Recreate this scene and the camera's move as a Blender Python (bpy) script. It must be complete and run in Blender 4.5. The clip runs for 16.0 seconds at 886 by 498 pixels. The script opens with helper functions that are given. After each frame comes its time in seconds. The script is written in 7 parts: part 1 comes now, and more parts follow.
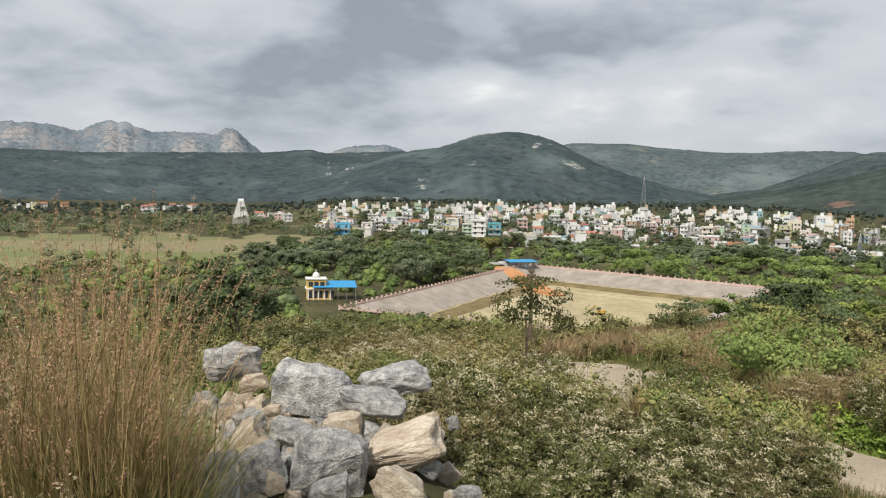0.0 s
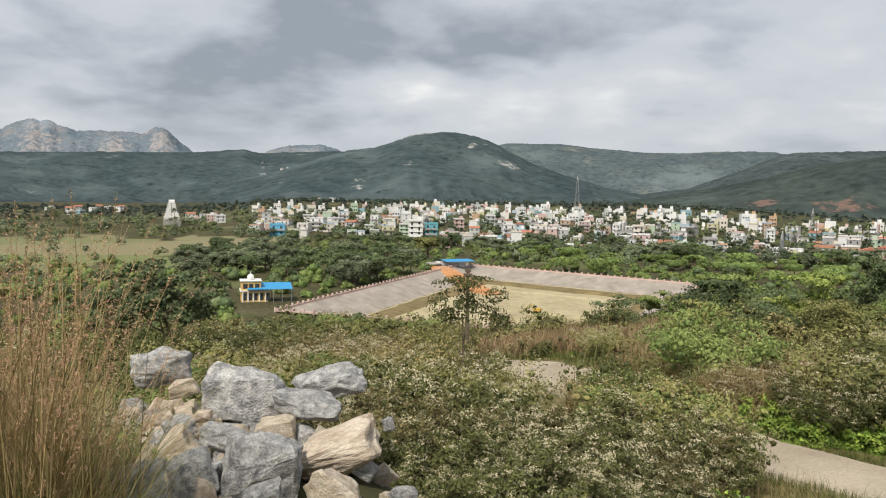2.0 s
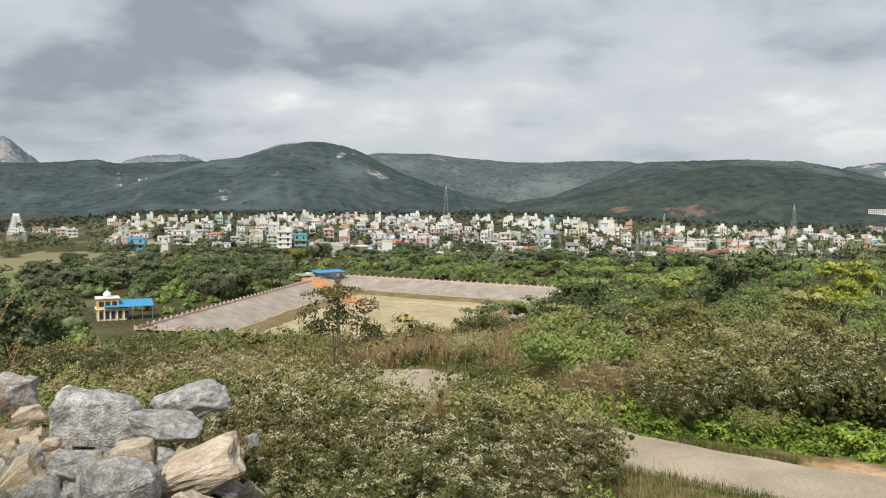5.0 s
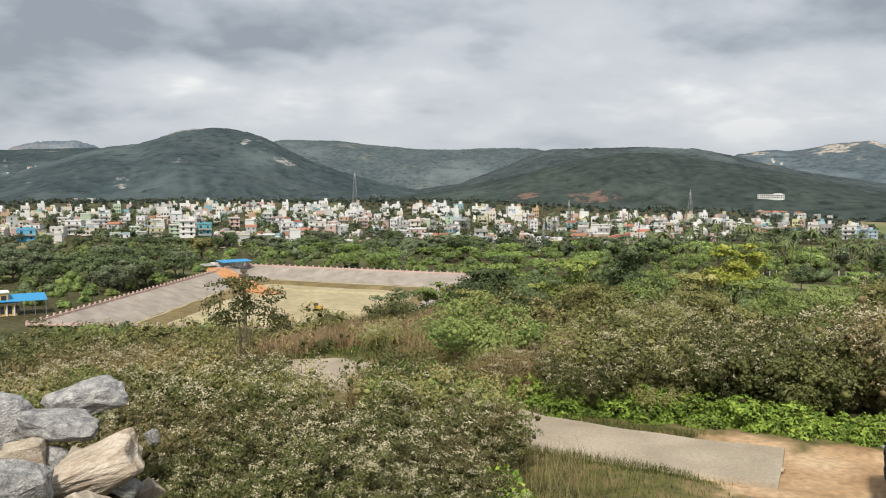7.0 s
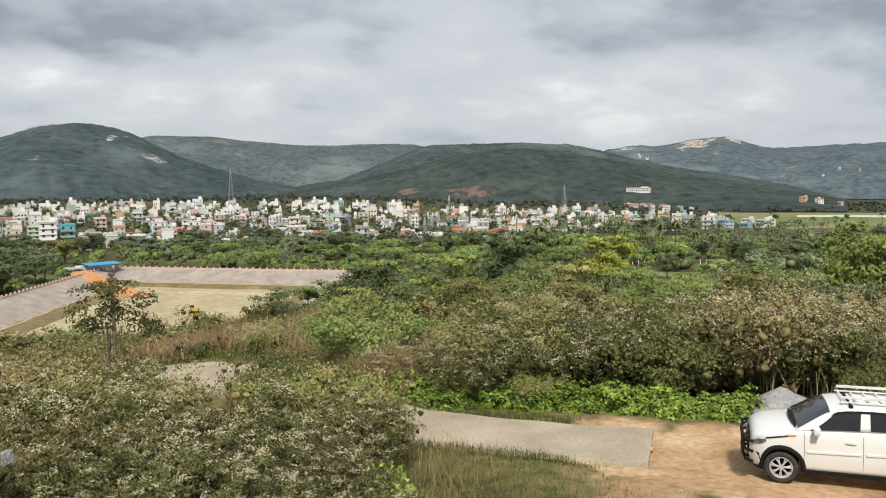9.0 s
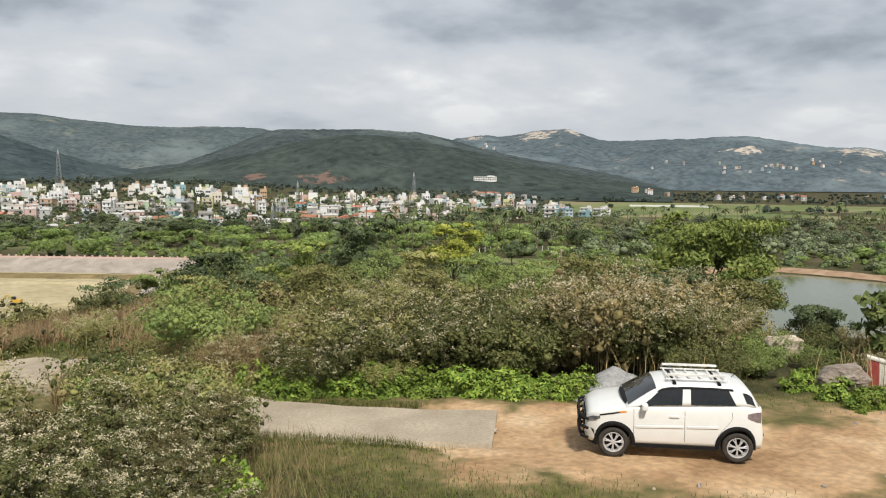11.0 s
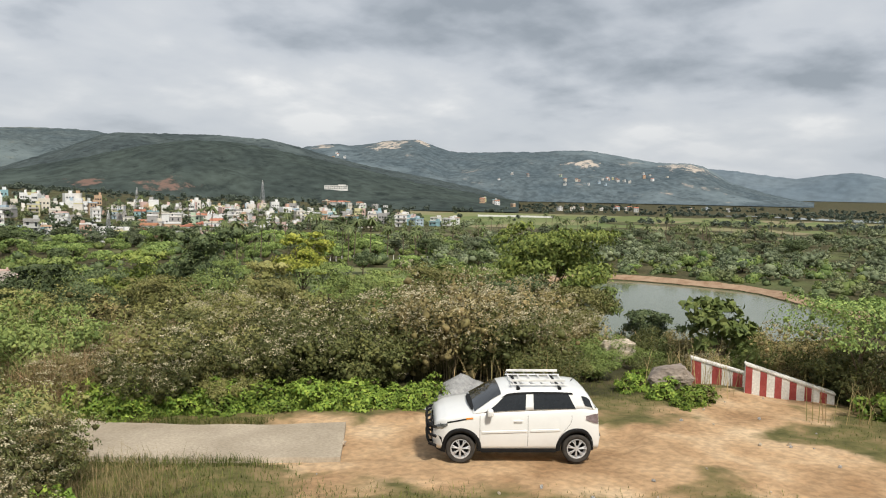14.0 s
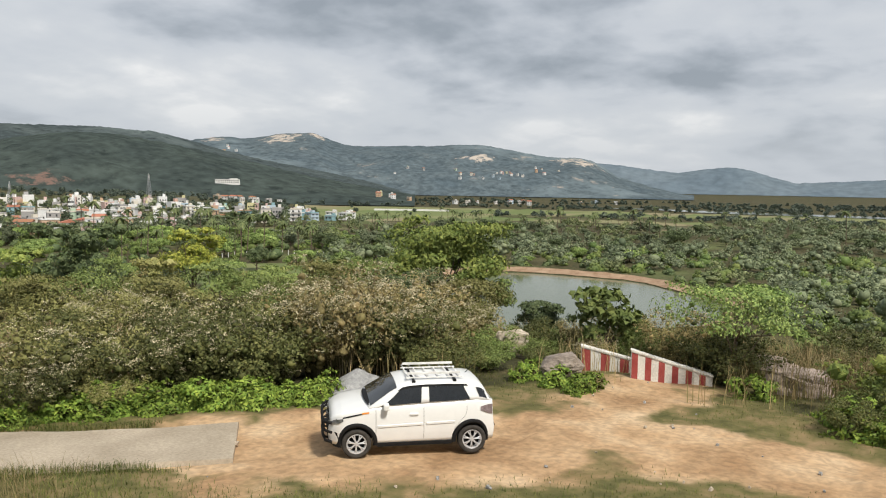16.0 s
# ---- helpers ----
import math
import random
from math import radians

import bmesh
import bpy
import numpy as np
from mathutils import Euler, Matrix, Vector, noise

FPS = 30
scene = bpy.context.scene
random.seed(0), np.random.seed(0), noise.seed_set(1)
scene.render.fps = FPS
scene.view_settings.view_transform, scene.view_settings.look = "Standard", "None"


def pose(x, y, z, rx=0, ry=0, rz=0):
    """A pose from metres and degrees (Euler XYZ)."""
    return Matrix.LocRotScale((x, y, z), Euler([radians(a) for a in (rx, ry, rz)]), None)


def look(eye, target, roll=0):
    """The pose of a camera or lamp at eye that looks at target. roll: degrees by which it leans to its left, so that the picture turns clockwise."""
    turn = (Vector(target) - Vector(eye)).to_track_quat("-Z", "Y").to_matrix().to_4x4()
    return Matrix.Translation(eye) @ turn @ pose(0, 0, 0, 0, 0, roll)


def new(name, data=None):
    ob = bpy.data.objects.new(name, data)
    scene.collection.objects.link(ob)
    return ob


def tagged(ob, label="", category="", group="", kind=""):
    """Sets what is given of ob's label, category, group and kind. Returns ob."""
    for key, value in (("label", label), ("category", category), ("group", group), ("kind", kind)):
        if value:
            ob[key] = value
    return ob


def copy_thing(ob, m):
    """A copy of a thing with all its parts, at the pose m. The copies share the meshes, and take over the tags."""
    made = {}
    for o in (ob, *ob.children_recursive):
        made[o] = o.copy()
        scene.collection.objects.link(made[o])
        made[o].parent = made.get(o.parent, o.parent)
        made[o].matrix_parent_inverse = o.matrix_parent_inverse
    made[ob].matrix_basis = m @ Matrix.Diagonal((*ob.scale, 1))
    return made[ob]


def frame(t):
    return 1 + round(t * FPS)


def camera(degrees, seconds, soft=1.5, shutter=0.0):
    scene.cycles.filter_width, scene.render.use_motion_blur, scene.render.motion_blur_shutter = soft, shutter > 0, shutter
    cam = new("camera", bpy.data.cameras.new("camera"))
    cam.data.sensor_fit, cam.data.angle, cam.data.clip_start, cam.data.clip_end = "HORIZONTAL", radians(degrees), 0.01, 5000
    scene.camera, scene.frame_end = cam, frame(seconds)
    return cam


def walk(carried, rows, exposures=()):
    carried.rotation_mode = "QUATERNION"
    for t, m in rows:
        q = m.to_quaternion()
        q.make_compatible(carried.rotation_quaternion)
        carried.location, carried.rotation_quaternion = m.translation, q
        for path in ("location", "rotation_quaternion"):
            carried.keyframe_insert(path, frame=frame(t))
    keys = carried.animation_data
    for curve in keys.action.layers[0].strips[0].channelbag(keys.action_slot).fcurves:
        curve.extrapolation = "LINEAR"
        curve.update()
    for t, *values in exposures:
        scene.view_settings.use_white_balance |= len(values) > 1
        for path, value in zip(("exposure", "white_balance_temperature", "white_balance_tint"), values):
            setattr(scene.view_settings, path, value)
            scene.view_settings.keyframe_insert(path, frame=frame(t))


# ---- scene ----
cam = camera(59.3, 16.0, soft=1.1)
# seconds, x, y, z, yaw, pitch, roll
PATH = (
    (0.0, 0.000, -0.000, 26.000, 0.000, -3.842, 1.110),
    (0.5, 0.003, -0.009, 26.002, -0.965, -3.781, 1.076),
    (1.0, 0.007, 0.003, 26.003, -2.018, -3.679, 1.022),
    (1.5, 0.014, 0.013, 26.001, -3.231, -3.720, 0.953),
    (2.0, 0.019, 0.009, 26.000, -4.643, -3.759, 0.913),
    (2.5, 0.020, 0.020, 26.000, -5.997, -3.610, 0.949),
    (3.0, 0.026, 0.008, 26.001, -7.360, -3.396, 0.854),
    (3.5, 0.027, 0.005, 26.003, -8.721, -3.206, 0.615),
    (4.0, 0.035, -0.003, 26.004, -10.504, -2.993, 0.496),
    (6.5, 0.083, -0.087, 26.017, -19.258, -3.667, -0.067),
    (7.0, 0.087, -0.082, 26.018, -20.787, -3.896, -0.083),
    (7.5, 0.080, -0.107, 26.025, -21.839, -3.802, 0.032),
    (8.0, 0.079, -0.122, 26.029, -22.914, -3.852, 0.208),
    (8.5, 0.084, -0.134, 26.043, -25.003, -4.313, -0.862),
    (9.0, 0.120, -0.114, 26.042, -29.495, -4.253, -0.714),
    (9.5, 0.175, -0.084, 26.039, -33.377, -3.974, 0.179),
    (10.0, 0.198, -0.075, 26.027, -37.004, -4.437, 0.319),
    (12.5, 0.237, -0.067, 26.050, -43.835, -4.913, 0.539),
    (13.0, 0.275, -0.062, 26.050, -46.620, -4.438, 0.854),
    (13.5, 0.293, -0.051, 26.049, -49.258, -4.392, 1.117),
    (14.0, 0.309, -0.068, 26.047, -51.468, -4.464, 0.992),
    (14.5, 0.330, -0.076, 26.043, -53.459, -4.494, 0.892),
    (15.0, 0.350, -0.080, 26.041, -55.474, -4.544, 1.024),
    (15.5, 0.356, -0.098, 26.044, -57.406, -4.696, 1.069),
    (16.0, 0.367, -0.094, 26.042, -59.090, -4.787, 0.936),
)
walk(cam, [(t, pose(x, y, z, 90 + p, 0, w) @ pose(0, 0, 0, 0, 0, q)) for t, x, y, z, w, p, q in PATH])

# ---------- world and light ----------
SUN_AZ, SUN_EL = 208.0, 52.0     # degrees from +y towards +x, and above the horizon


def aim(az, el):
    a, e = radians(az), radians(el)
    return Vector((math.sin(a) * math.cos(e), math.cos(a) * math.cos(e), math.sin(e)))


def build_world():
    w = bpy.data.worlds.new("cloudy_sky")
    scene.world = w
    w.use_nodes = True
    nt = w.node_tree
    nt.nodes.clear()
    N, Lk = nt.nodes.new, nt.links.new
    out, bg = N("ShaderNodeOutputWorld"), N("ShaderNodeBackground")
    Lk(bg.outputs[0], out.inputs[0])
    sky = N("ShaderNodeTexSky")
    sky.sky_type, sky.sun_disc = "NISHITA", False
    sky.sun_elevation, sky.sun_rotation = radians(SUN_EL), radians(SUN_AZ)
    sky.dust_density = 3.0
    dim = N("ShaderNodeMix"); dim.data_type, dim.blend_type = "RGBA", "MULTIPLY"
    dim.inputs[0].default_value = 1.0
    Lk(sky.outputs[0], dim.inputs[6])
    dim.inputs[7].default_value = (0.09, 0.09, 0.09, 1)
    tc = N("ShaderNodeTexCoord")
    sep = N("ShaderNodeSeparateXYZ")
    Lk(tc.outputs["Generated"], sep.inputs[0])

    def mth(op, a, b=None, c=None):
        n = N("ShaderNodeMath"); n.operation = op
        for i, v in enumerate((a, b, c)):
            if v is None:
                continue
            if isinstance(v, (int, float)):
                n.inputs[i].default_value = v
            else:
                Lk(v, n.inputs[i])
        return n.outputs[0]

    # the cloud deck: a plane overhead seen in perspective
    h = mth("ADD", mth("MAXIMUM", sep.outputs[2], 0.0), 0.26)
    comb = N("ShaderNodeCombineXYZ")
    Lk(mth("DIVIDE", sep.outputs[0], h), comb.inputs[0])
    Lk(mth("DIVIDE", sep.outputs[1], h), comb.inputs[1])
    comb.inputs[2].default_value = 3.7

    def cloud(scale, detail, rough, dist):
        n = N("ShaderNodeTexNoise")
        n.inputs["Scale"].default_value, n.inputs["Detail"].default_value = scale, detail
        n.inputs["Roughness"].default_value, n.inputs["Distortion"].default_value = rough, dist
        Lk(comb.outputs[0], n.inputs["Vector"])
        return n.outputs[0]

    big, mid, wisp = cloud(1.15, 4, 0.5, 0.15), cloud(3.0, 5, 0.5, 0.2), cloud(8.0, 5, 0.55, 0.2)
    mixv = mth("ADD", mth("ADD", mth("MULTIPLY", big, 0.60), mth("MULTIPLY", mid, 0.32)), mth("MULTIPLY", wisp, 0.08))
    mixv = mth("SUBTRACT", mixv, mth("MULTIPLY", mth("SUBTRACT", mth("MINIMUM", sep.outputs[2], 0.34), 0.13), 0.22))
    ramp = N("ShaderNodeValToRGB")
    Lk(mixv, ramp.inputs[0])
    cr = ramp.color_ramp
    cr.elements[0].position, cr.elements[0].color = 0.37, (0.29, 0.325, 0.365, 1)
    cr.elements[1].position, cr.elements[1].color = 0.63, (0.80, 0.80, 0.795, 1)
    for p, c in ((0.43, (0.42, 0.455, 0.50, 1)), (0.48, (0.53, 0.56, 0.60, 1)), (0.54, (0.58, 0.605, 0.635, 1)), (0.59, (0.67, 0.685, 0.70, 1))):
        e = cr.elements.new(p); e.color = c
    # pale veil towards the horizon
    low = N("ShaderNodeMapRange")
    low.interpolation_type = "SMOOTHSTEP"
    Lk(sep.outputs[2], low.inputs[0])
    low.inputs[1].default_value, low.inputs[2].default_value = 0.01, 0.14
    low.inputs[3].default_value, low.inputs[4].default_value = 0.7, 0.0
    veil = N("ShaderNodeMix"); veil.data_type = "RGBA"
    Lk(low.outputs[0], veil.inputs[0]); Lk(ramp.outputs[0], veil.inputs[6])
    veil.inputs[7].default_value = (0.50, 0.535, 0.575, 1)
    mixc = N("ShaderNodeMix"); mixc.data_type = "RGBA"
    mixc.inputs[0].default_value = 0.93
    Lk(dim.outputs[2], mixc.inputs[6]); Lk(veil.outputs[2], mixc.inputs[7])
    Lk(mixc.outputs[2], bg.inputs[0])
    bg.inputs[1].default_value = 1.15


build_world()
lamp = bpy.data.lights.new("sun", "SUN")
lamp.energy, lamp.angle, lamp.color = 4.2, radians(7), (1.0, 0.94, 0.84)
sun = new("sun", lamp)
sun.matrix_world = look(aim(SUN_AZ, SUN_EL) * 50, (0, 0, 0))


# ---------- materials ----------
def mat(name, c1, c2, scale=5.0, rough=0.8, bump=0.25, metal=0.0, rnd=0.0, island=0.0, fine=8.0, spec=0.3, stretch=None, trans=0.0, coords="Object", depth=0.02, grain=0.2):
    """Two-scale noise between c1 and c2, with grain, relief and shifts from object to object or leaf to leaf."""
    m = bpy.data.materials.new(name)
    m.use_nodes = True
    nt = m.node_tree
    N, Lk = nt.nodes.new, nt.links.new
    b = nt.nodes["Principled BSDF"]
    b.inputs["Roughness"].default_value, b.inputs["Metallic"].default_value = rough, metal
    b.inputs["Specular IOR Level"].default_value = spec
    if coords == "Position":
        vec = N("ShaderNodeNewGeometry").outputs["Position"]
    else:
        vec = N("ShaderNodeTexCoord").outputs["Object"]
    if stretch:
        mp = N("ShaderNodeMapping"); mp.inputs["Scale"].default_value = stretch
        Lk(vec, mp.inputs[0]); vec = mp.outputs[0]
    n1, n2 = N("ShaderNodeTexNoise"), N("ShaderNodeTexNoise")
    n1.inputs["Scale"].default_value, n1.inputs["Detail"].default_value = scale, 6
    n1.inputs["Distortion"].default_value = 0.4
    n2.inputs["Scale"].default_value, n2.inputs["Detail"].default_value = scale * fine, 5
    for n in (n1, n2):
        Lk(vec, n.inputs["Vector"])
    r = N("ShaderNodeMapRange")
    r.inputs[1].default_value, r.inputs[2].default_value = 0.3, 0.7
    Lk(n1.outputs[0], r.inputs[0])
    mix = N("ShaderNodeMix"); mix.data_type = "RGBA"
    Lk(r.outputs[0], mix.inputs[0])
    mix.inputs[6].default_value, mix.inputs[7].default_value = (*c1, 1), (*c2, 1)
    hsv = N("ShaderNodeHueSaturation")
    Lk(mix.outputs[2], hsv.inputs["Color"])
    val = N("ShaderNodeMapRange")
    val.inputs[1].default_value, val.inputs[2].default_value, val.inputs[3].default_value, val.inputs[4].default_value = 0.25, 0.75, 1 - grain, 1 + grain
    Lk(n2.outputs[0], val.inputs[0])
    v = val.outputs[0]
    for amount, src in ((rnd, "obj"), (island, "isl")):
        if amount:
            so = N("ShaderNodeObjectInfo").outputs["Random"] if src == "obj" else N("ShaderNodeNewGeometry").outputs["Random Per Island"]
            q = N("ShaderNodeMapRange")
            q.inputs[3].default_value, q.inputs[4].default_value = 1 - amount, 1 + amount
            Lk(so, q.inputs[0])
            mm = N("ShaderNodeMath"); mm.operation = "MULTIPLY"
            Lk(v, mm.inputs[0]); Lk(q.outputs[0], mm.inputs[1]); v = mm.outputs[0]
            hq = N("ShaderNodeMapRange")
            hq.inputs[3].default_value, hq.inputs[4].default_value = 0.5 + 0.06 * amount, 0.5 - 0.06 * amount
            Lk(so, hq.inputs[0]); Lk(hq.outputs[0], hsv.inputs["Hue"])
    Lk(v, hsv.inputs["Value"])
    Lk(hsv.outputs[0], b.inputs["Base Color"])
    if bump:
        bp = N("ShaderNodeBump")
        bp.inputs["Strength"].default_value, bp.inputs["Distance"].default_value = bump, depth
        Lk(n2.outputs[0], bp.inputs["Height"]); Lk(bp.outputs[0], b.inputs["Normal"])
    if trans:
        t = N("ShaderNodeBsdfTranslucent"); ms = N("ShaderNodeMixShader"); ms.inputs[0].default_value = trans
        Lk(hsv.outputs[0], t.inputs[0]); Lk(b.outputs[0], ms.inputs[1]); Lk(t.outputs[0], ms.inputs[2])
        Lk(ms.outputs[0], nt.nodes["Material Output"].inputs[0])
    return m


def leafmat(name, c1, c2, rnd=0.3, island=0.35, scale=0.8):
    return mat(name, c1, c2, scale=scale, rough=0.55, bump=0, rnd=rnd, island=island, spec=0.15, trans=0.08)


M_OLIVE = leafmat("leaf_olive", (0.185, 0.188, 0.060), (0.290, 0.278, 0.105), island=0.25)
M_GREEN = leafmat("leaf_green", (0.134, 0.184, 0.052), (0.218, 0.264, 0.084), island=0.25)
M_SAGE = leafmat("leaf_sage", (0.080, 0.090, 0.031), (0.140, 0.148, 0.052), island=0.3)
M_BRIGHT = leafmat("leaf_bright", (0.145, 0.225, 0.036), (0.235, 0.32, 0.062))
M_DARK = leafmat("leaf_dark", (0.085, 0.118, 0.052), (0.138, 0.174, 0.078))
M_YELLOW = leafmat("leaf_yellow", (0.25, 0.29, 0.045), (0.36, 0.38, 0.075))
M_BROWN = leafmat("leaf_brown", (0.235, 0.195, 0.080), (0.345, 0.288, 0.130), island=0.25)
M_WIRY = leafmat("leaf_wiry", (0.110, 0.094, 0.038), (0.175, 0.150, 0.064))
M_BLOOM = mat("bloom_offwhite", (0.37, 0.33, 0.20), (0.54, 0.49, 0.33), island=0.3, bump=0, rough=0.9)
M_STRAW = leafmat("dry_straw", (0.200, 0.165, 0.070), (0.330, 0.270, 0.130), island=0.4)
M_PLUME = leafmat("plume_russet", (0.30, 0.18, 0.105), (0.44, 0.29, 0.185), island=0.3)
M_GOLD = leafmat("golden_stalk", (0.34, 0.25, 0.10), (0.50, 0.39, 0.19), island=0.3)
M_BLADE = leafmat("grass_blade", (0.088, 0.120, 0.028), (0.160, 0.168, 0.048), island=0.35)
M_BARK = mat("bark", (0.10, 0.075, 0.05), (0.19, 0.15, 0.11), scale=6, rough=0.95, bump=0.6)
M_TWIG = mat("twig", (0.10, 0.085, 0.05), (0.16, 0.13, 0.08), scale=9, rough=0.9, bump=0)
# twig colour kept dark to stand for the shade in gaps between leaves
M_GAPSHADE = mat("twig_gap_shade", (0.055, 0.052, 0.024), (0.10, 0.092, 0.042), scale=6, rough=1, bump=0, spec=0)
# leaf colour lightened and greyed to hold the haze over the plain
M_WOODS = leafmat("woods_plain", (0.118, 0.146, 0.084), (0.184, 0.212, 0.120), island=0.35, scale=0.015)
M_TOWNTREE = leafmat("town_tree_leaf", (0.070, 0.096, 0.056), (0.115, 0.142, 0.082), island=0.3, scale=0.02)
M_ORCHARD = leafmat("orchard_plain", (0.165, 0.200, 0.090), (0.240, 0.270, 0.130), island=0.3, scale=0.015)
# bluer leaf colour, with distance haze painted in
M_WOODSHAZE = leafmat("woods_far_haze", (0.090, 0.118, 0.094), (0.138, 0.168, 0.126), island=0.3, scale=0.01)
M_PALM = leafmat("palm_frond", (0.085, 0.115, 0.045), (0.150, 0.175, 0.075))
M_ACACIA = leafmat("leaf_acacia", (0.145, 0.215, 0.058), (0.230, 0.300, 0.095))
M_CONC = mat("concrete_road", (0.30, 0.25, 0.185), (0.43, 0.365, 0.28), scale=0.7, rough=0.9, bump=0.35, fine=22, coords="Position")
M_ROCK = mat("grey_granite", (0.165, 0.165, 0.165), (0.52, 0.505, 0.48), scale=6, rough=0.85, bump=0.6, fine=5, rnd=0.12, stretch=(1.5, 0.9, 1.2), depth=0.03, grain=0.45)
M_ROCKB = mat("buff_granite", (0.35, 0.27, 0.19), (0.60, 0.53, 0.43), scale=3.5, rough=0.85, bump=0.5, fine=6, rnd=0.15, stretch=(1, 1, 1.6), depth=0.04, grain=0.3)
M_ROCKP = mat("weathered_boulder", (0.22, 0.18, 0.15), (0.40, 0.33, 0.28), scale=1.6, rough=0.9, bump=0.8, rnd=0.1, depth=0.05)


# ---------- mesh helpers ----------
def mk(name, V, F, material, smooth=False):
    me = bpy.data.meshes.new(name)
    me.from_pydata([tuple(v) for v in np.asarray(V, float).tolist()], [], [list(f) for f in (F.tolist() if isinstance(F, np.ndarray) else F)])
    for m in (material if isinstance(material, (list, tuple)) else [material]):
        me.materials.append(m)
    if smooth:
        me.polygons.foreach_set("use_smooth", np.ones(len(me.polygons), bool))
    me.update()
    return me


def thing(name, label, category, group="", kind="", at=None):
    ob = new(name)
    ob.empty_display_size = 0.2
    if at is not None:
        ob.matrix_basis = at
    return tagged(ob, label, category, group, kind)


def part(name, data, material, parent, label=""):
    """One mesh object under a thing or a part, from a bmesh or a finished mesh."""
    if isinstance(data, bmesh.types.BMesh):
        me = bpy.data.meshes.new(name)
        data.to_mesh(me); data.free()
        me.materials.append(material)
    else:
        me = data
    ob = new(name, me)
    ob.parent = parent
    if label:
        ob["label"] = label
    return ob


def box(bm, x0, x1, y0, y1, z0, z1):
    v = [bm.verts.new(p) for p in ((x0, y0, z0), (x1, y0, z0), (x1, y1, z0), (x0, y1, z0), (x0, y0, z1), (x1, y0, z1), (x1, y1, z1), (x0, y1, z1))]
    for q in ((3, 2, 1, 0), (4, 5, 6, 7), (0, 1, 5, 4), (1, 2, 6, 5), (2, 3, 7, 6), (3, 0, 4, 7)):
        bm.faces.new([v[i] for i in q])
    return v


def boxes(*bs, bevel=0.0):
    bm = bmesh.new()
    for b in bs:
        box(bm, *b)
    if bevel:
        bmesh.ops.bevel(bm, geom=bm.edges[:], offset=bevel, segments=2, affect="EDGES", profile=0.6)
    return bm


def tube(points, radii, sides=6):
    """A tapered tube along points: vertices and faces."""
    V, F = [], []
    pts = [Vector(p) for p in points]
    for i, p in enumerate(pts):
        d = (pts[min(i + 1, len(pts) - 1)] - pts[max(i - 1, 0)]).normalized()
        a = d.cross(Vector((0.31, 0.22, 0.92)) if abs(d.z) < 0.9 else Vector((1, 0, 0))).normalized()
        b = d.cross(a)
        for k in range(sides):
            t = 2 * math.pi * k / sides
            V.append(p + (a * math.cos(t) + b * math.sin(t)) * radii[i])
    for i in range(len(pts) - 1):
        for k in range(sides):
            F.append((i * sides + k, i * sides + (k + 1) % sides, (i + 1) * sides + (k + 1) % sides, (i + 1) * sides + k))
    F.append(tuple(range(sides))[::-1])
    F.append(tuple((len(pts) - 1) * sides + k for k in range(sides)))
    return V, F


def merge(parts_):
    V, F = [], []
    for v, f in parts_:
        o = len(V)
        V += [tuple(p) for p in v]
        F += [tuple(i + o for i in q) for q in f]
    return V, F


RNG = np.random.default_rng(7)


def leaves(C, size, up=0.35, slim=0.5, rng=RNG, bend=0.18, out=None, quad=False, loose=0.42):
    """Pointed leaves round the centres C, each turned at random: vertices and faces."""
    n = len(C)
    d = rng.normal(size=(n, 3)); d[:, 2] = d[:, 2] * 0.6 - 0.1
    d /= np.linalg.norm(d, axis=1)[:, None]
    nn = rng.normal(size=(n, 3)) + np.array((0, 0, up * 3))
    if out is not None:       # blades lie over the clump like shingles
        nn = out + rng.normal(size=(n, 3)) * loose
        d = np.cross(nn, rng.normal(size=(n, 3))); d /= np.linalg.norm(d, axis=1)[:, None] + 1e-9
    s = np.cross(d, nn); s /= np.linalg.norm(s, axis=1)[:, None] + 1e-9
    u = np.cross(s, d)
    L = (size * rng.uniform(0.6, 1.35, n))[:, None]
    base, tip = C - d * L * 0.5, C + d * L * 0.5 - u * L * bend
    mid = C + u * L * 0.06
    if not quad:
        return np.stack([base + s * L * slim * 0.62, tip, base - s * L * slim * 0.62], 1).reshape(-1, 3), np.arange(3 * n).reshape(n, 3)
    V = np.stack([base, mid + s * L * slim * 0.5, tip, mid - s * L * slim * 0.5], 1).reshape(-1, 3)
    return V, np.arange(4 * n).reshape(n, 4)


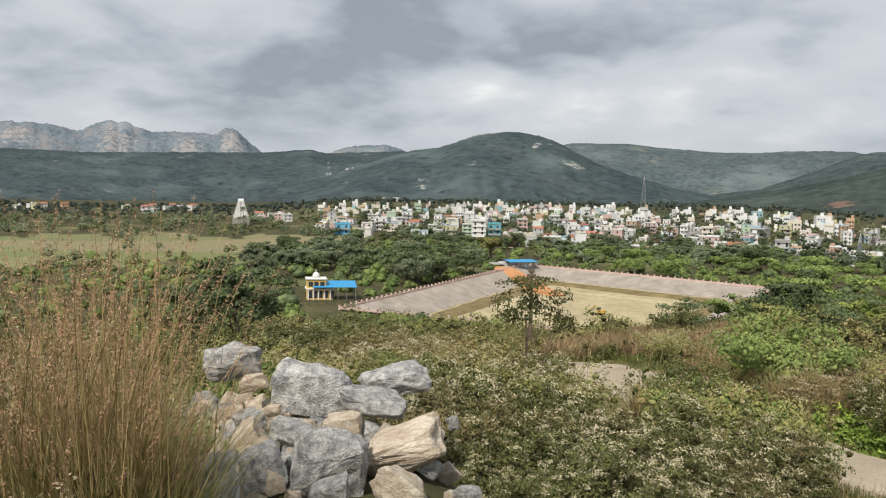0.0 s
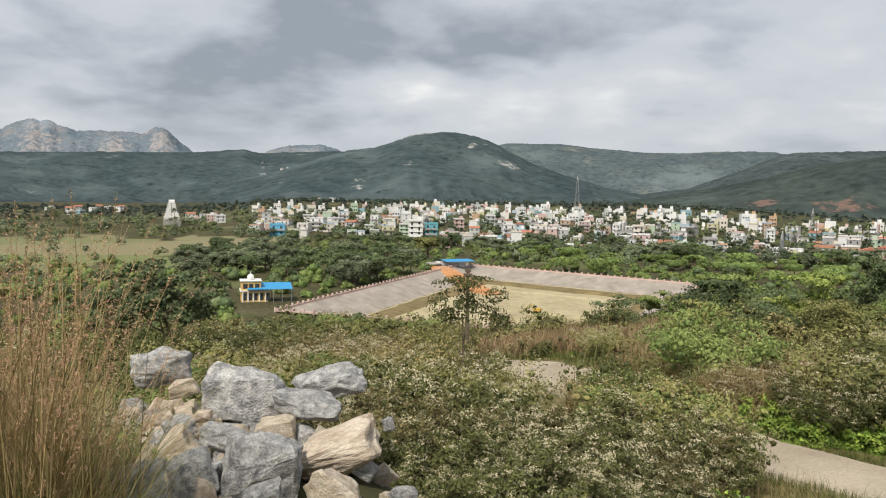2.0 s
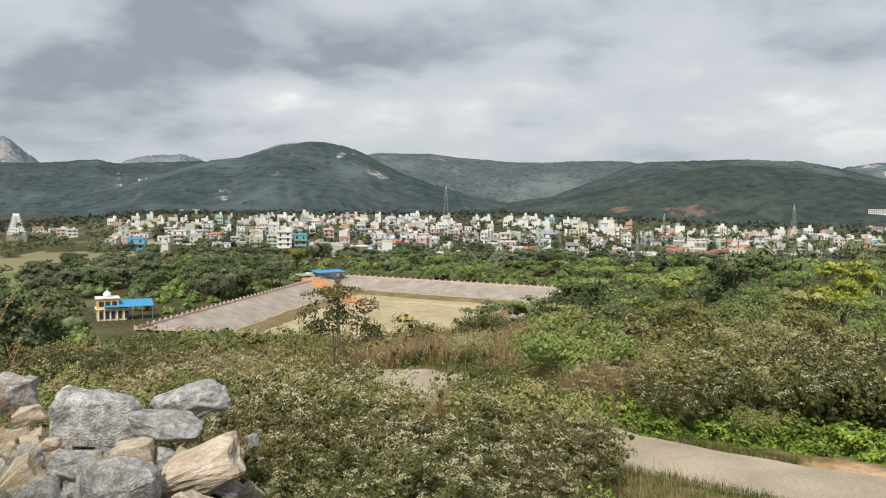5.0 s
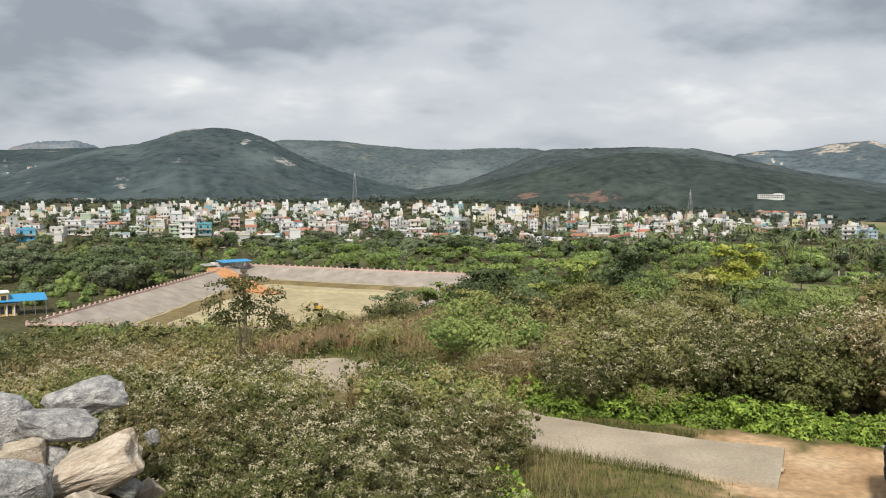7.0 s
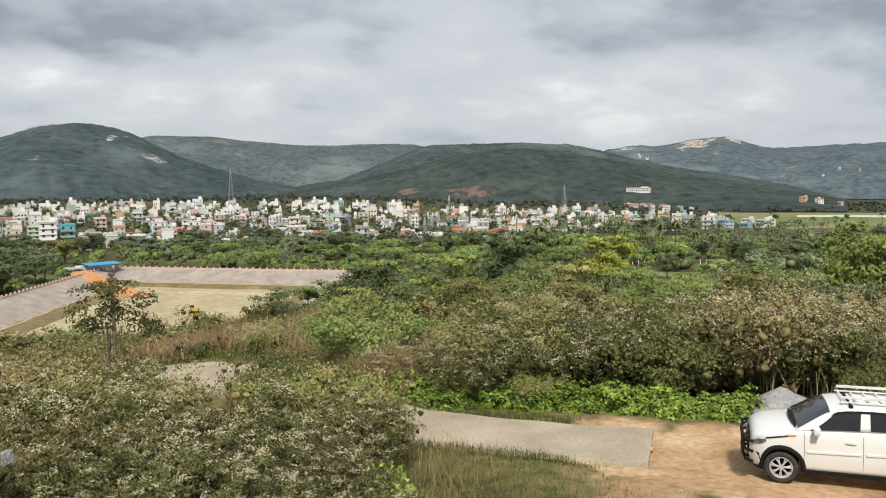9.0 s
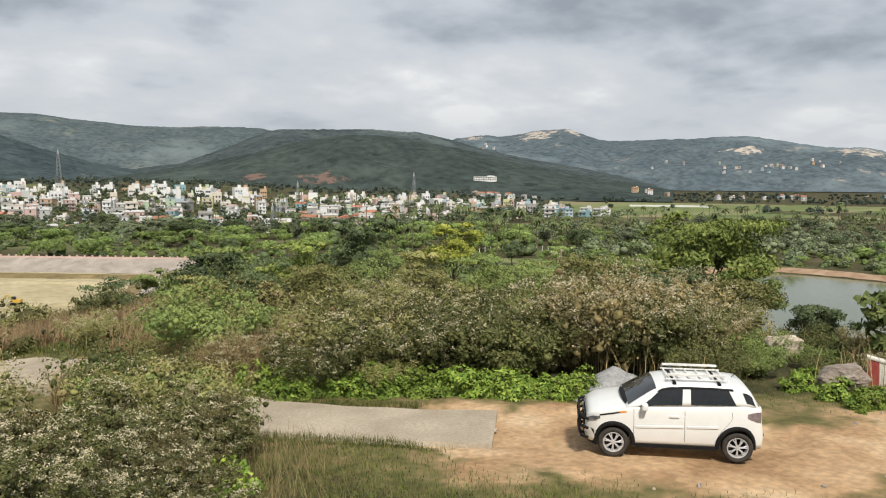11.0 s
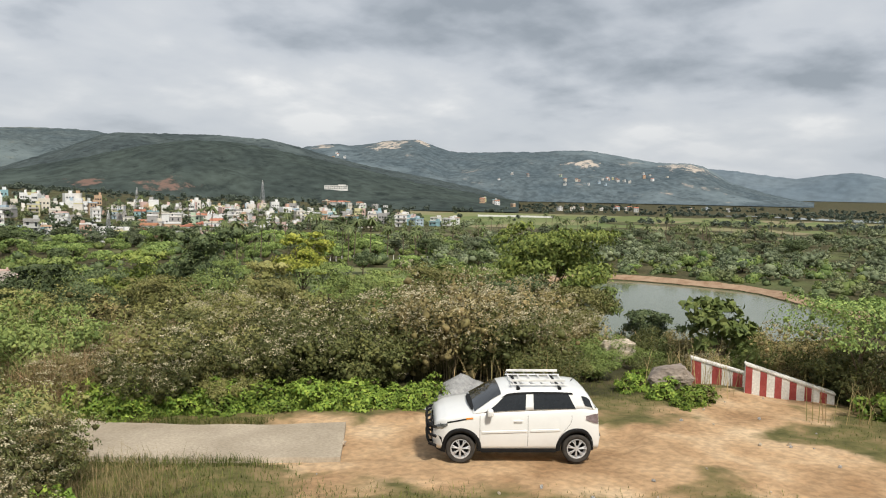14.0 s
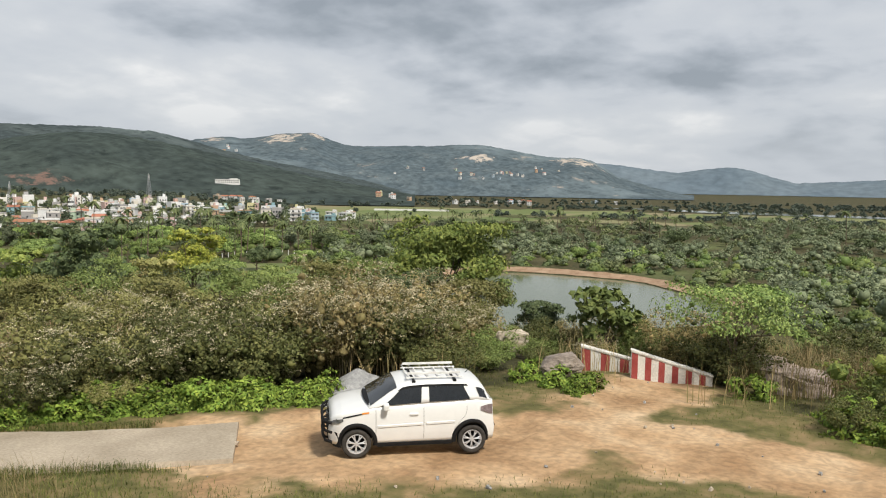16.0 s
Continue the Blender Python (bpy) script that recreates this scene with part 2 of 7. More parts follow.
def puffs(n_leaf, n_puff, radius, squash, puff, rng, hollow=0.75, zmin=0.15):
    """Leaf centres in many small clumps spread over an uneven crown."""
    a = rng.normal(size=(n_puff, 3)); a /= np.linalg.norm(a, axis=1)[:, None]
    r = radius * (hollow + (1 - hollow) * rng.uniform(-1.4, 1.0, n_puff))
    c = a * r[:, None] * rng.uniform(0.75, 1.2, (n_puff, 1))
    c[:, 2] = np.abs(c[:, 2] + zmin * radius) * squash
    k = rng.integers(0, n_puff, n_leaf)
    o = rng.normal(size=(n_leaf, 3)); o /= np.linalg.norm(o, axis=1)[:, None]
    ax = c / (np.linalg.norm(c, axis=1)[:, None] + 1e-9) + np.array((0, 0, 0.5))
    back = (np.sum(o * ax[k], 1) < 0) & (rng.uniform(size=n_leaf) < 0.7)
    o[back] *= -1
    o *= puff * rng.uniform(0.6, 1.3, (n_leaf, 1))
    o[:, 2] *= 0.75
    P = c[k] + o
    P[:, 2] = np.abs(P[:, 2])
    out = o / (np.linalg.norm(o, axis=1)[:, None] + 1e-9) + 0.7 * P / (np.linalg.norm(P, axis=1)[:, None] + 1e-9) + np.array((0, 0, 0.25))
    return P, c, out / np.linalg.norm(out, axis=1)[:, None]


def ico():
    g = (1 + 5 ** 0.5) / 2
    V = np.array([(-1, g, 0), (1, g, 0), (-1, -g, 0), (1, -g, 0), (0, -1, g), (0, 1, g), (0, -1, -g), (0, 1, -g), (g, 0, -1), (g, 0, 1), (-g, 0, -1), (-g, 0, 1)], float)
    F = np.array([(0, 11, 5), (0, 5, 1), (0, 1, 7), (0, 7, 10), (0, 10, 11), (1, 5, 9), (5, 11, 4), (11, 10, 2), (10, 7, 6), (7, 1, 8), (3, 9, 4), (3, 4, 2), (3, 2, 6), (3, 6, 8), (3, 8, 9), (4, 9, 5), (2, 4, 11), (6, 2, 10), (8, 6, 7), (9, 8, 1)])
    return V / np.linalg.norm(V[0]), F


def lumps(C, R, rng, flat=0.85, rough=0.16):
    """Rough opaque lumps in place of the dense inner twigs and leaves of clumps at C with radii R."""
    V0, F0 = ico()
    n = len(C)
    V = V0[None] * (1 + rng.uniform(-rough, rough, (n, 12, 1))) * np.reshape(R, (-1, 1, 1))
    V[:, :, 2] *= flat
    V = V + np.asarray(C)[:, None, :]
    F = F0[None] + 12 * np.arange(n)[:, None, None]
    return V.reshape(-1, 3), F.reshape(-1, 3)


def clad(leafy, lump):
    """Leaves and inner lumps in one mesh."""
    (v1, f1), (v2, f2) = leafy, lump
    return np.vstack([v1, v2]), np.vstack([f1, f2 + len(v1)])


# ---------- the lie of the land ----------
EYE = 26.0
LEFT = ((0, 2.5, 4.5, 8, 14, 22, 34, 50, 75, 120, 160), (-1.7, -1.75, -1.95, -3.3, -5.1, -6.5, -7.4, -9.5, -15.5, -25.4, -26))
RIGHT = ((0, 3, 6, 10, 13, 16, 26, 34, 46, 56, 78, 115, 150), (-1.7, -2.0, -3.1, -4.9, -5.4, -5.53, -5.95, -6.4, -7.3, -9.3, -16.5, -25.6, -26))
SHORE = ((0, 3, 6, 10, 13, 16, 26, 34, 46, 60, 105, 150), (-1.7, -2.0, -3.1, -4.9, -5.4, -5.53, -5.95, -7.0, -10, -14.5, -25.6, -26))
BACK = ((0, 5, 12, 40, 120, 300, 600), (-1.7, -1.6, -1.0, 1.5, 4, -6, -26))
POND = ((-23.0, 174.0), (32.0, 299.0), (99.0, 233.0), (51.0, 138.0))
LAKE = (172.0, 76.0, 43.0, 50.0)


def sstep(a, b, v):
    t = np.clip((v - a) / (b - a), 0, 1)
    return t * t * (3 - 2 * t)


def pond_in(x, y):
    """How far inside the drained tank's rim, in metres; below 0 outside."""
    d = np.full(np.shape(x), 1e9)
    for (ax, ay), (bx, by) in zip(POND, POND[1:] + POND[:1]):
        L = math.hypot(bx - ax, by - ay)
        d = np.minimum(d, ((x - ax) * (by - ay) - (y - ay) * (bx - ax)) / L)
    return d


def lake_e(x, y):
    """1 on the lake's shore, below 1 in the lake."""
    cx, cy, ra, rb = LAKE
    u = ((x - cx) * cx + (y - cy) * cy) / math.hypot(cx, cy)
    v = (-(x - cx) * cy + (y - cy) * cx) / math.hypot(cx, cy)
    wob = 1 + 0.05 * np.sin(3 * np.arctan2(v, u) + 1) + 0.03 * np.sin(7 * np.arctan2(v, u))
    return np.hypot(u / rb, v / ra) / wob


def height(x, y):
    x, y = np.asarray(x, float), np.asarray(y, float)
    r, az = np.hypot(x, y), np.degrees(np.arctan2(x, y))
    lo, hi, bk = np.interp(r, *LEFT), np.interp(r, *RIGHT), np.interp(r, *BACK)
    w, w2 = sstep(2, 24, az), sstep(57, 66, az)
    z = lo * (1 - w) + (hi * (1 - w2) + np.interp(r, *SHORE) * w2) * w
    behind = np.maximum(sstep(92, 135, az), sstep(45, 90, -az))
    z = z * (1 - behind) + bk * behind
    bumps = 0.10 * np.sin(x * 0.9 + 0.4 * y) * np.sin(y * 0.7 - 0.3 * x) + 0.05 * np.sin(2.3 * x) * np.sin(2.1 * y + 1)
    z = EYE + z + bumps * np.clip((60 - r) / 40, 0, 1) * np.clip((r - 2) / 4, 0, 1) * (0.25 + 0.75 * (np.hypot(x - 14, y - 9) > 9))
    z = z + (0.36 + 0.30 * np.clip(r - 4.2, 0, 2.6)) * np.exp(-(seg_d(x, y, (-0.5, 4.1), (-1.6, 6.4)) / 0.85) ** 4)
    slope = 0.012 + 0.030 * sstep(-15, -6, az) - 0.025 * sstep(20, 36, az) - 0.030 * sstep(36, 52, az)
    z = z + slope * np.clip(r - 420, 0, 430) * (r > 300)
    z = z + sstep(180, 320, r) * 0.5 * np.sin(x * 0.021) * np.sin(y * 0.017 + 1)
    z = z - 6.0 * sstep(0.0, 6.5, pond_in(x, y))
    e = lake_e(x, y)
    z = z - 2.6 * sstep(1.04, 0.8, e) * (r > 100) + 0.9 * np.exp(-((e - 1.09) / 0.04) ** 2) * (r > 100)
    return z


def zat(x, y):
    return float(height(x, y))


def open_field(az, r):
    """Where the plain lies in open fields, by bearing and distance."""
    az, r = np.asarray(az, float), np.asarray(r, float)
    w = 14 * np.sin(az * 0.9) + 9 * np.sin(az * 2.3 + 1)
    f = (az < -7) & (r > 300 + w) & (r < 470 + w)
    f |= (az > 49) & (az < 63) & (r > 590 + w) & (r < 1040)
    f |= (az >= 63) & (az < 78) & (r > 620 + w) & (r < 700 + w)
    f |= (az >= 63) & (az < 98) & (r > 820 + w) & (r < 1010 + w)
    f |= (az > 39.5) & (az < 50) & (r > 205 + w) & (r < 252)
    return f


def polar(az, r):
    return r * math.sin(radians(az)), r * math.cos(radians(az))


ROAD = ((16.2, 8.6), (14.2, 10.6), (12.05, 12.5), (10.2, 14.5), (8.7, 16.5), (7.6, 19.4), (7.4, 22.5), (7.25, 25.6), (6.9, 28.6), (6.0, 31.2), (4.2, 33.2), (1.6, 34.6), (-2.5, 35.8), (-8, 36.8))


def spline(pts, n):
    """Catmull-Rom through pts, n steps a piece."""
    P = [Vector(p) for p in pts]
    P = [2 * P[0] - P[1]] + P + [2 * P[-1] - P[-2]]
    out = []
    for i in range(1, len(P) - 2):
        for k in range(n):
            t = k / n
            a, b, c, d = P[i - 1:i + 3]
            out.append(0.5 * ((2 * b) + (c - a) * t + (2 * a - 5 * b + 4 * c - d) * t * t + (3 * b - a - 3 * c + d) * t ** 3))
    out.append(P[-2])
    return out


ROADLINE = np.array([tuple(p) for p in spline([(*p, 0) for p in ROAD], 8)])[:, :2]


def road_d(x, y):
    p = np.stack([np.ravel(x), np.ravel(y)], 1)
    d = np.full(len(p), 1e9)
    near = np.hypot(p[:, 0], p[:, 1]) < 60
    q = p[near]
    if len(q):
        d[near] = np.min(np.hypot(q[:, None, 0] - ROADLINE[None, :, 0], q[:, None, 1] - ROADLINE[None, :, 1]), 1)
    return d.reshape(np.shape(x))


def seg_d(x, y, a, b):
    ax, ay, bx, by = *a, *b
    t = np.clip(((x - ax) * (bx - ax) + (y - ay) * (by - ay)) / ((bx - ax) ** 2 + (by - ay) ** 2), 0, 1)
    return np.hypot(x - ax - t * (bx - ax), y - ay - t * (by - ay))


def yard(x, y):
    """1 on the bare sandy parking place and its tracks."""
    d = np.minimum(seg_d(x, y, (12.4, 12.4), (16.4, 8.2)) - 1.9, seg_d(x, y, (16.8, 6.6), (23.4, 5.9)) - 1.15)
    d = np.minimum(d, seg_d(x, y, (17.2, 5.6), (17.6, 1.5)) - 1.75)
    d = np.minimum(d, seg_d(x, y, (17.2, 1.8), (17.4, -3.0)) - 1.5)
    d = np.minimum(d, seg_d(x, y, (11.0, 10.6), (14.8, 6.2)) - 0.9)
    return d


# ---------- ground ----------
def ground_material():
    m = bpy.data.materials.new("ground_soil")
    m.use_nodes = True
    nt = m.node_tree
    N, Lk = nt.nodes.new, nt.links.new
    b = nt.nodes["Principled BSDF"]
    b.inputs["Roughness"].default_value, b.inputs["Specular IOR Level"].default_value = 0.95, 0.15
    pos = N("ShaderNodeNewGeometry").outputs["Position"]

    def noise_(scale, detail=6, dist=0.3):
        n = N("ShaderNodeTexNoise")
        n.inputs["Scale"].default_value, n.inputs["Detail"].default_value, n.inputs["Distortion"].default_value = scale, detail, dist
        Lk(pos, n.inputs["Vector"])
        return n.outputs[0]

    def ramp(src, *stops):
        n = N("ShaderNodeValToRGB")
        Lk(src, n.inputs[0])
        el = n.color_ramp.elements
        el[0].position, el[0].color = stops[0][0], (*stops[0][1], 1)
        el[1].position, el[1].color = stops[-1][0], (*stops[-1][1], 1)
        for p, c in stops[1:-1]:
            e = el.new(p); e.color = (*c, 1)
        return n.outputs[0]

    def mixc(f, a, c):
        n = N("ShaderNodeMix"); n.data_type = "RGBA"
        Lk(f, n.inputs[0]); Lk(a, n.inputs[6]); Lk(c, n.inputs[7])
        return n.outputs[2]

    def attr(name, lo, hi, wob, scale):
        a = N("ShaderNodeAttribute"); a.attribute_name = name
        n = N("ShaderNodeMath"); n.operation = "MULTIPLY_ADD"
        s = N("ShaderNodeMath"); s.operation = "SUBTRACT"
        Lk(noise_(scale), s.inputs[0]); s.inputs[1].default_value = 0.5
        Lk(s.outputs[0], n.inputs[0]); n.inputs[1].default_value = wob; Lk(a.outputs["Fac"], n.inputs[2])
        r = N("ShaderNodeMapRange"); r.interpolation_type = "SMOOTHSTEP"
        Lk(n.outputs[0], r.inputs[0]); r.inputs[1].default_value, r.inputs[2].default_value = lo, hi
        return r.outputs[0]

    scrub = ramp(noise_(0.9), (0.3, (0.035, 0.035, 0.017)), (0.5, (0.06, 0.058, 0.026)), (0.68, (0.12, 0.095, 0.05)))
    turf = ramp(noise_(1.7), (0.3, (0.07, 0.072, 0.026)), (0.5, (0.14, 0.125, 0.050)), (0.7, (0.25, 0.18, 0.095)))
    sand = ramp(noise_(0.6), (0.3, (0.31, 0.195, 0.105)), (0.5, (0.45, 0.305, 0.175)), (0.7, (0.56, 0.42, 0.27)))
    gravel = ramp(noise_(6.0, 3), (0.35, (0.8, 0.8, 0.8)), (0.65, (1.15, 1.12, 1.1)))
    mulg = N("ShaderNodeMix"); mulg.data_type, mulg.blend_type = "RGBA", "MULTIPLY"
    mulg.inputs[0].default_value = 1
    Lk(sand, mulg.inputs[6]); Lk(gravel, mulg.inputs[7])
    cells = N("ShaderNodeTexVoronoi")
    cells.inputs["Scale"].default_value = 0.0085
    mp = N("ShaderNodeMapping"); mp.inputs["Scale"].default_value = (1.0, 2.2, 0.0); mp.inputs["Rotation"].default_value = (0, 0, 0.5)
    Lk(pos, mp.inputs[0]); Lk(mp.outputs[0], cells.inputs["Vector"])
    bw = N("ShaderNodeSeparateColor"); Lk(cells.outputs["Color"], bw.inputs[0])
    field = ramp(bw.outputs[0], (0.0, (0.105, 0.14, 0.05)), (0.3, (0.15, 0.18, 0.068)), (0.55, (0.20, 0.205, 0.095)), (0.75, (0.23, 0.20, 0.115)), (1.0, (0.125, 0.165, 0.058)))
    col = mixc(attr("far", 0.35, 0.65, 0.0, 1.0), scrub, field)
    col = mixc(attr("scrubby", 0.35, 0.65, 0.9, 0.02), col, scrub)
    col = mixc(attr("turf", 0.3, 0.7, 0.8, 0.9), col, turf)
    col = mixc(attr("dirt", 0.38, 0.66, 1.5, 0.55), col, mulg.outputs[2])
    Lk(col, b.inputs["Base Color"])
    bp = N("ShaderNodeBump"); bp.inputs["Strength"].default_value, bp.inputs["Distance"].default_value = 0.6, 0.05
    Lk(noise_(7.0, 8), bp.inputs["Height"]); Lk(bp.outputs[0], b.inputs["Normal"])
    return m


def build_ground():
    az = np.concatenate([np.arange(-38, 100, 0.6), np.arange(100, 322, 3.0)])
    rr = np.concatenate([np.arange(0.6, 12, 0.4), np.arange(12, 30, 0.25), np.arange(30, 120, 1.8), np.arange(120, 330, 3.0), np.arange(330, 1200, 14), np.arange(1200, 4951, 150)])
    A, R = np.meshgrid(np.radians(az), rr)
    X, Y = R * np.sin(A), R * np.cos(A)
    Z = height(X, Y)
    rd = road_d(X, Y)
    Z = np.where(rd < 1.6, Z - 0.08, Z)
    n, m = A.shape
    V = np.stack([X, Y, Z], -1).reshape(-1, 3)
    V = np.vstack([V, [[0, 0, EYE - 1.7]]])
    i, j = np.meshgrid(np.arange(n - 1), np.arange(m), indexing="ij")
    jn = (j + 1) % m
    F = np.stack([i * m + j, i * m + jn, (i + 1) * m + jn, (i + 1) * m + j], -1).reshape(-1, 4).tolist()
    F += [[n * m, (k + 1) % m, k] for k in range(m)]
    me = mk("ground", V, F, ground_material(), smooth=True)
    r, a = np.hypot(V[:, 0], V[:, 1]), np.degrees(np.arctan2(V[:, 0], V[:, 1]))
    e = lake_e(V[:, 0], V[:, 1])
    y_ = yard(V[:, 0], V[:, 1])
    dirt = np.clip(0.56 - y_ * 0.30, 0, 1) * (r < 40)
    dirt = np.maximum(dirt, 0.75 * np.exp(-((V[:, 0] + 0.75) ** 2 + (V[:, 1] - 4.9) ** 2) / 1.1 ** 2))
    rdv = road_d(V[:, 0], V[:, 1])
    turf = np.clip(1.1 - np.abs(np.minimum(y_, rdv - 1.5)) / 4.0, 0, 1) * (r < 45)
    values = {"dirt": dirt, "turf": turf, "far": (r > 115) * 1.0, "scrubby": np.where(open_field(a, r), 0.05, np.where(r > 1010, 1.0, np.where(r > 115, 0.62, 1.3)))}
    for k, v in values.items():
        me.attributes.new(k, "FLOAT", "POINT").data.foreach_set("value", np.asarray(v, np.float32))
    tagged(new("ground", me), "scrubby hillside falling to a green plain", "ground", kind="structure")


build_ground()


# ---------- concrete road ----------
def build_road():
    pts = [Vector((*p, 0)) for p in ROADLINE if p[1] > 12.2]
    V, F = [], []
    offs = (-1.60, -1.52, -1.1, -0.55, 0, 0.55, 1.1, 1.52, 1.60)
    for i, p in enumerate(pts):
        d = (pts[min(i + 1, len(pts) - 1)] - pts[max(i - 1, 0)]).normalized()
        s = Vector((d.y, -d.x, 0))
        taper = min(1.0, 0.86 + 0.02 * max(0, p.y - 18)) if p.y < 26 else 0.86
        for k, o in enumerate(offs):
            rag = 0.10 * noise.noise(Vector((p.x * 0.9, p.y * 0.9, o * 3))) if abs(o) > 1.3 else 0
            q = p + s * (o * taper + rag)
            if i < 2:          # broken end of the slab
                q += d * (-0.15 * (o / 1.5) + 0.16 * noise.noise(Vector((o * 1.6, 3.1, 0.4)))) * (1 - 0.5 * i)
            V.append((q.x, q.y, zat(q.x, q.y) + (0.02 if 0 < k < 8 else -0.15)))
    m = len(offs)
    for i in range(len(pts) - 1):
        for k in range(m - 1):
            F.append((i * m + k, (i + 1) * m + k, (i + 1) * m + k + 1, i * m + k + 1))
    F.append(tuple(range(m)))
    tagged(new("road", mk("road", V, F, M_CONC)), "narrow pale concrete track curving down the hillside", "road", kind="structure")


build_road()

# ---------- hills ----------
def hill_material(name, c1, c2, stone, scale, lo, hi, grain=0.34, depth=7):
    """Scrub on a hill in haze-tinted colours, mottled by trees, with outcrops of bare rock and scars of red earth."""
    m = mat(name, c1, c2, scale=0.010, rough=1, grain=grain, bump=0.5, fine=6, spec=0, coords="Position", depth=depth)
    nt = m.node_tree
    N, Lk = nt.nodes.new, nt.links.new
    b = nt.nodes["Principled BSDF"]
    col = b.inputs["Base Color"].links[0].from_socket
    pos = N("ShaderNodeNewGeometry").outputs["Position"]

    def fuzz(sc, rough_):
        n = N("ShaderNodeTexNoise")
        n.inputs["Scale"].default_value, n.inputs["Detail"].default_value, n.inputs["Roughness"].default_value = sc, 9, rough_
        Lk(pos, n.inputs["Vector"])
        return n.outputs[0]

    def over(fac, a, z, tone):
        nonlocal col
        r = N("ShaderNodeMapRange")
        r.inputs[1].default_value, r.inputs[2].default_value = a, z
        Lk(fac, r.inputs[0])
        mx = N("ShaderNodeMix"); mx.data_type = "RGBA"
        Lk(r.outputs[0], mx.inputs[0]); Lk(col, mx.inputs[6]); mx.inputs[7].default_value = (*tone, 1)
        col = mx.outputs[2]

    over(fuzz(0.0035, 0.6), 0.53, 0.66, tuple(v * 1.45 for v in c2))
    over(fuzz(0.035, 0.65), 0.56, 0.70, tuple(v * 0.62 for v in c1))
    over(fuzz(scale, 0.68), lo, hi, stone)
    rag = fuzz(0.035, 0.72)
    for key, tone in (("bare", tuple(v * 1.3 for v in stone)), ("earth", (0.17, 0.115, 0.095))):
        at = N("ShaderNodeAttribute"); at.attribute_name = key
        ad = N("ShaderNodeMath"); ad.operation = "MULTIPLY_ADD"
        Lk(rag, ad.inputs[0]); ad.inputs[1].default_value = 5.0; Lk(at.outputs["Fac"], ad.inputs[2])
        over(ad.outputs[0], 3.0, 3.4, tone)
    Lk(col, b.inputs["Base Color"])
    return m


# aerial haze is painted into these colours: bluer and paler with distance
M_HILL = hill_material("hill_scrub_haze", (0.046, 0.064, 0.071), (0.070, 0.090, 0.091), (0.25, 0.245, 0.23), 0.011, 0.64, 0.72)
M_HILLC = hill_material("hill_scrub_dark_haze", (0.041, 0.053, 0.051), (0.061, 0.077, 0.069), (0.16, 0.16, 0.13), 0.011, 0.72, 0.80)
# shade on this ridge is put into the tone too
M_HILLE = hill_material("hill_scrub_shaded_haze", (0.050, 0.064, 0.068), (0.076, 0.093, 0.092), (0.20, 0.195, 0.175), 0.011, 0.70, 0.78)
M_HILLB = hill_material("hill_scrub_pale_haze", (0.074, 0.096, 0.106), (0.102, 0.124, 0.126), (0.20, 0.205, 0.165), 0.005, 0.60, 0.70)
M_HILLD = hill_material("hill_scrub_rocky_haze", (0.076, 0.101, 0.117), (0.108, 0.134, 0.145), (0.33, 0.29, 0.25), 0.010, 0.62, 0.70)
M_GRAN = hill_material("granite_mountain_haze", (0.125, 0.160, 0.190), (0.185, 0.21, 0.235), (0.235, 0.22, 0.215), 0.006, 0.52, 0.64, grain=0.25, depth=18)
M_HILLHAZE = mat("hill_far_haze", (0.115, 0.15, 0.18), (0.145, 0.18, 0.205), scale=0.003, rough=1, bump=0.2, spec=0, coords="Position", depth=10)


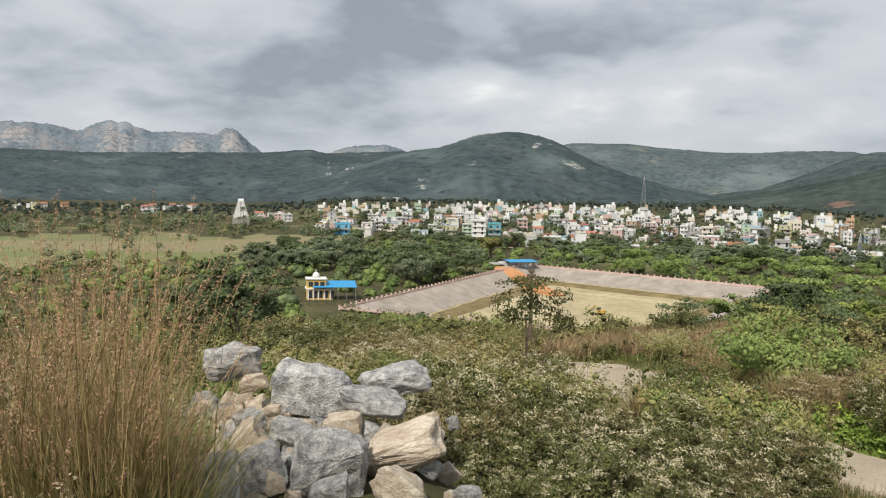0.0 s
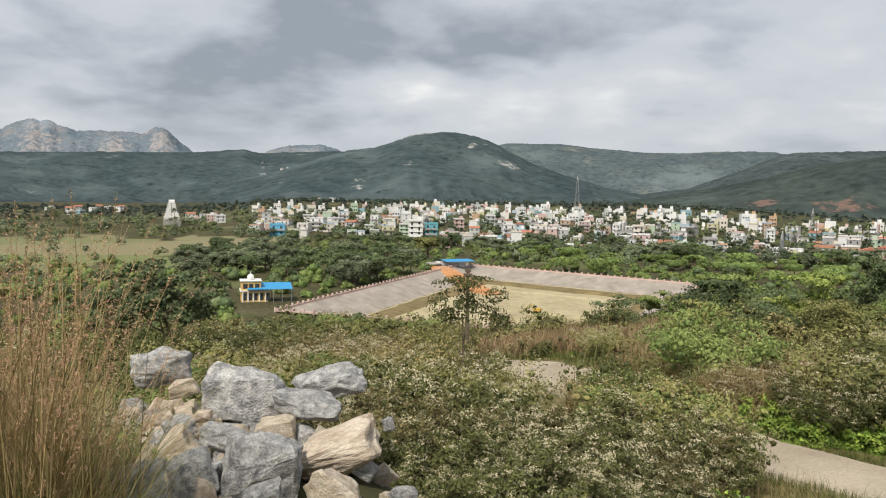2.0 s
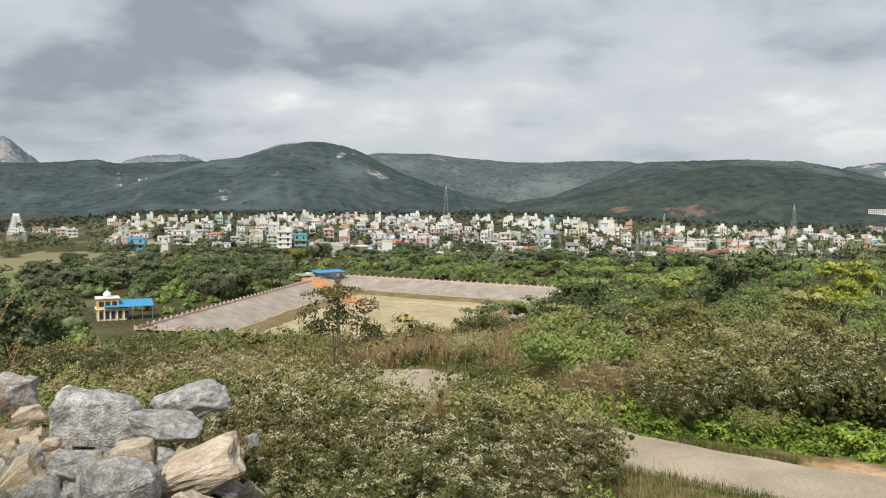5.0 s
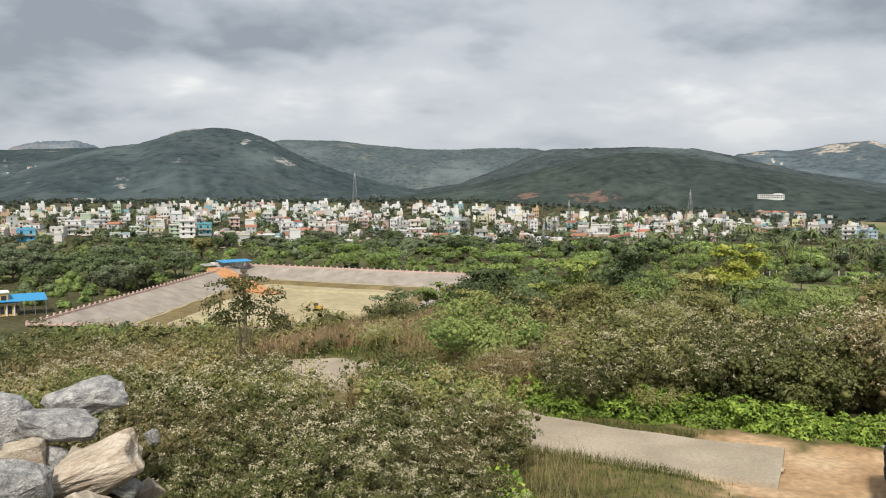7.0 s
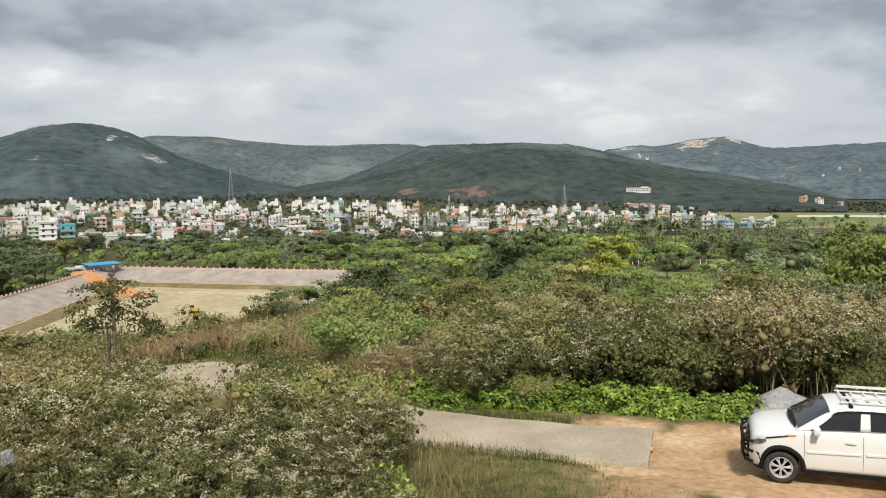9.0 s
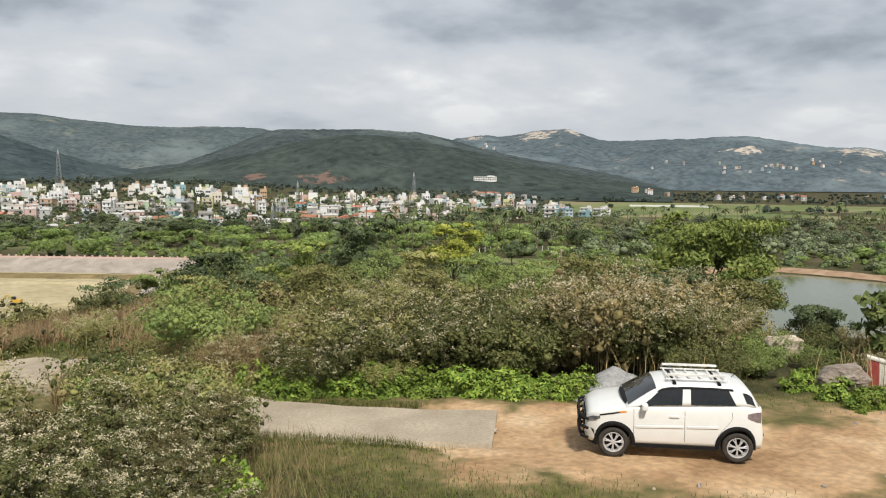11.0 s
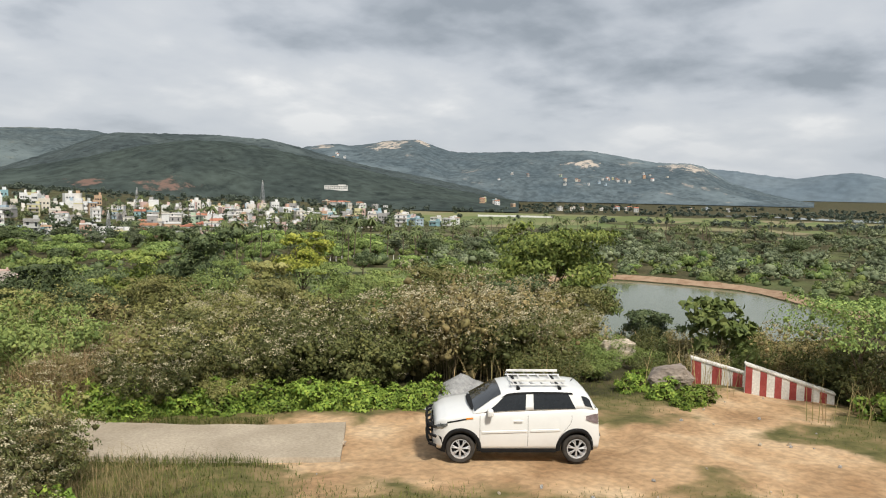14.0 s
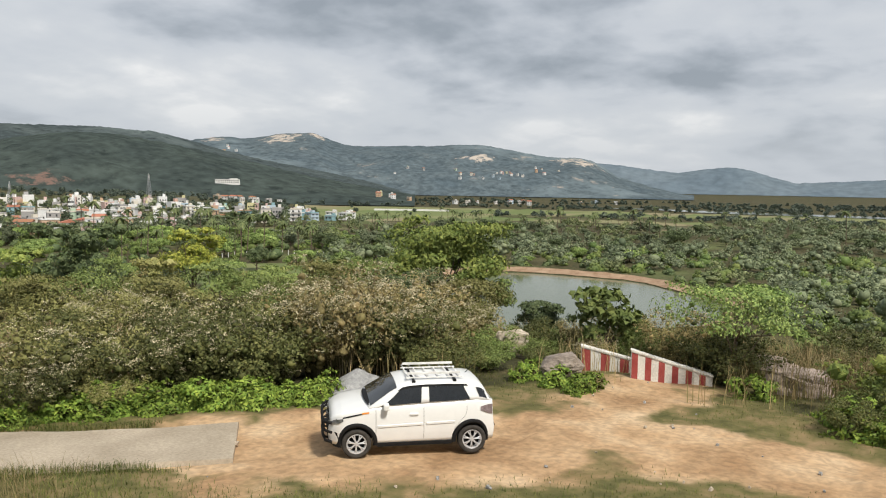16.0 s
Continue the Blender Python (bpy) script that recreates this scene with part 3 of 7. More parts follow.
def hill(name, label, dist, depth, crest, material, rug=0.04, steps=64, foot=0.0, bare=(), earth=(), jag=0.03):
    """A ridge at dist metres: crest lists azimuth and elevation of its skyline in degrees."""
    az = np.arange(crest[0][0], crest[-1][0] + 0.01, 0.14)
    el = np.interp(az, *zip(*crest))
    k = np.array([1, 2, 3, 2, 1.0]); k /= k.sum()
    el = np.convolve(np.pad(el, 2, mode="edge"), k, "valid")
    el = el + np.array([jag * (1.4 * noise.noise(Vector((a * 1.7, dist * 0.01, 0))) + noise.noise(Vector((a * 5.1, dist * 0.01, 3)))) for a in az])
    top = EYE + dist * np.tan(np.radians(el))

    def surf(a, r):
        x, y = polar(a, r)
        s, tp = (r - dist) / depth, float(np.interp(a, az, top))
        if abs(s) >= 1 or not az[0] <= a <= az[-1]:
            return -99.0
        shape = 1 - abs(s) ** 1.5
        q = noise.fractal(Vector((x * 0.0028, y * 0.0028, 1.7)), 1.0, 2.0, 5)
        gully = abs(noise.noise(Vector((x * 0.0075, y * 0.0075, 8.3)))) - 0.25
        q2 = noise.fractal(Vector((x * 0.045, y * 0.045, 5.1)), 0.8, 2.0, 3)
        return foot - 4 + (tp - foot + 4) * max(shape + rug * 4 * q * (1 - shape) * abs(s) ** 0.5 - 0.16 * gully * (1 - shape) * shape * 4, 0) + 1.6 * q2 * min(1, 3 * (1 - abs(s)))

    V = []
    lines_ = np.linspace(-0.9999, 0.9999, steps)
    lines_ = np.sign(lines_) * np.abs(lines_) ** 1.15
    for s in lines_:
        for a in az:
            V.append((*polar(a, dist + s * depth), surf(a, dist + s * depth)))
    m = len(az)
    F = [(j * m + i, j * m + i + 1, (j + 1) * m + i + 1, (j + 1) * m + i) for j in range(steps - 1) for i in range(m - 1)]
    me = mk(name, V, F, material, smooth=True)
    R_, A_ = np.meshgrid(dist + lines_ * depth, az, indexing="ij")
    for key, spots_ in (("bare", bare), ("earth", earth)):          # bare granite and red earth with ragged outlines
        val = np.full(A_.shape, -2.0)
        for a0, a1, r0, r1 in spots_:
            u, v = 2 * (A_ - a0) / (a1 - a0) - 1, 2 * (R_ - r0) / (r1 - r0) - 1
            val = np.maximum(val, 0.85 - 0.9 * (u * u + v * v))
        me.attributes.new(key, "FLOAT", "POINT").data.foreach_set("value", val.ravel().astype(np.float32))
    tagged(new(name, me), label, "hill", kind="structure")
    return surf


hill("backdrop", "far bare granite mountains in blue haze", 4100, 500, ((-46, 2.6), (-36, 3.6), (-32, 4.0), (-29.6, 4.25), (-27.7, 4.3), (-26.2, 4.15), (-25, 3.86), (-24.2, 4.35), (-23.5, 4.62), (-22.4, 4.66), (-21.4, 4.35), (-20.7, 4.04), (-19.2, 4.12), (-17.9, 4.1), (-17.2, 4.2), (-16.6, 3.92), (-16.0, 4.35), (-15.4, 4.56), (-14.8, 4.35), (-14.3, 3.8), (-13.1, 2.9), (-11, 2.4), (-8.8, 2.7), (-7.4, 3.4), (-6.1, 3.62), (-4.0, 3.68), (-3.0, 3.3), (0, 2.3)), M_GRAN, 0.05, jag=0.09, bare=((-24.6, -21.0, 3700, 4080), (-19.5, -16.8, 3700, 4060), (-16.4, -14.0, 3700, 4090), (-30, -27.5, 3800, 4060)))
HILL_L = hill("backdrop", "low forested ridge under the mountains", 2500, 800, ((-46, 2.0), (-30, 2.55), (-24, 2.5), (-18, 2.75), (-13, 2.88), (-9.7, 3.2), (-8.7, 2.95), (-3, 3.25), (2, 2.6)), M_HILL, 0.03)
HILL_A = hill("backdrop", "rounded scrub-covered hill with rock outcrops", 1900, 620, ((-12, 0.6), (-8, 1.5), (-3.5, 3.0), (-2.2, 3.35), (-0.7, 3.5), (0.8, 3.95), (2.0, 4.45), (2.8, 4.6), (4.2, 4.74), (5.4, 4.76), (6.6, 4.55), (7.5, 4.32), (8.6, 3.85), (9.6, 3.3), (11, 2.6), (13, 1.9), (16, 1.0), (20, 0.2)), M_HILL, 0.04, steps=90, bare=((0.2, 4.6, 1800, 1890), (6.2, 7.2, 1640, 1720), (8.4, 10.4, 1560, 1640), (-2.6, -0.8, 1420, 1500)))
hill("backdrop", "long scrub ridge in pale haze behind the town", 3000, 900, ((6, 3.2), (9.2, 4.03), (11, 4.0), (13.3, 3.98), (15, 3.75), (17.3, 3.56), (19, 3.4), (21.5, 3.36), (23.5, 3.46), (25.6, 3.47), (27.5, 3.4), (28.9, 3.1), (31, 2.9), (34, 3.0), (38, 2.7), (43, 1.6)), M_HILLB, 0.03)
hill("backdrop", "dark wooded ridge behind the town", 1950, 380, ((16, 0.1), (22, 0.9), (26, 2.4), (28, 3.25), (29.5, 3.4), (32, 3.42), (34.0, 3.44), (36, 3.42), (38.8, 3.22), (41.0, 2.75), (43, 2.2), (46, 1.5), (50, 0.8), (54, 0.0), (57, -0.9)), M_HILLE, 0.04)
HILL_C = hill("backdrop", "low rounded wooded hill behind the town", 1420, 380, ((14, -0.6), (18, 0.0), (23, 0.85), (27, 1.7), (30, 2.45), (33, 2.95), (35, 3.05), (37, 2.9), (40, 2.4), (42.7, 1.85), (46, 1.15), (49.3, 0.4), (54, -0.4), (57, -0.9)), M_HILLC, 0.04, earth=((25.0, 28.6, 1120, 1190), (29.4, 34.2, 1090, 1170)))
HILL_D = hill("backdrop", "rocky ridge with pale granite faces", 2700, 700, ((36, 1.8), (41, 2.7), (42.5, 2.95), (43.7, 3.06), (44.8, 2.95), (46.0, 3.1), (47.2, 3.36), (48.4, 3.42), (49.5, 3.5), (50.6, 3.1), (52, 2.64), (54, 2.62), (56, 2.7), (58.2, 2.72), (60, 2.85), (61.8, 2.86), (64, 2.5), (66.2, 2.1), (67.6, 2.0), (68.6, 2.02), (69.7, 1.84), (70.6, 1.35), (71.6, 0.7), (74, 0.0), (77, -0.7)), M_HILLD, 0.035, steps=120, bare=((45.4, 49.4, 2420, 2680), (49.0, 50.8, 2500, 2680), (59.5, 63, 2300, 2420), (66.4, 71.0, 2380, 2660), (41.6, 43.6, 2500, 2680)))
hill("backdrop", "distant hills in pale blue haze", 4300, 400, ((64, 1.4), (68, 1.75), (71.6, 1.55), (74, 1.2), (75.7, 1.02), (77.5, 1.3), (79.1, 1.46), (80.5, 1.25), (82, 0.75), (83.4, 0.4), (86, 0.55), (89, 0.7), (95, 0.9), (104, 1.2)), M_HILLHAZE, 0.01)

# ---------- lake ----------
def build_lake():
    m = bpy.data.materials.new("pond_water")
    m.use_nodes = True
    nt = m.node_tree
    b = nt.nodes["Principled BSDF"]
    b.inputs["Base Color"].default_value = (0.13, 0.15, 0.085, 1)
    b.inputs["Roughness"].default_value = 0.12
    nz, bp = nt.nodes.new("ShaderNodeTexNoise"), nt.nodes.new("ShaderNodeBump")
    pos = nt.nodes.new("ShaderNodeNewGeometry")
    nt.links.new(pos.outputs["Position"], nz.inputs["Vector"])
    nz.inputs["Scale"].default_value, nz.inputs["Detail"].default_value = 0.9, 4
    bp.inputs["Strength"].default_value, bp.inputs["Distance"].default_value = 0.12, 0.1
    nt.links.new(nz.outputs[0], bp.inputs["Height"]); nt.links.new(bp.outputs[0], b.inputs["Normal"])
    cx, cy, ra, rb = LAKE
    n = 72
    L = math.hypot(cx, cy)
    V = [(cx, cy, -0.75)]
    for k in range(n):
        a = 2 * math.pi * k / n
        u, v = rb * 1.12 * math.cos(a), ra * 1.12 * math.sin(a)
        V.append((cx + (u * cx - v * cy) / L, cy + (u * cy + v * cx) / L, -0.75))
    F = [(0, 1 + k, 1 + (k + 1) % n) for k in range(n)]
    tagged(new("water", mk("water", V, F, m)), "still grey-green pond water below the hill", "pond", kind="structure")
    V, F = [], []
    for k, (a, r, w) in enumerate(((69, 1180, 14), (71, 1130, 20), (74, 1150, 26), (77, 1080, 34), (80, 1060, 40), (84, 1040, 45), (90, 1020, 50), (97, 1010, 50))):
        for s in (-1, 1):
            x, y = polar(a, r + s * w)
            V.append((x, y, zat(x, y) + 0.7))
    F = [(2 * k, 2 * k + 1, 2 * k + 3, 2 * k + 2) for k in range(7)]
    tagged(new("water", mk("water", V, F, m)), "distant pale strip of river water", "river", kind="structure")


build_lake()


def build_shore():
    """Bare earth round the water's edge."""
    cx, cy, ra, rb = LAKE
    L = math.hypot(cx, cy)
    V = []
    n, rings_ = 160, 4
    for q in range(rings_):
        for k in range(n):
            a = 2 * math.pi * k / n
            ca, sa = math.cos(a), math.sin(a)
            f = 0.97 + 0.03 * q + 0.012 * noise.noise(Vector((8 * ca, 8 * sa, q)))
            lo, hi = 0.5, 1.6          # find the point on this ray where the shore measure equals f
            for _ in range(24):
                t = (lo + hi) / 2
                u, v = rb * t * ca, ra * t * sa
                x, y = cx + (u * cx - v * cy) / L, cy + (u * cy + v * cx) / L
                lo, hi = (t, hi) if float(lake_e(x, y)) < f else (lo, t)
            V.append((x, y, max(zat(x, y), -0.9) + 0.12))
    F = [(q * n + k, q * n + (k + 1) % n, (q + 1) * n + (k + 1) % n, (q + 1) * n + k) for q in range(rings_ - 1) for k in range(n)]
    ms = mat("shore_earth", (0.24, 0.15, 0.09), (0.38, 0.27, 0.18), scale=0.3, rough=0.95, bump=0.4, coords="Position")
    tagged(new("shore", mk("shore", V, [f[::-1] for f in F], ms)), "bare reddish earth along the water's edge", "bank", kind="structure")


build_shore()

# ---------- drained tank with stone banks ----------
M_BANK = mat("stone_pitching", (0.27, 0.235, 0.20), (0.42, 0.365, 0.315), scale=0.25, rough=0.95, bump=0.5, fine=14, coords="Position", rnd=0.06)
M_CLAY = mat("dry_pond_clay", (0.33, 0.275, 0.155), (0.46, 0.395, 0.25), scale=0.05, rough=0.95, bump=0.3, fine=9, coords="Position")
M_MUD = mat("dark_silt", (0.13, 0.10, 0.045), (0.25, 0.19, 0.09), scale=0.3, rough=0.95, bump=0.6, fine=6, coords="Position")
M_EARTH = mat("orange_earth", (0.44, 0.20, 0.08), (0.56, 0.30, 0.14), scale=0.4, rough=0.95, bump=0.4, fine=8, coords="Position")
M_RIM = mat("pink_parapet", (0.52, 0.36, 0.31), (0.62, 0.47, 0.42), scale=0.6, rough=0.9, bump=0.2, coords="Position")


def inset(d):
    """The tank's four corners moved inwards by d metres."""
    P = [Vector(p) for p in POND]
    out = []
    for i in range(4):
        a, b, c = P[i - 1], P[i], P[(i + 1) % 4]
        n1 = Vector(((b - a).y, -(b - a).x)).normalized()
        n2 = Vector(((c - b).y, -(c - b).x)).normalized()
        k = (n1 + n2) / (1 + n1.dot(n2))
        out.append(b + k * d)
    return out


def build_tank():
    rims = [(0.0, 0.35), (11.0, -3.0), (11.6, -3.15), (15.0, -3.3), (17.5, -4.1)]
    mats = (M_BANK, M_CLAY, M_MUD, M_MUD)
    tank = thing("tank", "drained stone-lined temple tank with a dry clay bed", "tank", kind="structure")
    for lvl in range(4):
        a, b = inset(rims[lvl][0]), inset(rims[lvl + 1][0])
        for side in range(4):
            n = 26
            rows_ = 5 if lvl == 0 else 2
            V = []
            for q in range(rows_ + 1):
                f = q / rows_
                for k in range(n + 1):
                    p0 = a[side].lerp(a[(side + 1) % 4], k / n)
                    p1 = b[side].lerp(b[(side + 1) % 4], k / n)
                    p = p0.lerp(p1, f)
                    wob = 0 if lvl == 0 else 0.25 * noise.noise(Vector((p.x * 0.15, p.y * 0.15, 0)))
                    edge = noise.noise(Vector((p.x * 0.2, p.y * 0.2, 4))) * (0.8 if lvl == 3 and q == rows_ else 0)
                    V.append((p.x + edge, p.y + edge, rims[lvl][1] + (rims[lvl + 1][1] - rims[lvl][1]) * f + wob))
            F = [(q * (n + 1) + k, (q + 1) * (n + 1) + k, (q + 1) * (n + 1) + k + 1, q * (n + 1) + k + 1) for q in range(rows_) for k in range(n)]
            part("bank" if lvl == 0 else "ledge", mk("bank", V, F, mats[lvl]), None, tank)
    c = inset(16.5)
    V = []
    n = 30
    for i in range(n + 1):
        for j in range(n + 1):
            p = c[0].lerp(c[3], i / n).lerp(c[1].lerp(c[2], i / n), j / n)
            V.append((p.x, p.y, -3.95 + 0.18 * noise.noise(Vector((p.x * 0.05, p.y * 0.05, 9)))))
    F = [(i * (n + 1) + j, i * (n + 1) + j + 1, (i + 1) * (n + 1) + j + 1, (i + 1) * (n + 1) + j)[::-1] for i in range(n) for j in range(n)]
    part("bed", mk("bed", V, F, M_CLAY, True), None, tank, "dry yellow clay bed")
    # a low track of heaped clay winding over the bed
    line = spline([(30, 262, 0), (45, 248, 0), (62, 232, 0), (70, 214, 0), (60, 200, 0), (44, 192, 0), (28, 188, 0)], 10)
    V, F = [], []
    for i, p in enumerate(line):
        d = (line[min(i + 1, len(line) - 1)] - line[max(i - 1, 0)]).normalized()
        s = Vector((d.y, -d.x, 0))
        for o, z in ((-2.6, -4.0), (-1.4, -3.45), (1.4, -3.45), (2.6, -4.0)):
            V.append((p.x + s.x * o, p.y + s.y * o, z + 0.1 * math.sin(i)))
    for i in range(len(line) - 1):
        for k in range(3):
            F.append((4 * i + k, 4 * i + 4 + k, 4 * i + 5 + k, 4 * i + 1 + k))
    part("track", mk("track", V, F, M_CLAY), None, tank, "raised clay track on the bed")
    # orange earth ramp down from the corner
    line = [Vector(p) for p in ((22, 285, 0.6), (25, 272, 0.1), (28, 262, -1.4), (32, 250, -3.0), (36, 238, -3.9))]
    V, F = [], []
    for i, p in enumerate(line):
        d = (line[min(i + 1, 4)] - line[max(i - 1, 0)]).normalized()
        s = Vector((d.y, -d.x, 0)).normalized()
        for o, z in ((-4.2, -1.2), (-2.4, 0.35), (2.4, 0.35), (4.2, -1.2)):
            V.append((p.x + s.x * o, p.y + s.y * o, p.z + z))
    for i in range(4):
        for k in range(3):
            F.append((4 * i + k, 4 * i + 4 + k, 4 * i + 5 + k, 4 * i + 1 + k))
    part("ramp", mk("ramp", V, F, M_EARTH), None, tank, "bare orange earth ramp")
    # parapet with small square posts along the rim
    P = [Vector(p) for p in POND]
    bm_post = boxes((-0.22, 0.22, -0.22, 0.22, 0.0, 1.15), bevel=0.04)
    post_me = bpy.data.meshes.new("post")
    bm_post.to_mesh(post_me); bm_post.free()
    post_me.materials.append(M_RIM)
    for side in (0, 1, 2, 3):
        a, b = P[side], P[(side + 1) % 4]
        L = (b - a).length
        ang = math.atan2((b - a).y, (b - a).x)
        rail = part("rail", boxes((0, L, -0.15, 0.15, 0.3, 0.78)), M_RIM, tank)
        rail.matrix_basis = Matrix.Translation((a.x, a.y, 0)) @ Matrix.Rotation(ang, 4, "Z")
        for k in range(int(L / 2.5)):
            p = a.lerp(b, k * 2.5 / L)
            o = part("post", post_me, None, tank)
            o.matrix_basis = Matrix.Translation((p.x, p.y, 0.1)) @ Matrix.Rotation(ang, 4, "Z")


build_tank()


# ---------- plants ----------
def shrub_mesh(seed, n_leaf, radius, leaf, leafm, bloom=0.0, stems=16, squash=1.2, puff=0.3, n_puff=40, bloomm=None, core=0.4):
    rng = np.random.default_rng(seed)
    P, c, O = puffs(n_leaf, n_puff, radius, squash, puff, rng)
    # dark lumps behind the leaves paint in the shade of the gaps
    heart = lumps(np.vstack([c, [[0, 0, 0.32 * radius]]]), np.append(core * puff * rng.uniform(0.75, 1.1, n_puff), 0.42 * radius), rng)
    me = mk("foliage", *clad(leaves(P, leaf, rng=rng, out=O), heart), [leafm, M_GAPSHADE], True)
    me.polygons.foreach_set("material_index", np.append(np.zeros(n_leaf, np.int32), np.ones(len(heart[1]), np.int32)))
    out = {"foliage": me}
    st = []
    for k in range(stems):
        e = Vector(c[k % n_puff]) * 0.95
        m_ = Vector((e.x * 0.35, e.y * 0.35, e.z * 0.6))
        st.append(tube([(0.12 * e.x, 0.12 * e.y, -0.1), m_, e], [0.014 * radius + 0.006, 0.009 * radius + 0.004, 0.003], 4))
    if stems:
        out["branchwork"] = mk("branchwork", *merge(st), M_TWIG)
    if bloom:
        nb = int(n_leaf * bloom)
        top = P[np.argsort(P[:, 2] + rng.normal(size=len(P)) * radius * 0.35)[-int(n_leaf * 0.6):]]
        heads = top[rng.integers(0, len(top), max(8, nb // 34))] * 1.04
        B = heads[rng.integers(0, len(heads), nb)] + rng.normal(size=(nb, 3)) * leaf * np.array((1.5, 1.5, 0.8))
        out["blossom"] = mk("blossom", *leaves(B, leaf * 0.5, up=0.8, slim=0.9, rng=rng), bloomm or M_BLOOM)
    return out


def wand_mesh(seed, n_stem, h, spread, leaf, leafm, per=22, bloom=0.5, start=0.28, bushy=0.15, slim=0.5, heart=0.20, bits=14, head=0.9, shade=False):
    """A shrub of many arching wands, leafy along their length, with flower heads at the tips."""
    rng = np.random.default_rng(seed)
    a = rng.uniform(0, 2 * np.pi, n_stem)
    lean = spread * np.sqrt(rng.uniform(0, 1, n_stem))
    L = h * rng.uniform(0.62, 1.1, n_stem) / (1 + 0.2 * lean)
    d = np.stack([np.cos(a), np.sin(a), np.zeros(n_stem)], 1)
    foot = d * (0.24 * h * np.sqrt(rng.uniform(0, 1, n_stem)))[:, None] - np.array((0, 0, 0.05))

    def along(i, t):
        return foot[i] + d[i] * ((L * lean)[i] * t ** 1.25)[:, None] + np.array((0, 0, 1.0)) * (L[i] * (t - 0.24 * lean[i] * t * t))[:, None]

    # two tufts of leaves to a wand, at its tip and lower down
    j = np.concatenate([np.arange(n_stem), np.arange(n_stem)])
    q = np.concatenate([rng.uniform(0.86, 1.0, n_stem), rng.uniform(start, 0.75, n_stem)])
    C = along(j, q)
    R = bushy * h * rng.uniform(0.6, 1.35, len(j))
    i = rng.choice(len(j), per * n_stem, p=R ** 2 / np.sum(R ** 2))
    o = rng.normal(size=(len(i), 3)); o /= np.linalg.norm(o, axis=1)[:, None]
    o[:, 2] = np.where(o[:, 2] < -0.1, -o[:, 2], o[:, 2])
    P = C[i] + o * (R[i] * rng.uniform(0.55, 1.25, len(i)) ** 0.7)[:, None] * np.array((1, 1, 0.8))
    P[:, 2] = np.abs(P[:, 2])
    face = o + np.array((0, 0, 0.35)) + 0.5 * d[j[i]]
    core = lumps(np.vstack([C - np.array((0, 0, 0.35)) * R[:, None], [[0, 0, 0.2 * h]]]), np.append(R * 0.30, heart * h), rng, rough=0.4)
    me = mk("foliage", *clad(leaves(P, leaf, rng=rng, slim=slim, out=face, loose=0.75), core), [leafm, M_GAPSHADE], True)
    # painted gap shade: dark tone on the heart, with shade on every tuft core
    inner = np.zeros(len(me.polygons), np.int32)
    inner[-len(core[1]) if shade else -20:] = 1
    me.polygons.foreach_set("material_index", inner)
    out = {"foliage": me}
    k = np.arange(n_stem)
    side = np.stack([-np.sin(a), np.cos(a), np.zeros(n_stem)], 1) * 0.0032 * h
    rows_ = [along(k, np.full(n_stem, q)) for q in (0.0, 0.35, 0.7, 1.0)]
    V = np.stack([p + sg * side * w for p, w in zip(rows_, (1.6, 1.2, 0.8, 0.4)) for sg in (-1, 1)], 1).reshape(-1, 3)
    F = (np.arange(n_stem) * 8)[:, None, None] + np.array([[2 * q, 2 * q + 1, 2 * q + 3, 2 * q + 2] for q in range(3)])[None]
    out["branchwork"] = mk("branchwork", V, F.reshape(-1, 4), M_TWIG)
    nb = int(n_stem * bloom)
    if nb:
        g = rng.integers(0, n_stem, nb)
        w = rng.normal(size=(nb, 3)) * 0.7 + np.array((0, 0, 1.0))
        H = C[g] + w / np.linalg.norm(w, axis=1)[:, None] * (R[g] * rng.uniform(0.85, 1.2, nb))[:, None]
        B = np.repeat(H, bits, 0) + rng.normal(size=(nb * bits, 3)) * leaf * 0.7 * head * np.array((1, 1, 0.5))
        out["blossom"] = mk("blossom", *leaves(B, leaf * 0.42, up=0.8, slim=0.95, rng=rng), M_BLOOM)
    return out


def plant(meshes, name, label, category, group=""):
    ob = thing(name, label, category, group)
    for k, me in meshes.items():
        part(k, me, None, ob)
    return ob


def tree_mesh(seed, n_leaf, h, radius, leaf, leafm, squash=0.75, puff=0.8, n_puff=26, trunk=0.16, base=0.35, core=0.6):
    rng = np.random.default_rng(seed)
    P, c, O = puffs(n_leaf, n_puff, radius, squash, puff, rng)
    q = np.quantile(c[:, 2], 0.8)
    for A in (P, c):         # no lone tuft far above the rest
        A[:, 2] = np.minimum(A[:, 2], q + 0.4 * (A[:, 2] - q))
    lift = h - c[:, 2].max() - puff * 0.5
    P[:, 2] += lift; c[:, 2] += lift
    bits = [tube([(0, 0, -0.4), (0.05 * radius, 0.03 * radius, lift * 0.5), (0.02, 0.05, lift + 0.25 * radius)], [trunk * 1.3, trunk, trunk * 0.55], 7)]
    for k in range(min(9, n_puff)):
        e = Vector(c[k])
        b0 = Vector((0.03, 0.03, lift * rng.uniform(base, 1.0)))
        m_ = b0.lerp(e, 0.5) + Vector((0, 0, -0.06 * h))
        bits.append(tube([b0, m_, e], [trunk * 0.5, trunk * 0.3, trunk * 0.08], 5))
    return {"trunk": mk("trunk", *merge(bits), M_BARK), "crown": mk("crown", *(clad(leaves(P, leaf, rng=rng, out=O), lumps(c, core * puff * rng.uniform(0.7, 1.1, n_puff), rng)) if core else leaves(P, leaf, rng=rng, out=O)), leafm)}


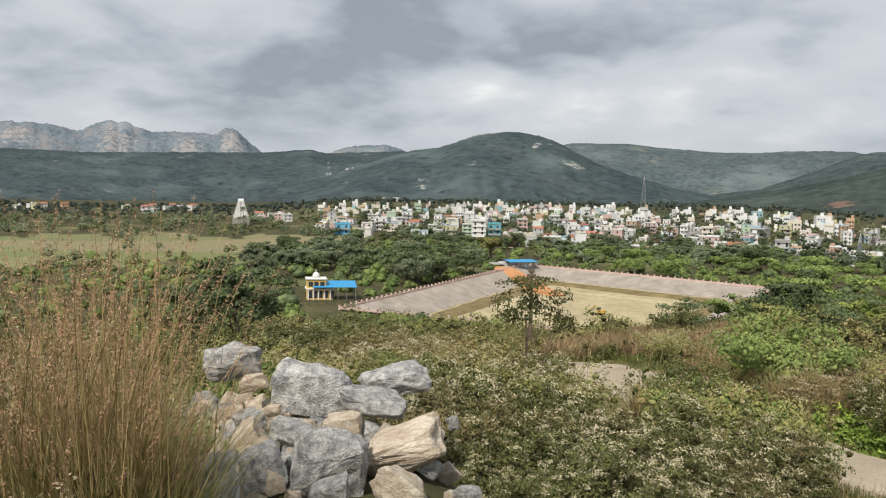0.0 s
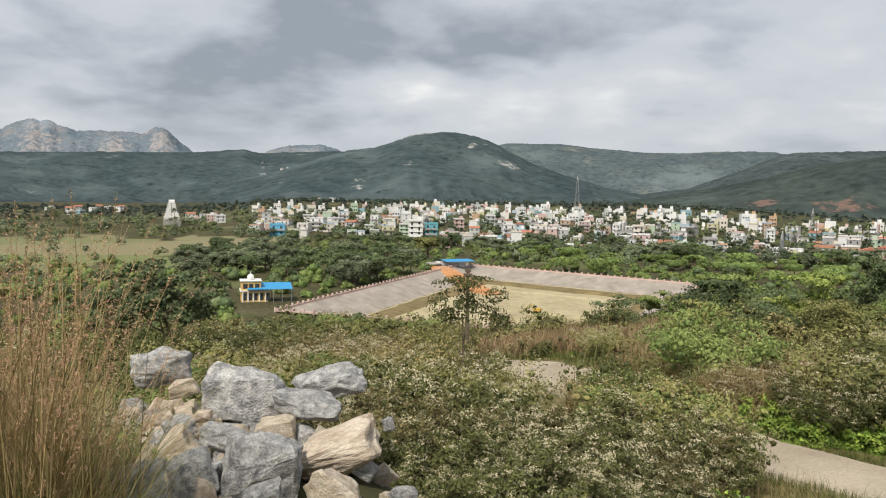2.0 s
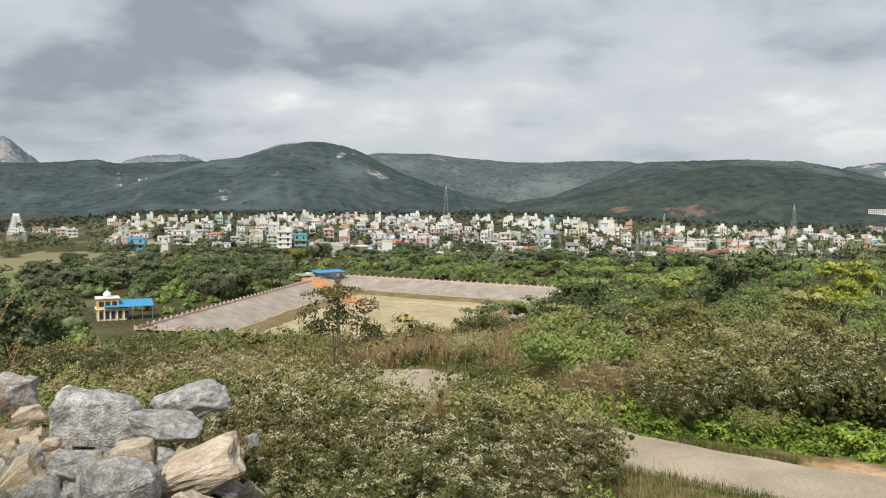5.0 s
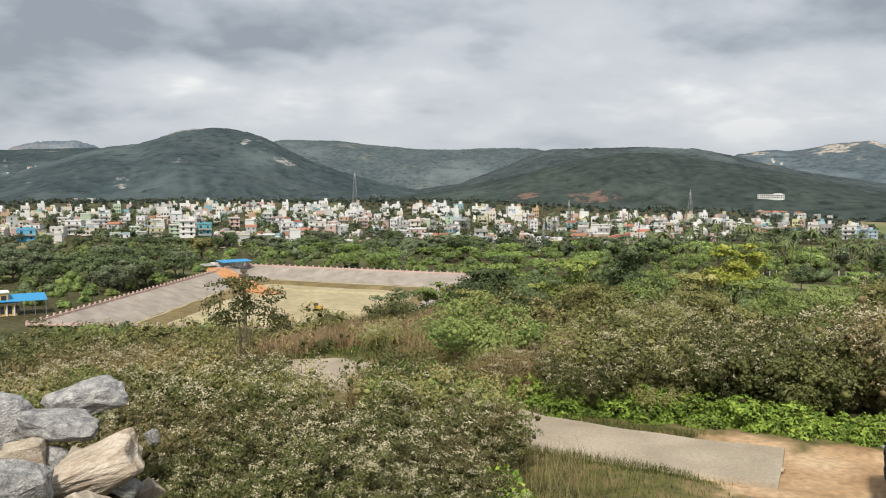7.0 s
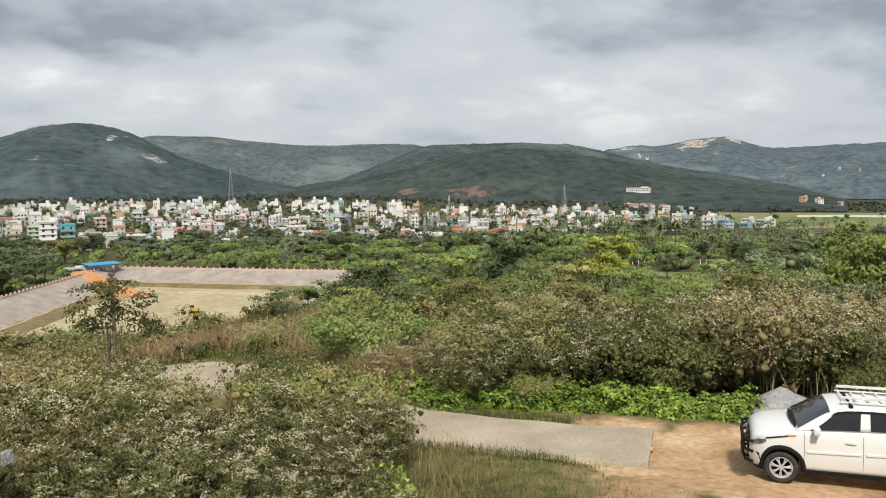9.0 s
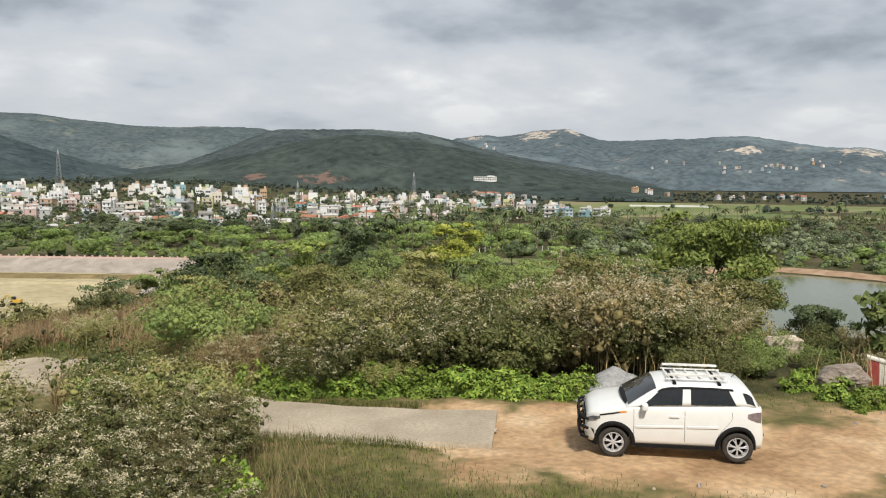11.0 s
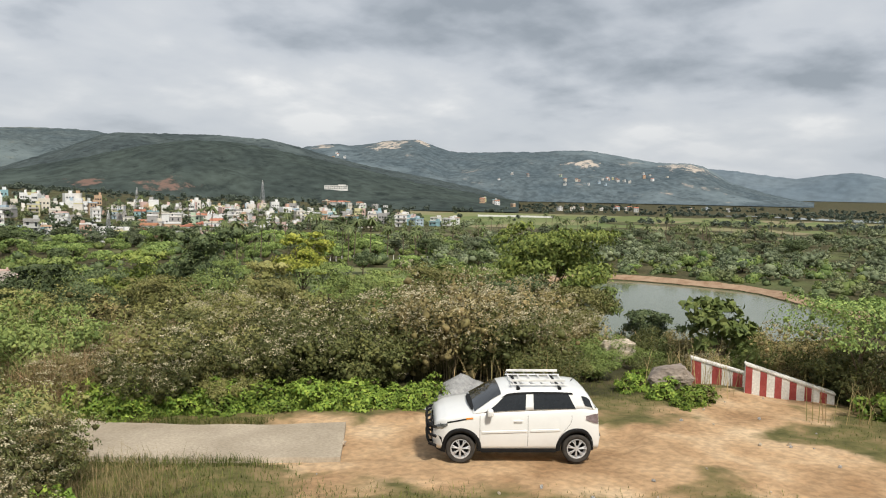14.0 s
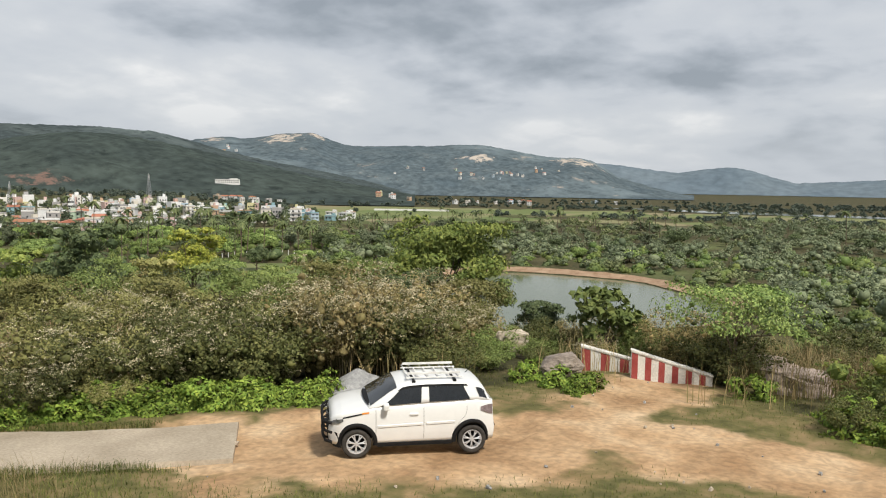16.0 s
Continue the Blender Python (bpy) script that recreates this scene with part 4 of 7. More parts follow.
def palm_mesh(seed, h, crown=2.6):
    rng = np.random.default_rng(seed)
    lean = rng.uniform(-0.8, 0.8, 2)
    line = [(lean[0] * t * t, lean[1] * t * t, h * t - 0.3) for t in np.linspace(0, 1, 6)]
    V, F = [], []
    top = Vector(line[-1])
    for k in range(18):
        a = 2 * math.pi * k / 18 + rng.uniform(-0.2, 0.2)
        rise = rng.uniform(-0.4, 0.75)
        d, s = Vector((math.cos(a), math.sin(a), 0)), Vector((-math.sin(a), math.cos(a), 0))
        pts = [top + d * (crown * t) + Vector((0, 0, crown * (rise * t - 0.85 * t * t))) for t in np.linspace(0.02, 1, 6)]
        for i in range(5):
            w0, w1 = (0.1, 0.34, 0.38, 0.30, 0.18, 0.03)[i:i + 2]
            o = len(V)
            for side in (-1, 1):
                V += [pts[i], pts[i + 1], pts[i + 1] + s * side * w1 - Vector((0, 0, w1 * 0.7)) + d * 0.12, pts[i] + s * side * w0 - Vector((0, 0, w0 * 0.7)) + d * 0.12]
            F += [(o, o + 1, o + 2, o + 3), (o + 7, o + 6, o + 5, o + 4)]
    return {"trunk": mk("trunk", *tube(line, [0.22, 0.17, 0.15, 0.14, 0.13, 0.12], 6), M_BARK), "crown": mk("crown", V, F, M_PALM)}


def scatter_copy(protos, spots, rng, smin=0.8, smax=1.25, sink=0.05):
    """Copies of the prototypes at the spots (x, y, size); the prototypes stand at the first spots."""
    for k, (x, y, s) in enumerate(spots):
        pr = protos[k % len(protos)] if k < len(protos) else protos[int(rng.integers(len(protos)))]
        sc = s * rng.uniform(smin, smax)
        m = Matrix.Translation((x, y, zat(x, y) - sink)) @ Matrix.Rotation(rng.uniform(0, 6.28), 4, "Z") @ Matrix.Diagonal((sc, sc, sc * rng.uniform(0.85, 1.12), 1))
        if k < len(protos):
            pr.matrix_basis = m
        else:
            o = copy_thing(pr, m)
            o.matrix_basis = m
    for pr in protos[len(spots):]:
        pr.matrix_basis = Matrix.Translation((0, -30, zat(0, -30)))


def free(x, y, pad=0.0):
    """Whether a plant of that half-width may stand here: off the road, the yard, the tank and the water."""
    return float(road_d(np.array([x]), np.array([y]))[0]) > 1.6 + pad and float(yard(x, y)) > 0.1 + pad and pond_in(x, y) < -1 - pad and math.hypot(x - 17.4, y - 12.8) > 1.6 + pad and (math.hypot(x, y) < 90 or lake_e(x, y) > 1.06)


R2 = np.random.default_rng(21)
# shrubs beyond the road and down the slope
flower = [plant(wand_mesh(100 + k, (58, 66, 50)[k], (2.1, 1.9, 2.3)[k], (0.80, 0.9, 0.72)[k], 0.066, (M_OLIVE, M_SAGE, M_BROWN)[k], per=120, bloom=(7, 4, 8)[k], bits=14, bushy=0.135), "flowering_shrub", "olive shrub covered in small off-white seed heads", "shrub", "shrubs on the hillside") for k in range(3)]
leafy = [plant(wand_mesh(116 + k, 56, 1.95, 0.85, 0.075, M_GREEN if k else M_SAGE, per=120, bloom=0, bushy=0.14), "shrub", "fresh green leafy shrub on the bank", "shrub", "shrubs on the hillside") for k in range(2)]
olive = [plant(wand_mesh(110 + k, (60, 48, 64, 54)[k], (2.0, 2.3, 1.8, 1.9)[k], (0.84, 0.7, 0.95, 0.8)[k], 0.068, m_, per=120, bloom=(1.0, 0.3, 0.2, 1.6)[k], bits=9, bushy=0.14), "shrub", lab, "shrub", "shrubs on the hillside") for k, (m_, lab) in enumerate(((M_OLIVE, "dense olive-green hillside shrub"), (M_SAGE, "leafy sage-green hillside shrub"), (M_GREEN, "fresh green hillside shrub"), (M_BROWN, "half-dry brown hillside shrub")))]
close = [plant(wand_mesh(120 + k, (110, 120, 80)[k], (1.35, 1.35, 1.6)[k], (1.15, 1.0, 0.85)[k], 0.038, (M_SAGE, M_SAGE, M_WIRY)[k], per=170, bloom=(3.6, 2.2, 1.2)[k], bits=20, bushy=0.105, head=0.9, shade=True), "flowering_shrub", "tangled olive shrub with tiny white flower clusters", "shrub", "shrubs on the hillside") for k in range(3)]
spots = {"f": [], "o": [], "n": [], "g": []}
taken = []


def place(x, y, s, key, gap):
    if not free(x, y, s * 0.75) or any((x - a) ** 2 + (y - b) ** 2 < (gap * (s + c) * 0.5) ** 2 for a, b, c in taken):
        return
    taken.append((x, y, s)); spots[key].append((x, y, s))


NEAR_BUSH = ((3, 6.2, 0.6), (6, 5.8, 0.5), (1.2, 7.0, 0.75), (9, 6.1, 0.6), (4.5, 7.2, 0.85), (12, 5.8, 0.5), (15, 6.2, 0.6), (18.5, 6.6, 0.6), (1.5, 8.6, 1.15), (5.5, 8.2, 1.2), (9.5, 8.4, 1.05), (13.5, 8.8, 1.0), (17.5, 9.4, 1.15), (21, 10.2, 1.0), (3.5, 11.0, 1.2), (8, 11.3, 0.8), (12, 11.8, 0.75), (16, 12.4, 1.25), (19.5, 13.3, 1.05), (2, 13.8, 1.1), (6, 14.5, 1.2), (10.5, 15, 0.68), (14.5, 16, 0.7), (12.3, 17, 0.6), (-3, 9.0, 0.9), (-1.0, 12, 1.1), (12, 7.0, 0.8), (16.5, 7.6, 0.75), (6.5, 6.6, 0.7), (21, 8.4, 0.6), (17.5, 13.6, 0.9), (20, 14.6, 1.2), (22.5, 15.0, 1.15), (23.2, 15.3, 1.0), (16.5, 11, 1.2), (19.5, 11.6, 1.1), (18.0, 18.6, 0.95), (19.0, 17.7, 1.05), (20.2, 17.1, 1.1), (21.2, 16.8, 1.1), (23.2, 16.4, 0.9), (18.2, 20.2, 0.9), (0, 24, 1.3), (3.5, 25, 1.3), (6.5, 26.5, 1.2), (-3, 23, 1.3), (5, 22, 1.1))
BANK_BUSH = ((80.5, 25.5, 0.8), (88.8, 22.5, 0.5), (91.5, 22, 0.6), (87.9, 20.8, 0.45), (78.8, 26.5, 0.9), (76, 28, 0.8), (66.8, 26, 0.45), (63.0, 25, 0.6), (61, 23.5, 0.7), (94, 21, 0.7))
for az, r, s in NEAR_BUSH:
    x, y = polar(az, r)
    taken.append((x, y, s)); spots["n" if r < 16.2 else "o"].append((x, y, s))
for az, r, s in BANK_BUSH:
    x, y = polar(az, r)
    taken.append((x, y, s)); spots["g"].append((x, y, s))
for az, r, s in ((46, 23.4, 1.0), (48, 23.6, 1.1), (50.4, 23.9, 1.0), (52.6, 24.1, 1.2), (54.8, 24.3, 1.1), (57, 24.8, 1.1), (59.2, 25.4, 1.0), (44, 23.2, 1.1)):
    x, y = polar(az, r)
    taken.append((x, y, s)); spots["f"].append((x, y, s))
for k in range(26):          # the row right behind the weeds
    az = 22.5 + 1.45 * k + R2.uniform(-0.4, 0.4)
    x, y = polar(az, 22.3 + R2.uniform(-0.2, 0.9))
    s = R2.uniform(0.5, 1.3) * (0.6 if az < 33 else 1.0)
    if free(x, y, 0.8):
        taken.append((x, y, s * 0.8)); spots["fogfofo"[k % 7]].append((x, y, s))
thicket = []
for k in range(5200):
    az, r = R2.uniform(-36, 94), 20.6 + 46 * R2.uniform(0, 1) ** 1.15
    if az < 20:
        r = 8.5 + (r - 20.6) * 1.2
        if az > -6 and r < 17:
            continue
    if (az > 62 and r < 27) or (7.5 < az < 15 and 15 < r < 31):
        continue
    if az > 64 and r > 33 and R2.uniform() < 0.75:
        continue
    if 9 < az < 25 and 33 < r < 50 and R2.uniform() < 0.8:
        continue
    x, y = polar(az, r)
    s = (0.55 + 1.2 * R2.uniform() ** 1.5) if r < 33 else R2.uniform(0.8, 1.5)
    if az < 20:
        s = R2.uniform(0.6, 1.1) if r < 30 else R2.uniform(0.8, 1.5)
    if 7 < az < 22 and 20 < r < 44:
        s *= 0.5
    if az > 62:
        s *= 0.45
    if not free(x, y, s * 0.7) or any((x - a) ** 2 + (y - b) ** 2 < ((1.95 if r < 33 else 1.7) * (s + c) * 0.5) ** 2 for a, b, c in taken):
        continue
    taken.append((x, y, s))
    if r > 33:
        thicket.append((x, y, s))
    else:
        u = R2.uniform()
        spots["f" if u < (0.55 if 20 < az < 62 else 0.3) else "g" if u > 0.84 else "o"].append((x, y, s))
scatter_copy(close, spots["n"], R2)
scatter_copy(flower, spots["f"], R2)
scatter_copy(olive, spots["o"], R2)
scatter_copy(leafy, spots["g"], R2)


def build_thicket():
    """The shrubs farther down the slope, grown into one another."""
    for tone, (m_, pick) in enumerate(((M_OLIVE, lambda k: k % 7 < 3), (M_SAGE, lambda k: 2 < k % 7 < 6), (M_BROWN, lambda k: k % 7 == 6))):
        P, Q, W = [], [], []
        for k, (x, y, s) in enumerate(thicket):
            if pick(k):
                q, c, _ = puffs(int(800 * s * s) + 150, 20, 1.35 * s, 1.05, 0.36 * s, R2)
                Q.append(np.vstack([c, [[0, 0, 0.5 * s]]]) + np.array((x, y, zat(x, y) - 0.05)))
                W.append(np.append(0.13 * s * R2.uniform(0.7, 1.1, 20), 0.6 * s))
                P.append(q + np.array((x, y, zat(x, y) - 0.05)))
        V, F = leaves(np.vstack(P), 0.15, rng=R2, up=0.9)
        # added dark lumps put shade into the thicket's gaps
        tagged(new("thicket", mk("thicket", *lumps(np.vstack(Q), np.concatenate(W), R2), M_GAPSHADE, True)), "dark lumps imitating the shaded heart of the hillside thicket", "thicket", kind="stuff")
        tagged(new("thicket", mk("thicket", V, F, m_, True)), ("dense olive thicket covering the lower slope", "green thicket covering the lower slope", "dry brown thicket covering the lower slope")[tone], "thicket", kind="stuff")


build_thicket()

# trees of the slope's foot and the plain
green_t = [plant(tree_mesh(200 + k, 2600, 6.4 + 0.4 * k, 4.3, 0.42, m_, squash=1.05, puff=1.25, n_puff=26, trunk=0.2), "tree", lab, "tree", "trees on the plain") for k, (m_, lab) in enumerate(((M_WOODS, "broad green tree on the plain"), (M_DARK, "dark green broad-leaved tree"), (M_DARK, "dense dark green tree on the plain"), (M_WOODS, "dull green broad-crowned tree on the plain")))]
acac = [plant(tree_mesh(220 + k, 1900, 4.6, 4.8, 0.5, M_ACACIA, squash=0.55, puff=1.2, n_puff=24, trunk=0.16), "acacia_tree", "flat-topped light green acacia tree", "tree", "acacias behind the tank") for k in range(2)]
palms = [plant(palm_mesh(240 + k, 9.0 + 2 * k), "coconut_palm", "tall coconut palm with drooping fronds", "palm", "palms on the plain") for k in range(3)]
st, sa, sp = [], [], []
for k in range(150):      # foot of the slope
    az, r = R2.uniform(-34, 92), R2.uniform(70, 135)
    x, y = polar(az, r)
    if (-4 < az < 19 and R2.uniform() < 0.9) or (az <= -4 and az > -12.5) or az > 56 or not free(x, y, 2):
        continue
    st.append((x, y, R2.uniform(0.4, 0.62)))
for k in range(60):       # dark grove beside the tank
    az, r = R2.uniform(-15, 3.5), R2.uniform(225, 330)
    x, y = polar(az, r)
    if free(x, y, 4) and not (-11.5 < az < -5 and r < 240):
        st.append((x, y, R2.uniform(0.9, 1.3)))
for k in range(80):       # acacia belt behind the tank
    az, r = R2.uniform(9, 48), R2.uniform(270, 385)
    x, y = polar(az, r)
    if free(x, y, 4):
        sa.append((x, y, R2.uniform(0.8, 1.2)))
for k in range(80):
    az, r = R2.uniform(24, 60), R2.uniform(130, 360)
    x, y = polar(az, r)
    if free(x, y, 4):
        (sa if R2.uniform() < 0.5 else st).append((x, y, R2.uniform(0.7, 1.05)))
for k in range(90):
    az, r = R2.uniform(58, 94), R2.uniform(240, 480)
    x, y = polar(az, r)
    if free(x, y, 4) and lake_e(x, y) > 1.12 and not open_field(az, r):
        (sa if r < 290 else st).append((x, y, R2.uniform(0.5, 0.95)))
for k in range(70):       # tall dark trees along the town's front
    az = R2.uniform(-8, 47)
    x, y = polar(az, np.interp(az, (-9, 6, 29, 40, 49), (455, 375, 350, 400, 500)) + R2.uniform(-18, 25))
    st.append((x, y, R2.uniform(0.75, 1.25)))
for lo_, hi_, r0, r1, n_ in ((34, 50, 262, 385, 70), (52, 76, 330, 560, 60), (-22, -6, 470, 620, 25), (-8, 46, 385, 600, 45), (66, 92, 420, 700, 30)):      # palm groves
    for k in range(n_):
        az, r = R2.uniform(lo_, hi_), R2.uniform(r0, r1)
        x, y = polar(az, r)
        if free(x, y, 4) and not open_field(az, r):
            sp.append((x, y, R2.uniform(0.65, 1.05)))
scatter_copy(green_t, st, R2)
scatter_copy(acac, sa, R2)
scatter_copy(palms, sp, R2)


def clumped(C, n, k, tall, rng):
    """Bushes of n clumps with k leaves each: leaf places, their outward turn, clump centres and radii."""
    m = len(C)
    a = rng.normal(size=(m, n, 3)); a /= np.linalg.norm(a, axis=2)[:, :, None]
    a[:, :, 2] = np.abs(a[:, :, 2])
    a *= rng.uniform(0.35, 0.85, (m, n, 1)); a[:, 0] = (0, 0, 0.35)
    R = C[:, None, 3:4] * rng.uniform(0.38, 0.6, (m, n, 1)); R[:, 0] *= 1.25
    Q = C[:, None, :3] + a * C[:, None, 3:4] * np.array((1.0, 1.0, tall))
    o = rng.normal(size=(m, n, k, 3)); o /= np.linalg.norm(o, axis=3)[..., None]
    o[..., 2] = np.abs(o[..., 2]) * 1.1 - 0.15
    P = Q[:, :, None] + o * R[:, :, None] * rng.uniform(0.85, 1.12, (m, n, k, 1))
    return P.reshape(m, -1, 3), o.reshape(m, -1, 3), Q, R * 0.9


def build_scrub():
    """The bushy growth between the tank, the lake and the town."""
    rng = np.random.default_rng(34)
    C = []
    while len(C) < 2300:
        az, r = rng.uniform(-36, 96), rng.uniform(115, 440)
        x, y = polar(az, r)
        if not free(x, y, 3) or lake_e(x, y) < 1.1 or (-10.8 < az < -5.8 and 150 < r < 205) or (r < 150 and 58 < az < 84) or open_field(az, r) or (az > 62 and r > 330):
            continue
        C.append((x, y, zat(x, y), rng.uniform(1.2, 2.4) * rng.choice((0.8, 1.0, 1.6))))
    C = np.array(C)
    P, O, Q, W = clumped(C, 5, 20, 1.0, rng)
    for part_, m_ in enumerate((M_ACACIA, M_GREEN, M_DARK)):
        V, F = clad(leaves(P[part_::3].reshape(-1, 3), 0.50, slim=0.9, rng=rng, out=O[part_::3].reshape(-1, 3)), lumps(Q[part_::3].reshape(-1, 3), W[part_::3].ravel(), rng))
        tagged(new("bushland", mk("bushland", V, F, m_, True)), ("light green acacia scrub on the plain", "green bushes crowding the plain", "dark green bushes crowding the plain")[part_], "bushes", kind="stuff")


build_scrub()


def build_woods():
    rng = np.random.default_rng(33)
    C = []
    while len(C) < 4300:
        az, r = rng.uniform(-38, 98), 150 + 1500 * rng.uniform() ** 1.2
        x, y = polar(az, r)
        patch = noise.noise(Vector((x * 0.006, y * 0.006, 2.2)))
        town = -9 < az < 49 and 370 < r < 830
        if az < 50 and r > 1180:
            continue
        if town and rng.uniform() < 0.25:
            continue
        if (open_field(az, r) and rng.uniform() < 0.97) or (49 < az < 64 and 430 < r < 600 and rng.uniform() < 0.75) or (50 < az < 78 and patch < -0.3):
            continue
        if not free(x, y, 5) or lake_e(x, y) < 1.16 or (az < 50 and r < 300) or (r < 235 and az < 78) or (-9 < az < 50 and r < 360 and rng.uniform() < 0.6):
            continue
        C.append((x, y, zat(x, y), rng.uniform(2.2, 3.8) * rng.choice((0.7, 1.0, 1.0, 1.5))))
    C = np.array(C)
    C[:, 2] += 1.0
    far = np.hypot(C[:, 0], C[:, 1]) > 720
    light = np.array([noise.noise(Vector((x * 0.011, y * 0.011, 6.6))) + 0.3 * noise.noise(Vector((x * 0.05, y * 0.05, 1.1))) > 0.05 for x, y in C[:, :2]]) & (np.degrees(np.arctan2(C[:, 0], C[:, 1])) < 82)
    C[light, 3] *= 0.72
    # trees past 720 m take the haze-tinted leaf colour
    for C_, m_, label in ((C[~far & ~light], M_WOODS, "dark green trees crowding the plain"), (C[~far & light], M_ORCHARD, "light green orchards and scrub on the plain"), (C[far], M_WOODSHAZE, "distant belt of hazy woods under the hills")):
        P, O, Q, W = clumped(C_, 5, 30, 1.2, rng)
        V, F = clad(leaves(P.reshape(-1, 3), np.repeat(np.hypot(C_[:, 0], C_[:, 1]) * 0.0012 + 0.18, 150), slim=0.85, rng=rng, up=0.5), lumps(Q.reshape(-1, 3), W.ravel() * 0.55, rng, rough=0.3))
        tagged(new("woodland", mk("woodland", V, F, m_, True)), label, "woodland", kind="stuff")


build_woods()


# ---------- the town ----------
def wall_paint(islands=False):
    m = mat("house_paint", (0.9, 0.9, 0.9), (1, 1, 1), scale=0.5, rough=0.85, bump=0.0)
    nt = m.node_tree
    b = nt.nodes["Principled BSDF"]
    src = b.inputs["Base Color"].links[0].from_socket
    ob = nt.nodes.new("ShaderNodeObjectInfo")
    cr = nt.nodes.new("ShaderNodeValToRGB")
    cr.color_ramp.interpolation = "CONSTANT"
    stops = ((0, (0.74, 0.74, 0.73)), (0.34, (0.66, 0.61, 0.52)), (0.42, (0.58, 0.42, 0.38)), (0.50, (0.36, 0.35, 0.34)), (0.58, (0.42, 0.52, 0.60)), (0.63, (0.52, 0.36, 0.24)), (0.68, (0.60, 0.56, 0.32)), (0.72, (0.26, 0.42, 0.46)), (0.75, (0.50, 0.51, 0.49)), (0.84, (0.72, 0.69, 0.64)), (0.95, (0.50, 0.32, 0.25)), (0.97, (0.45, 0.56, 0.42)))
    el = cr.color_ramp.elements
    el[0].position, el[0].color = 0, (*stops[0][1], 1)
    el[1].position, el[1].color = stops[1][0], (*stops[1][1], 1)
    for p, c in stops[2:]:
        e = el.new(p); e.color = (*c, 1)
    mx = nt.nodes.new("ShaderNodeMix"); mx.data_type, mx.blend_type = "RGBA", "MULTIPLY"
    mx.inputs[0].default_value = 1
    nt.links.new(nt.nodes.new("ShaderNodeNewGeometry").outputs["Random Per Island"] if islands else ob.outputs["Random"], cr.inputs[0])
    nt.links.new(src, mx.inputs[6]); nt.links.new(cr.outputs[0], mx.inputs[7])
    nt.links.new(mx.outputs[2], b.inputs["Base Color"])
    return m


M_PAINT = wall_paint()
M_WHITE = mat("white_plaster", (0.66, 0.65, 0.62), (0.78, 0.77, 0.74), scale=0.8, rough=0.85, bump=0.1)
M_SLAB = mat("roof_slab", (0.30, 0.28, 0.26), (0.48, 0.46, 0.43), scale=0.7, rough=0.95, bump=0.1, rnd=0.25)
M_TILE = mat("clay_roof", (0.32, 0.13, 0.08), (0.44, 0.21, 0.13), scale=1.2, rough=0.9, bump=0.2, rnd=0.2)
M_PANE = mat("window_pane", (0.03, 0.035, 0.04), (0.06, 0.065, 0.07), scale=2, rough=0.2, bump=0, spec=0.5)
M_BLACK = mat("black_plastic", (0.02, 0.02, 0.022), (0.035, 0.035, 0.036), scale=6, rough=0.5, bump=0.05)
M_STEEL = mat("galvanised_steel", (0.30, 0.31, 0.32), (0.42, 0.43, 0.44), scale=6, rough=0.5, bump=0, metal=0.6)
M_BLUESHEET = mat("blue_roof_sheet", (0.03, 0.24, 0.50), (0.05, 0.32, 0.60), scale=1.5, rough=0.5, bump=0.1, stretch=(1, 8, 1))
M_OCHRE = mat("yellow_ochre_wall", (0.62, 0.40, 0.13), (0.72, 0.50, 0.20), scale=1.0, rough=0.85, bump=0.1)
WIN = {}


def window_mesh(w, h):
    if (w, h) not in WIN:
        bm = boxes((-w / 2, w / 2, -0.05, 0.06, 0, h))
        me = bpy.data.meshes.new("window")
        bm.to_mesh(me); bm.free()
        me.materials.append(M_PANE)
        WIN[(w, h)] = me
    return WIN[(w, h)]


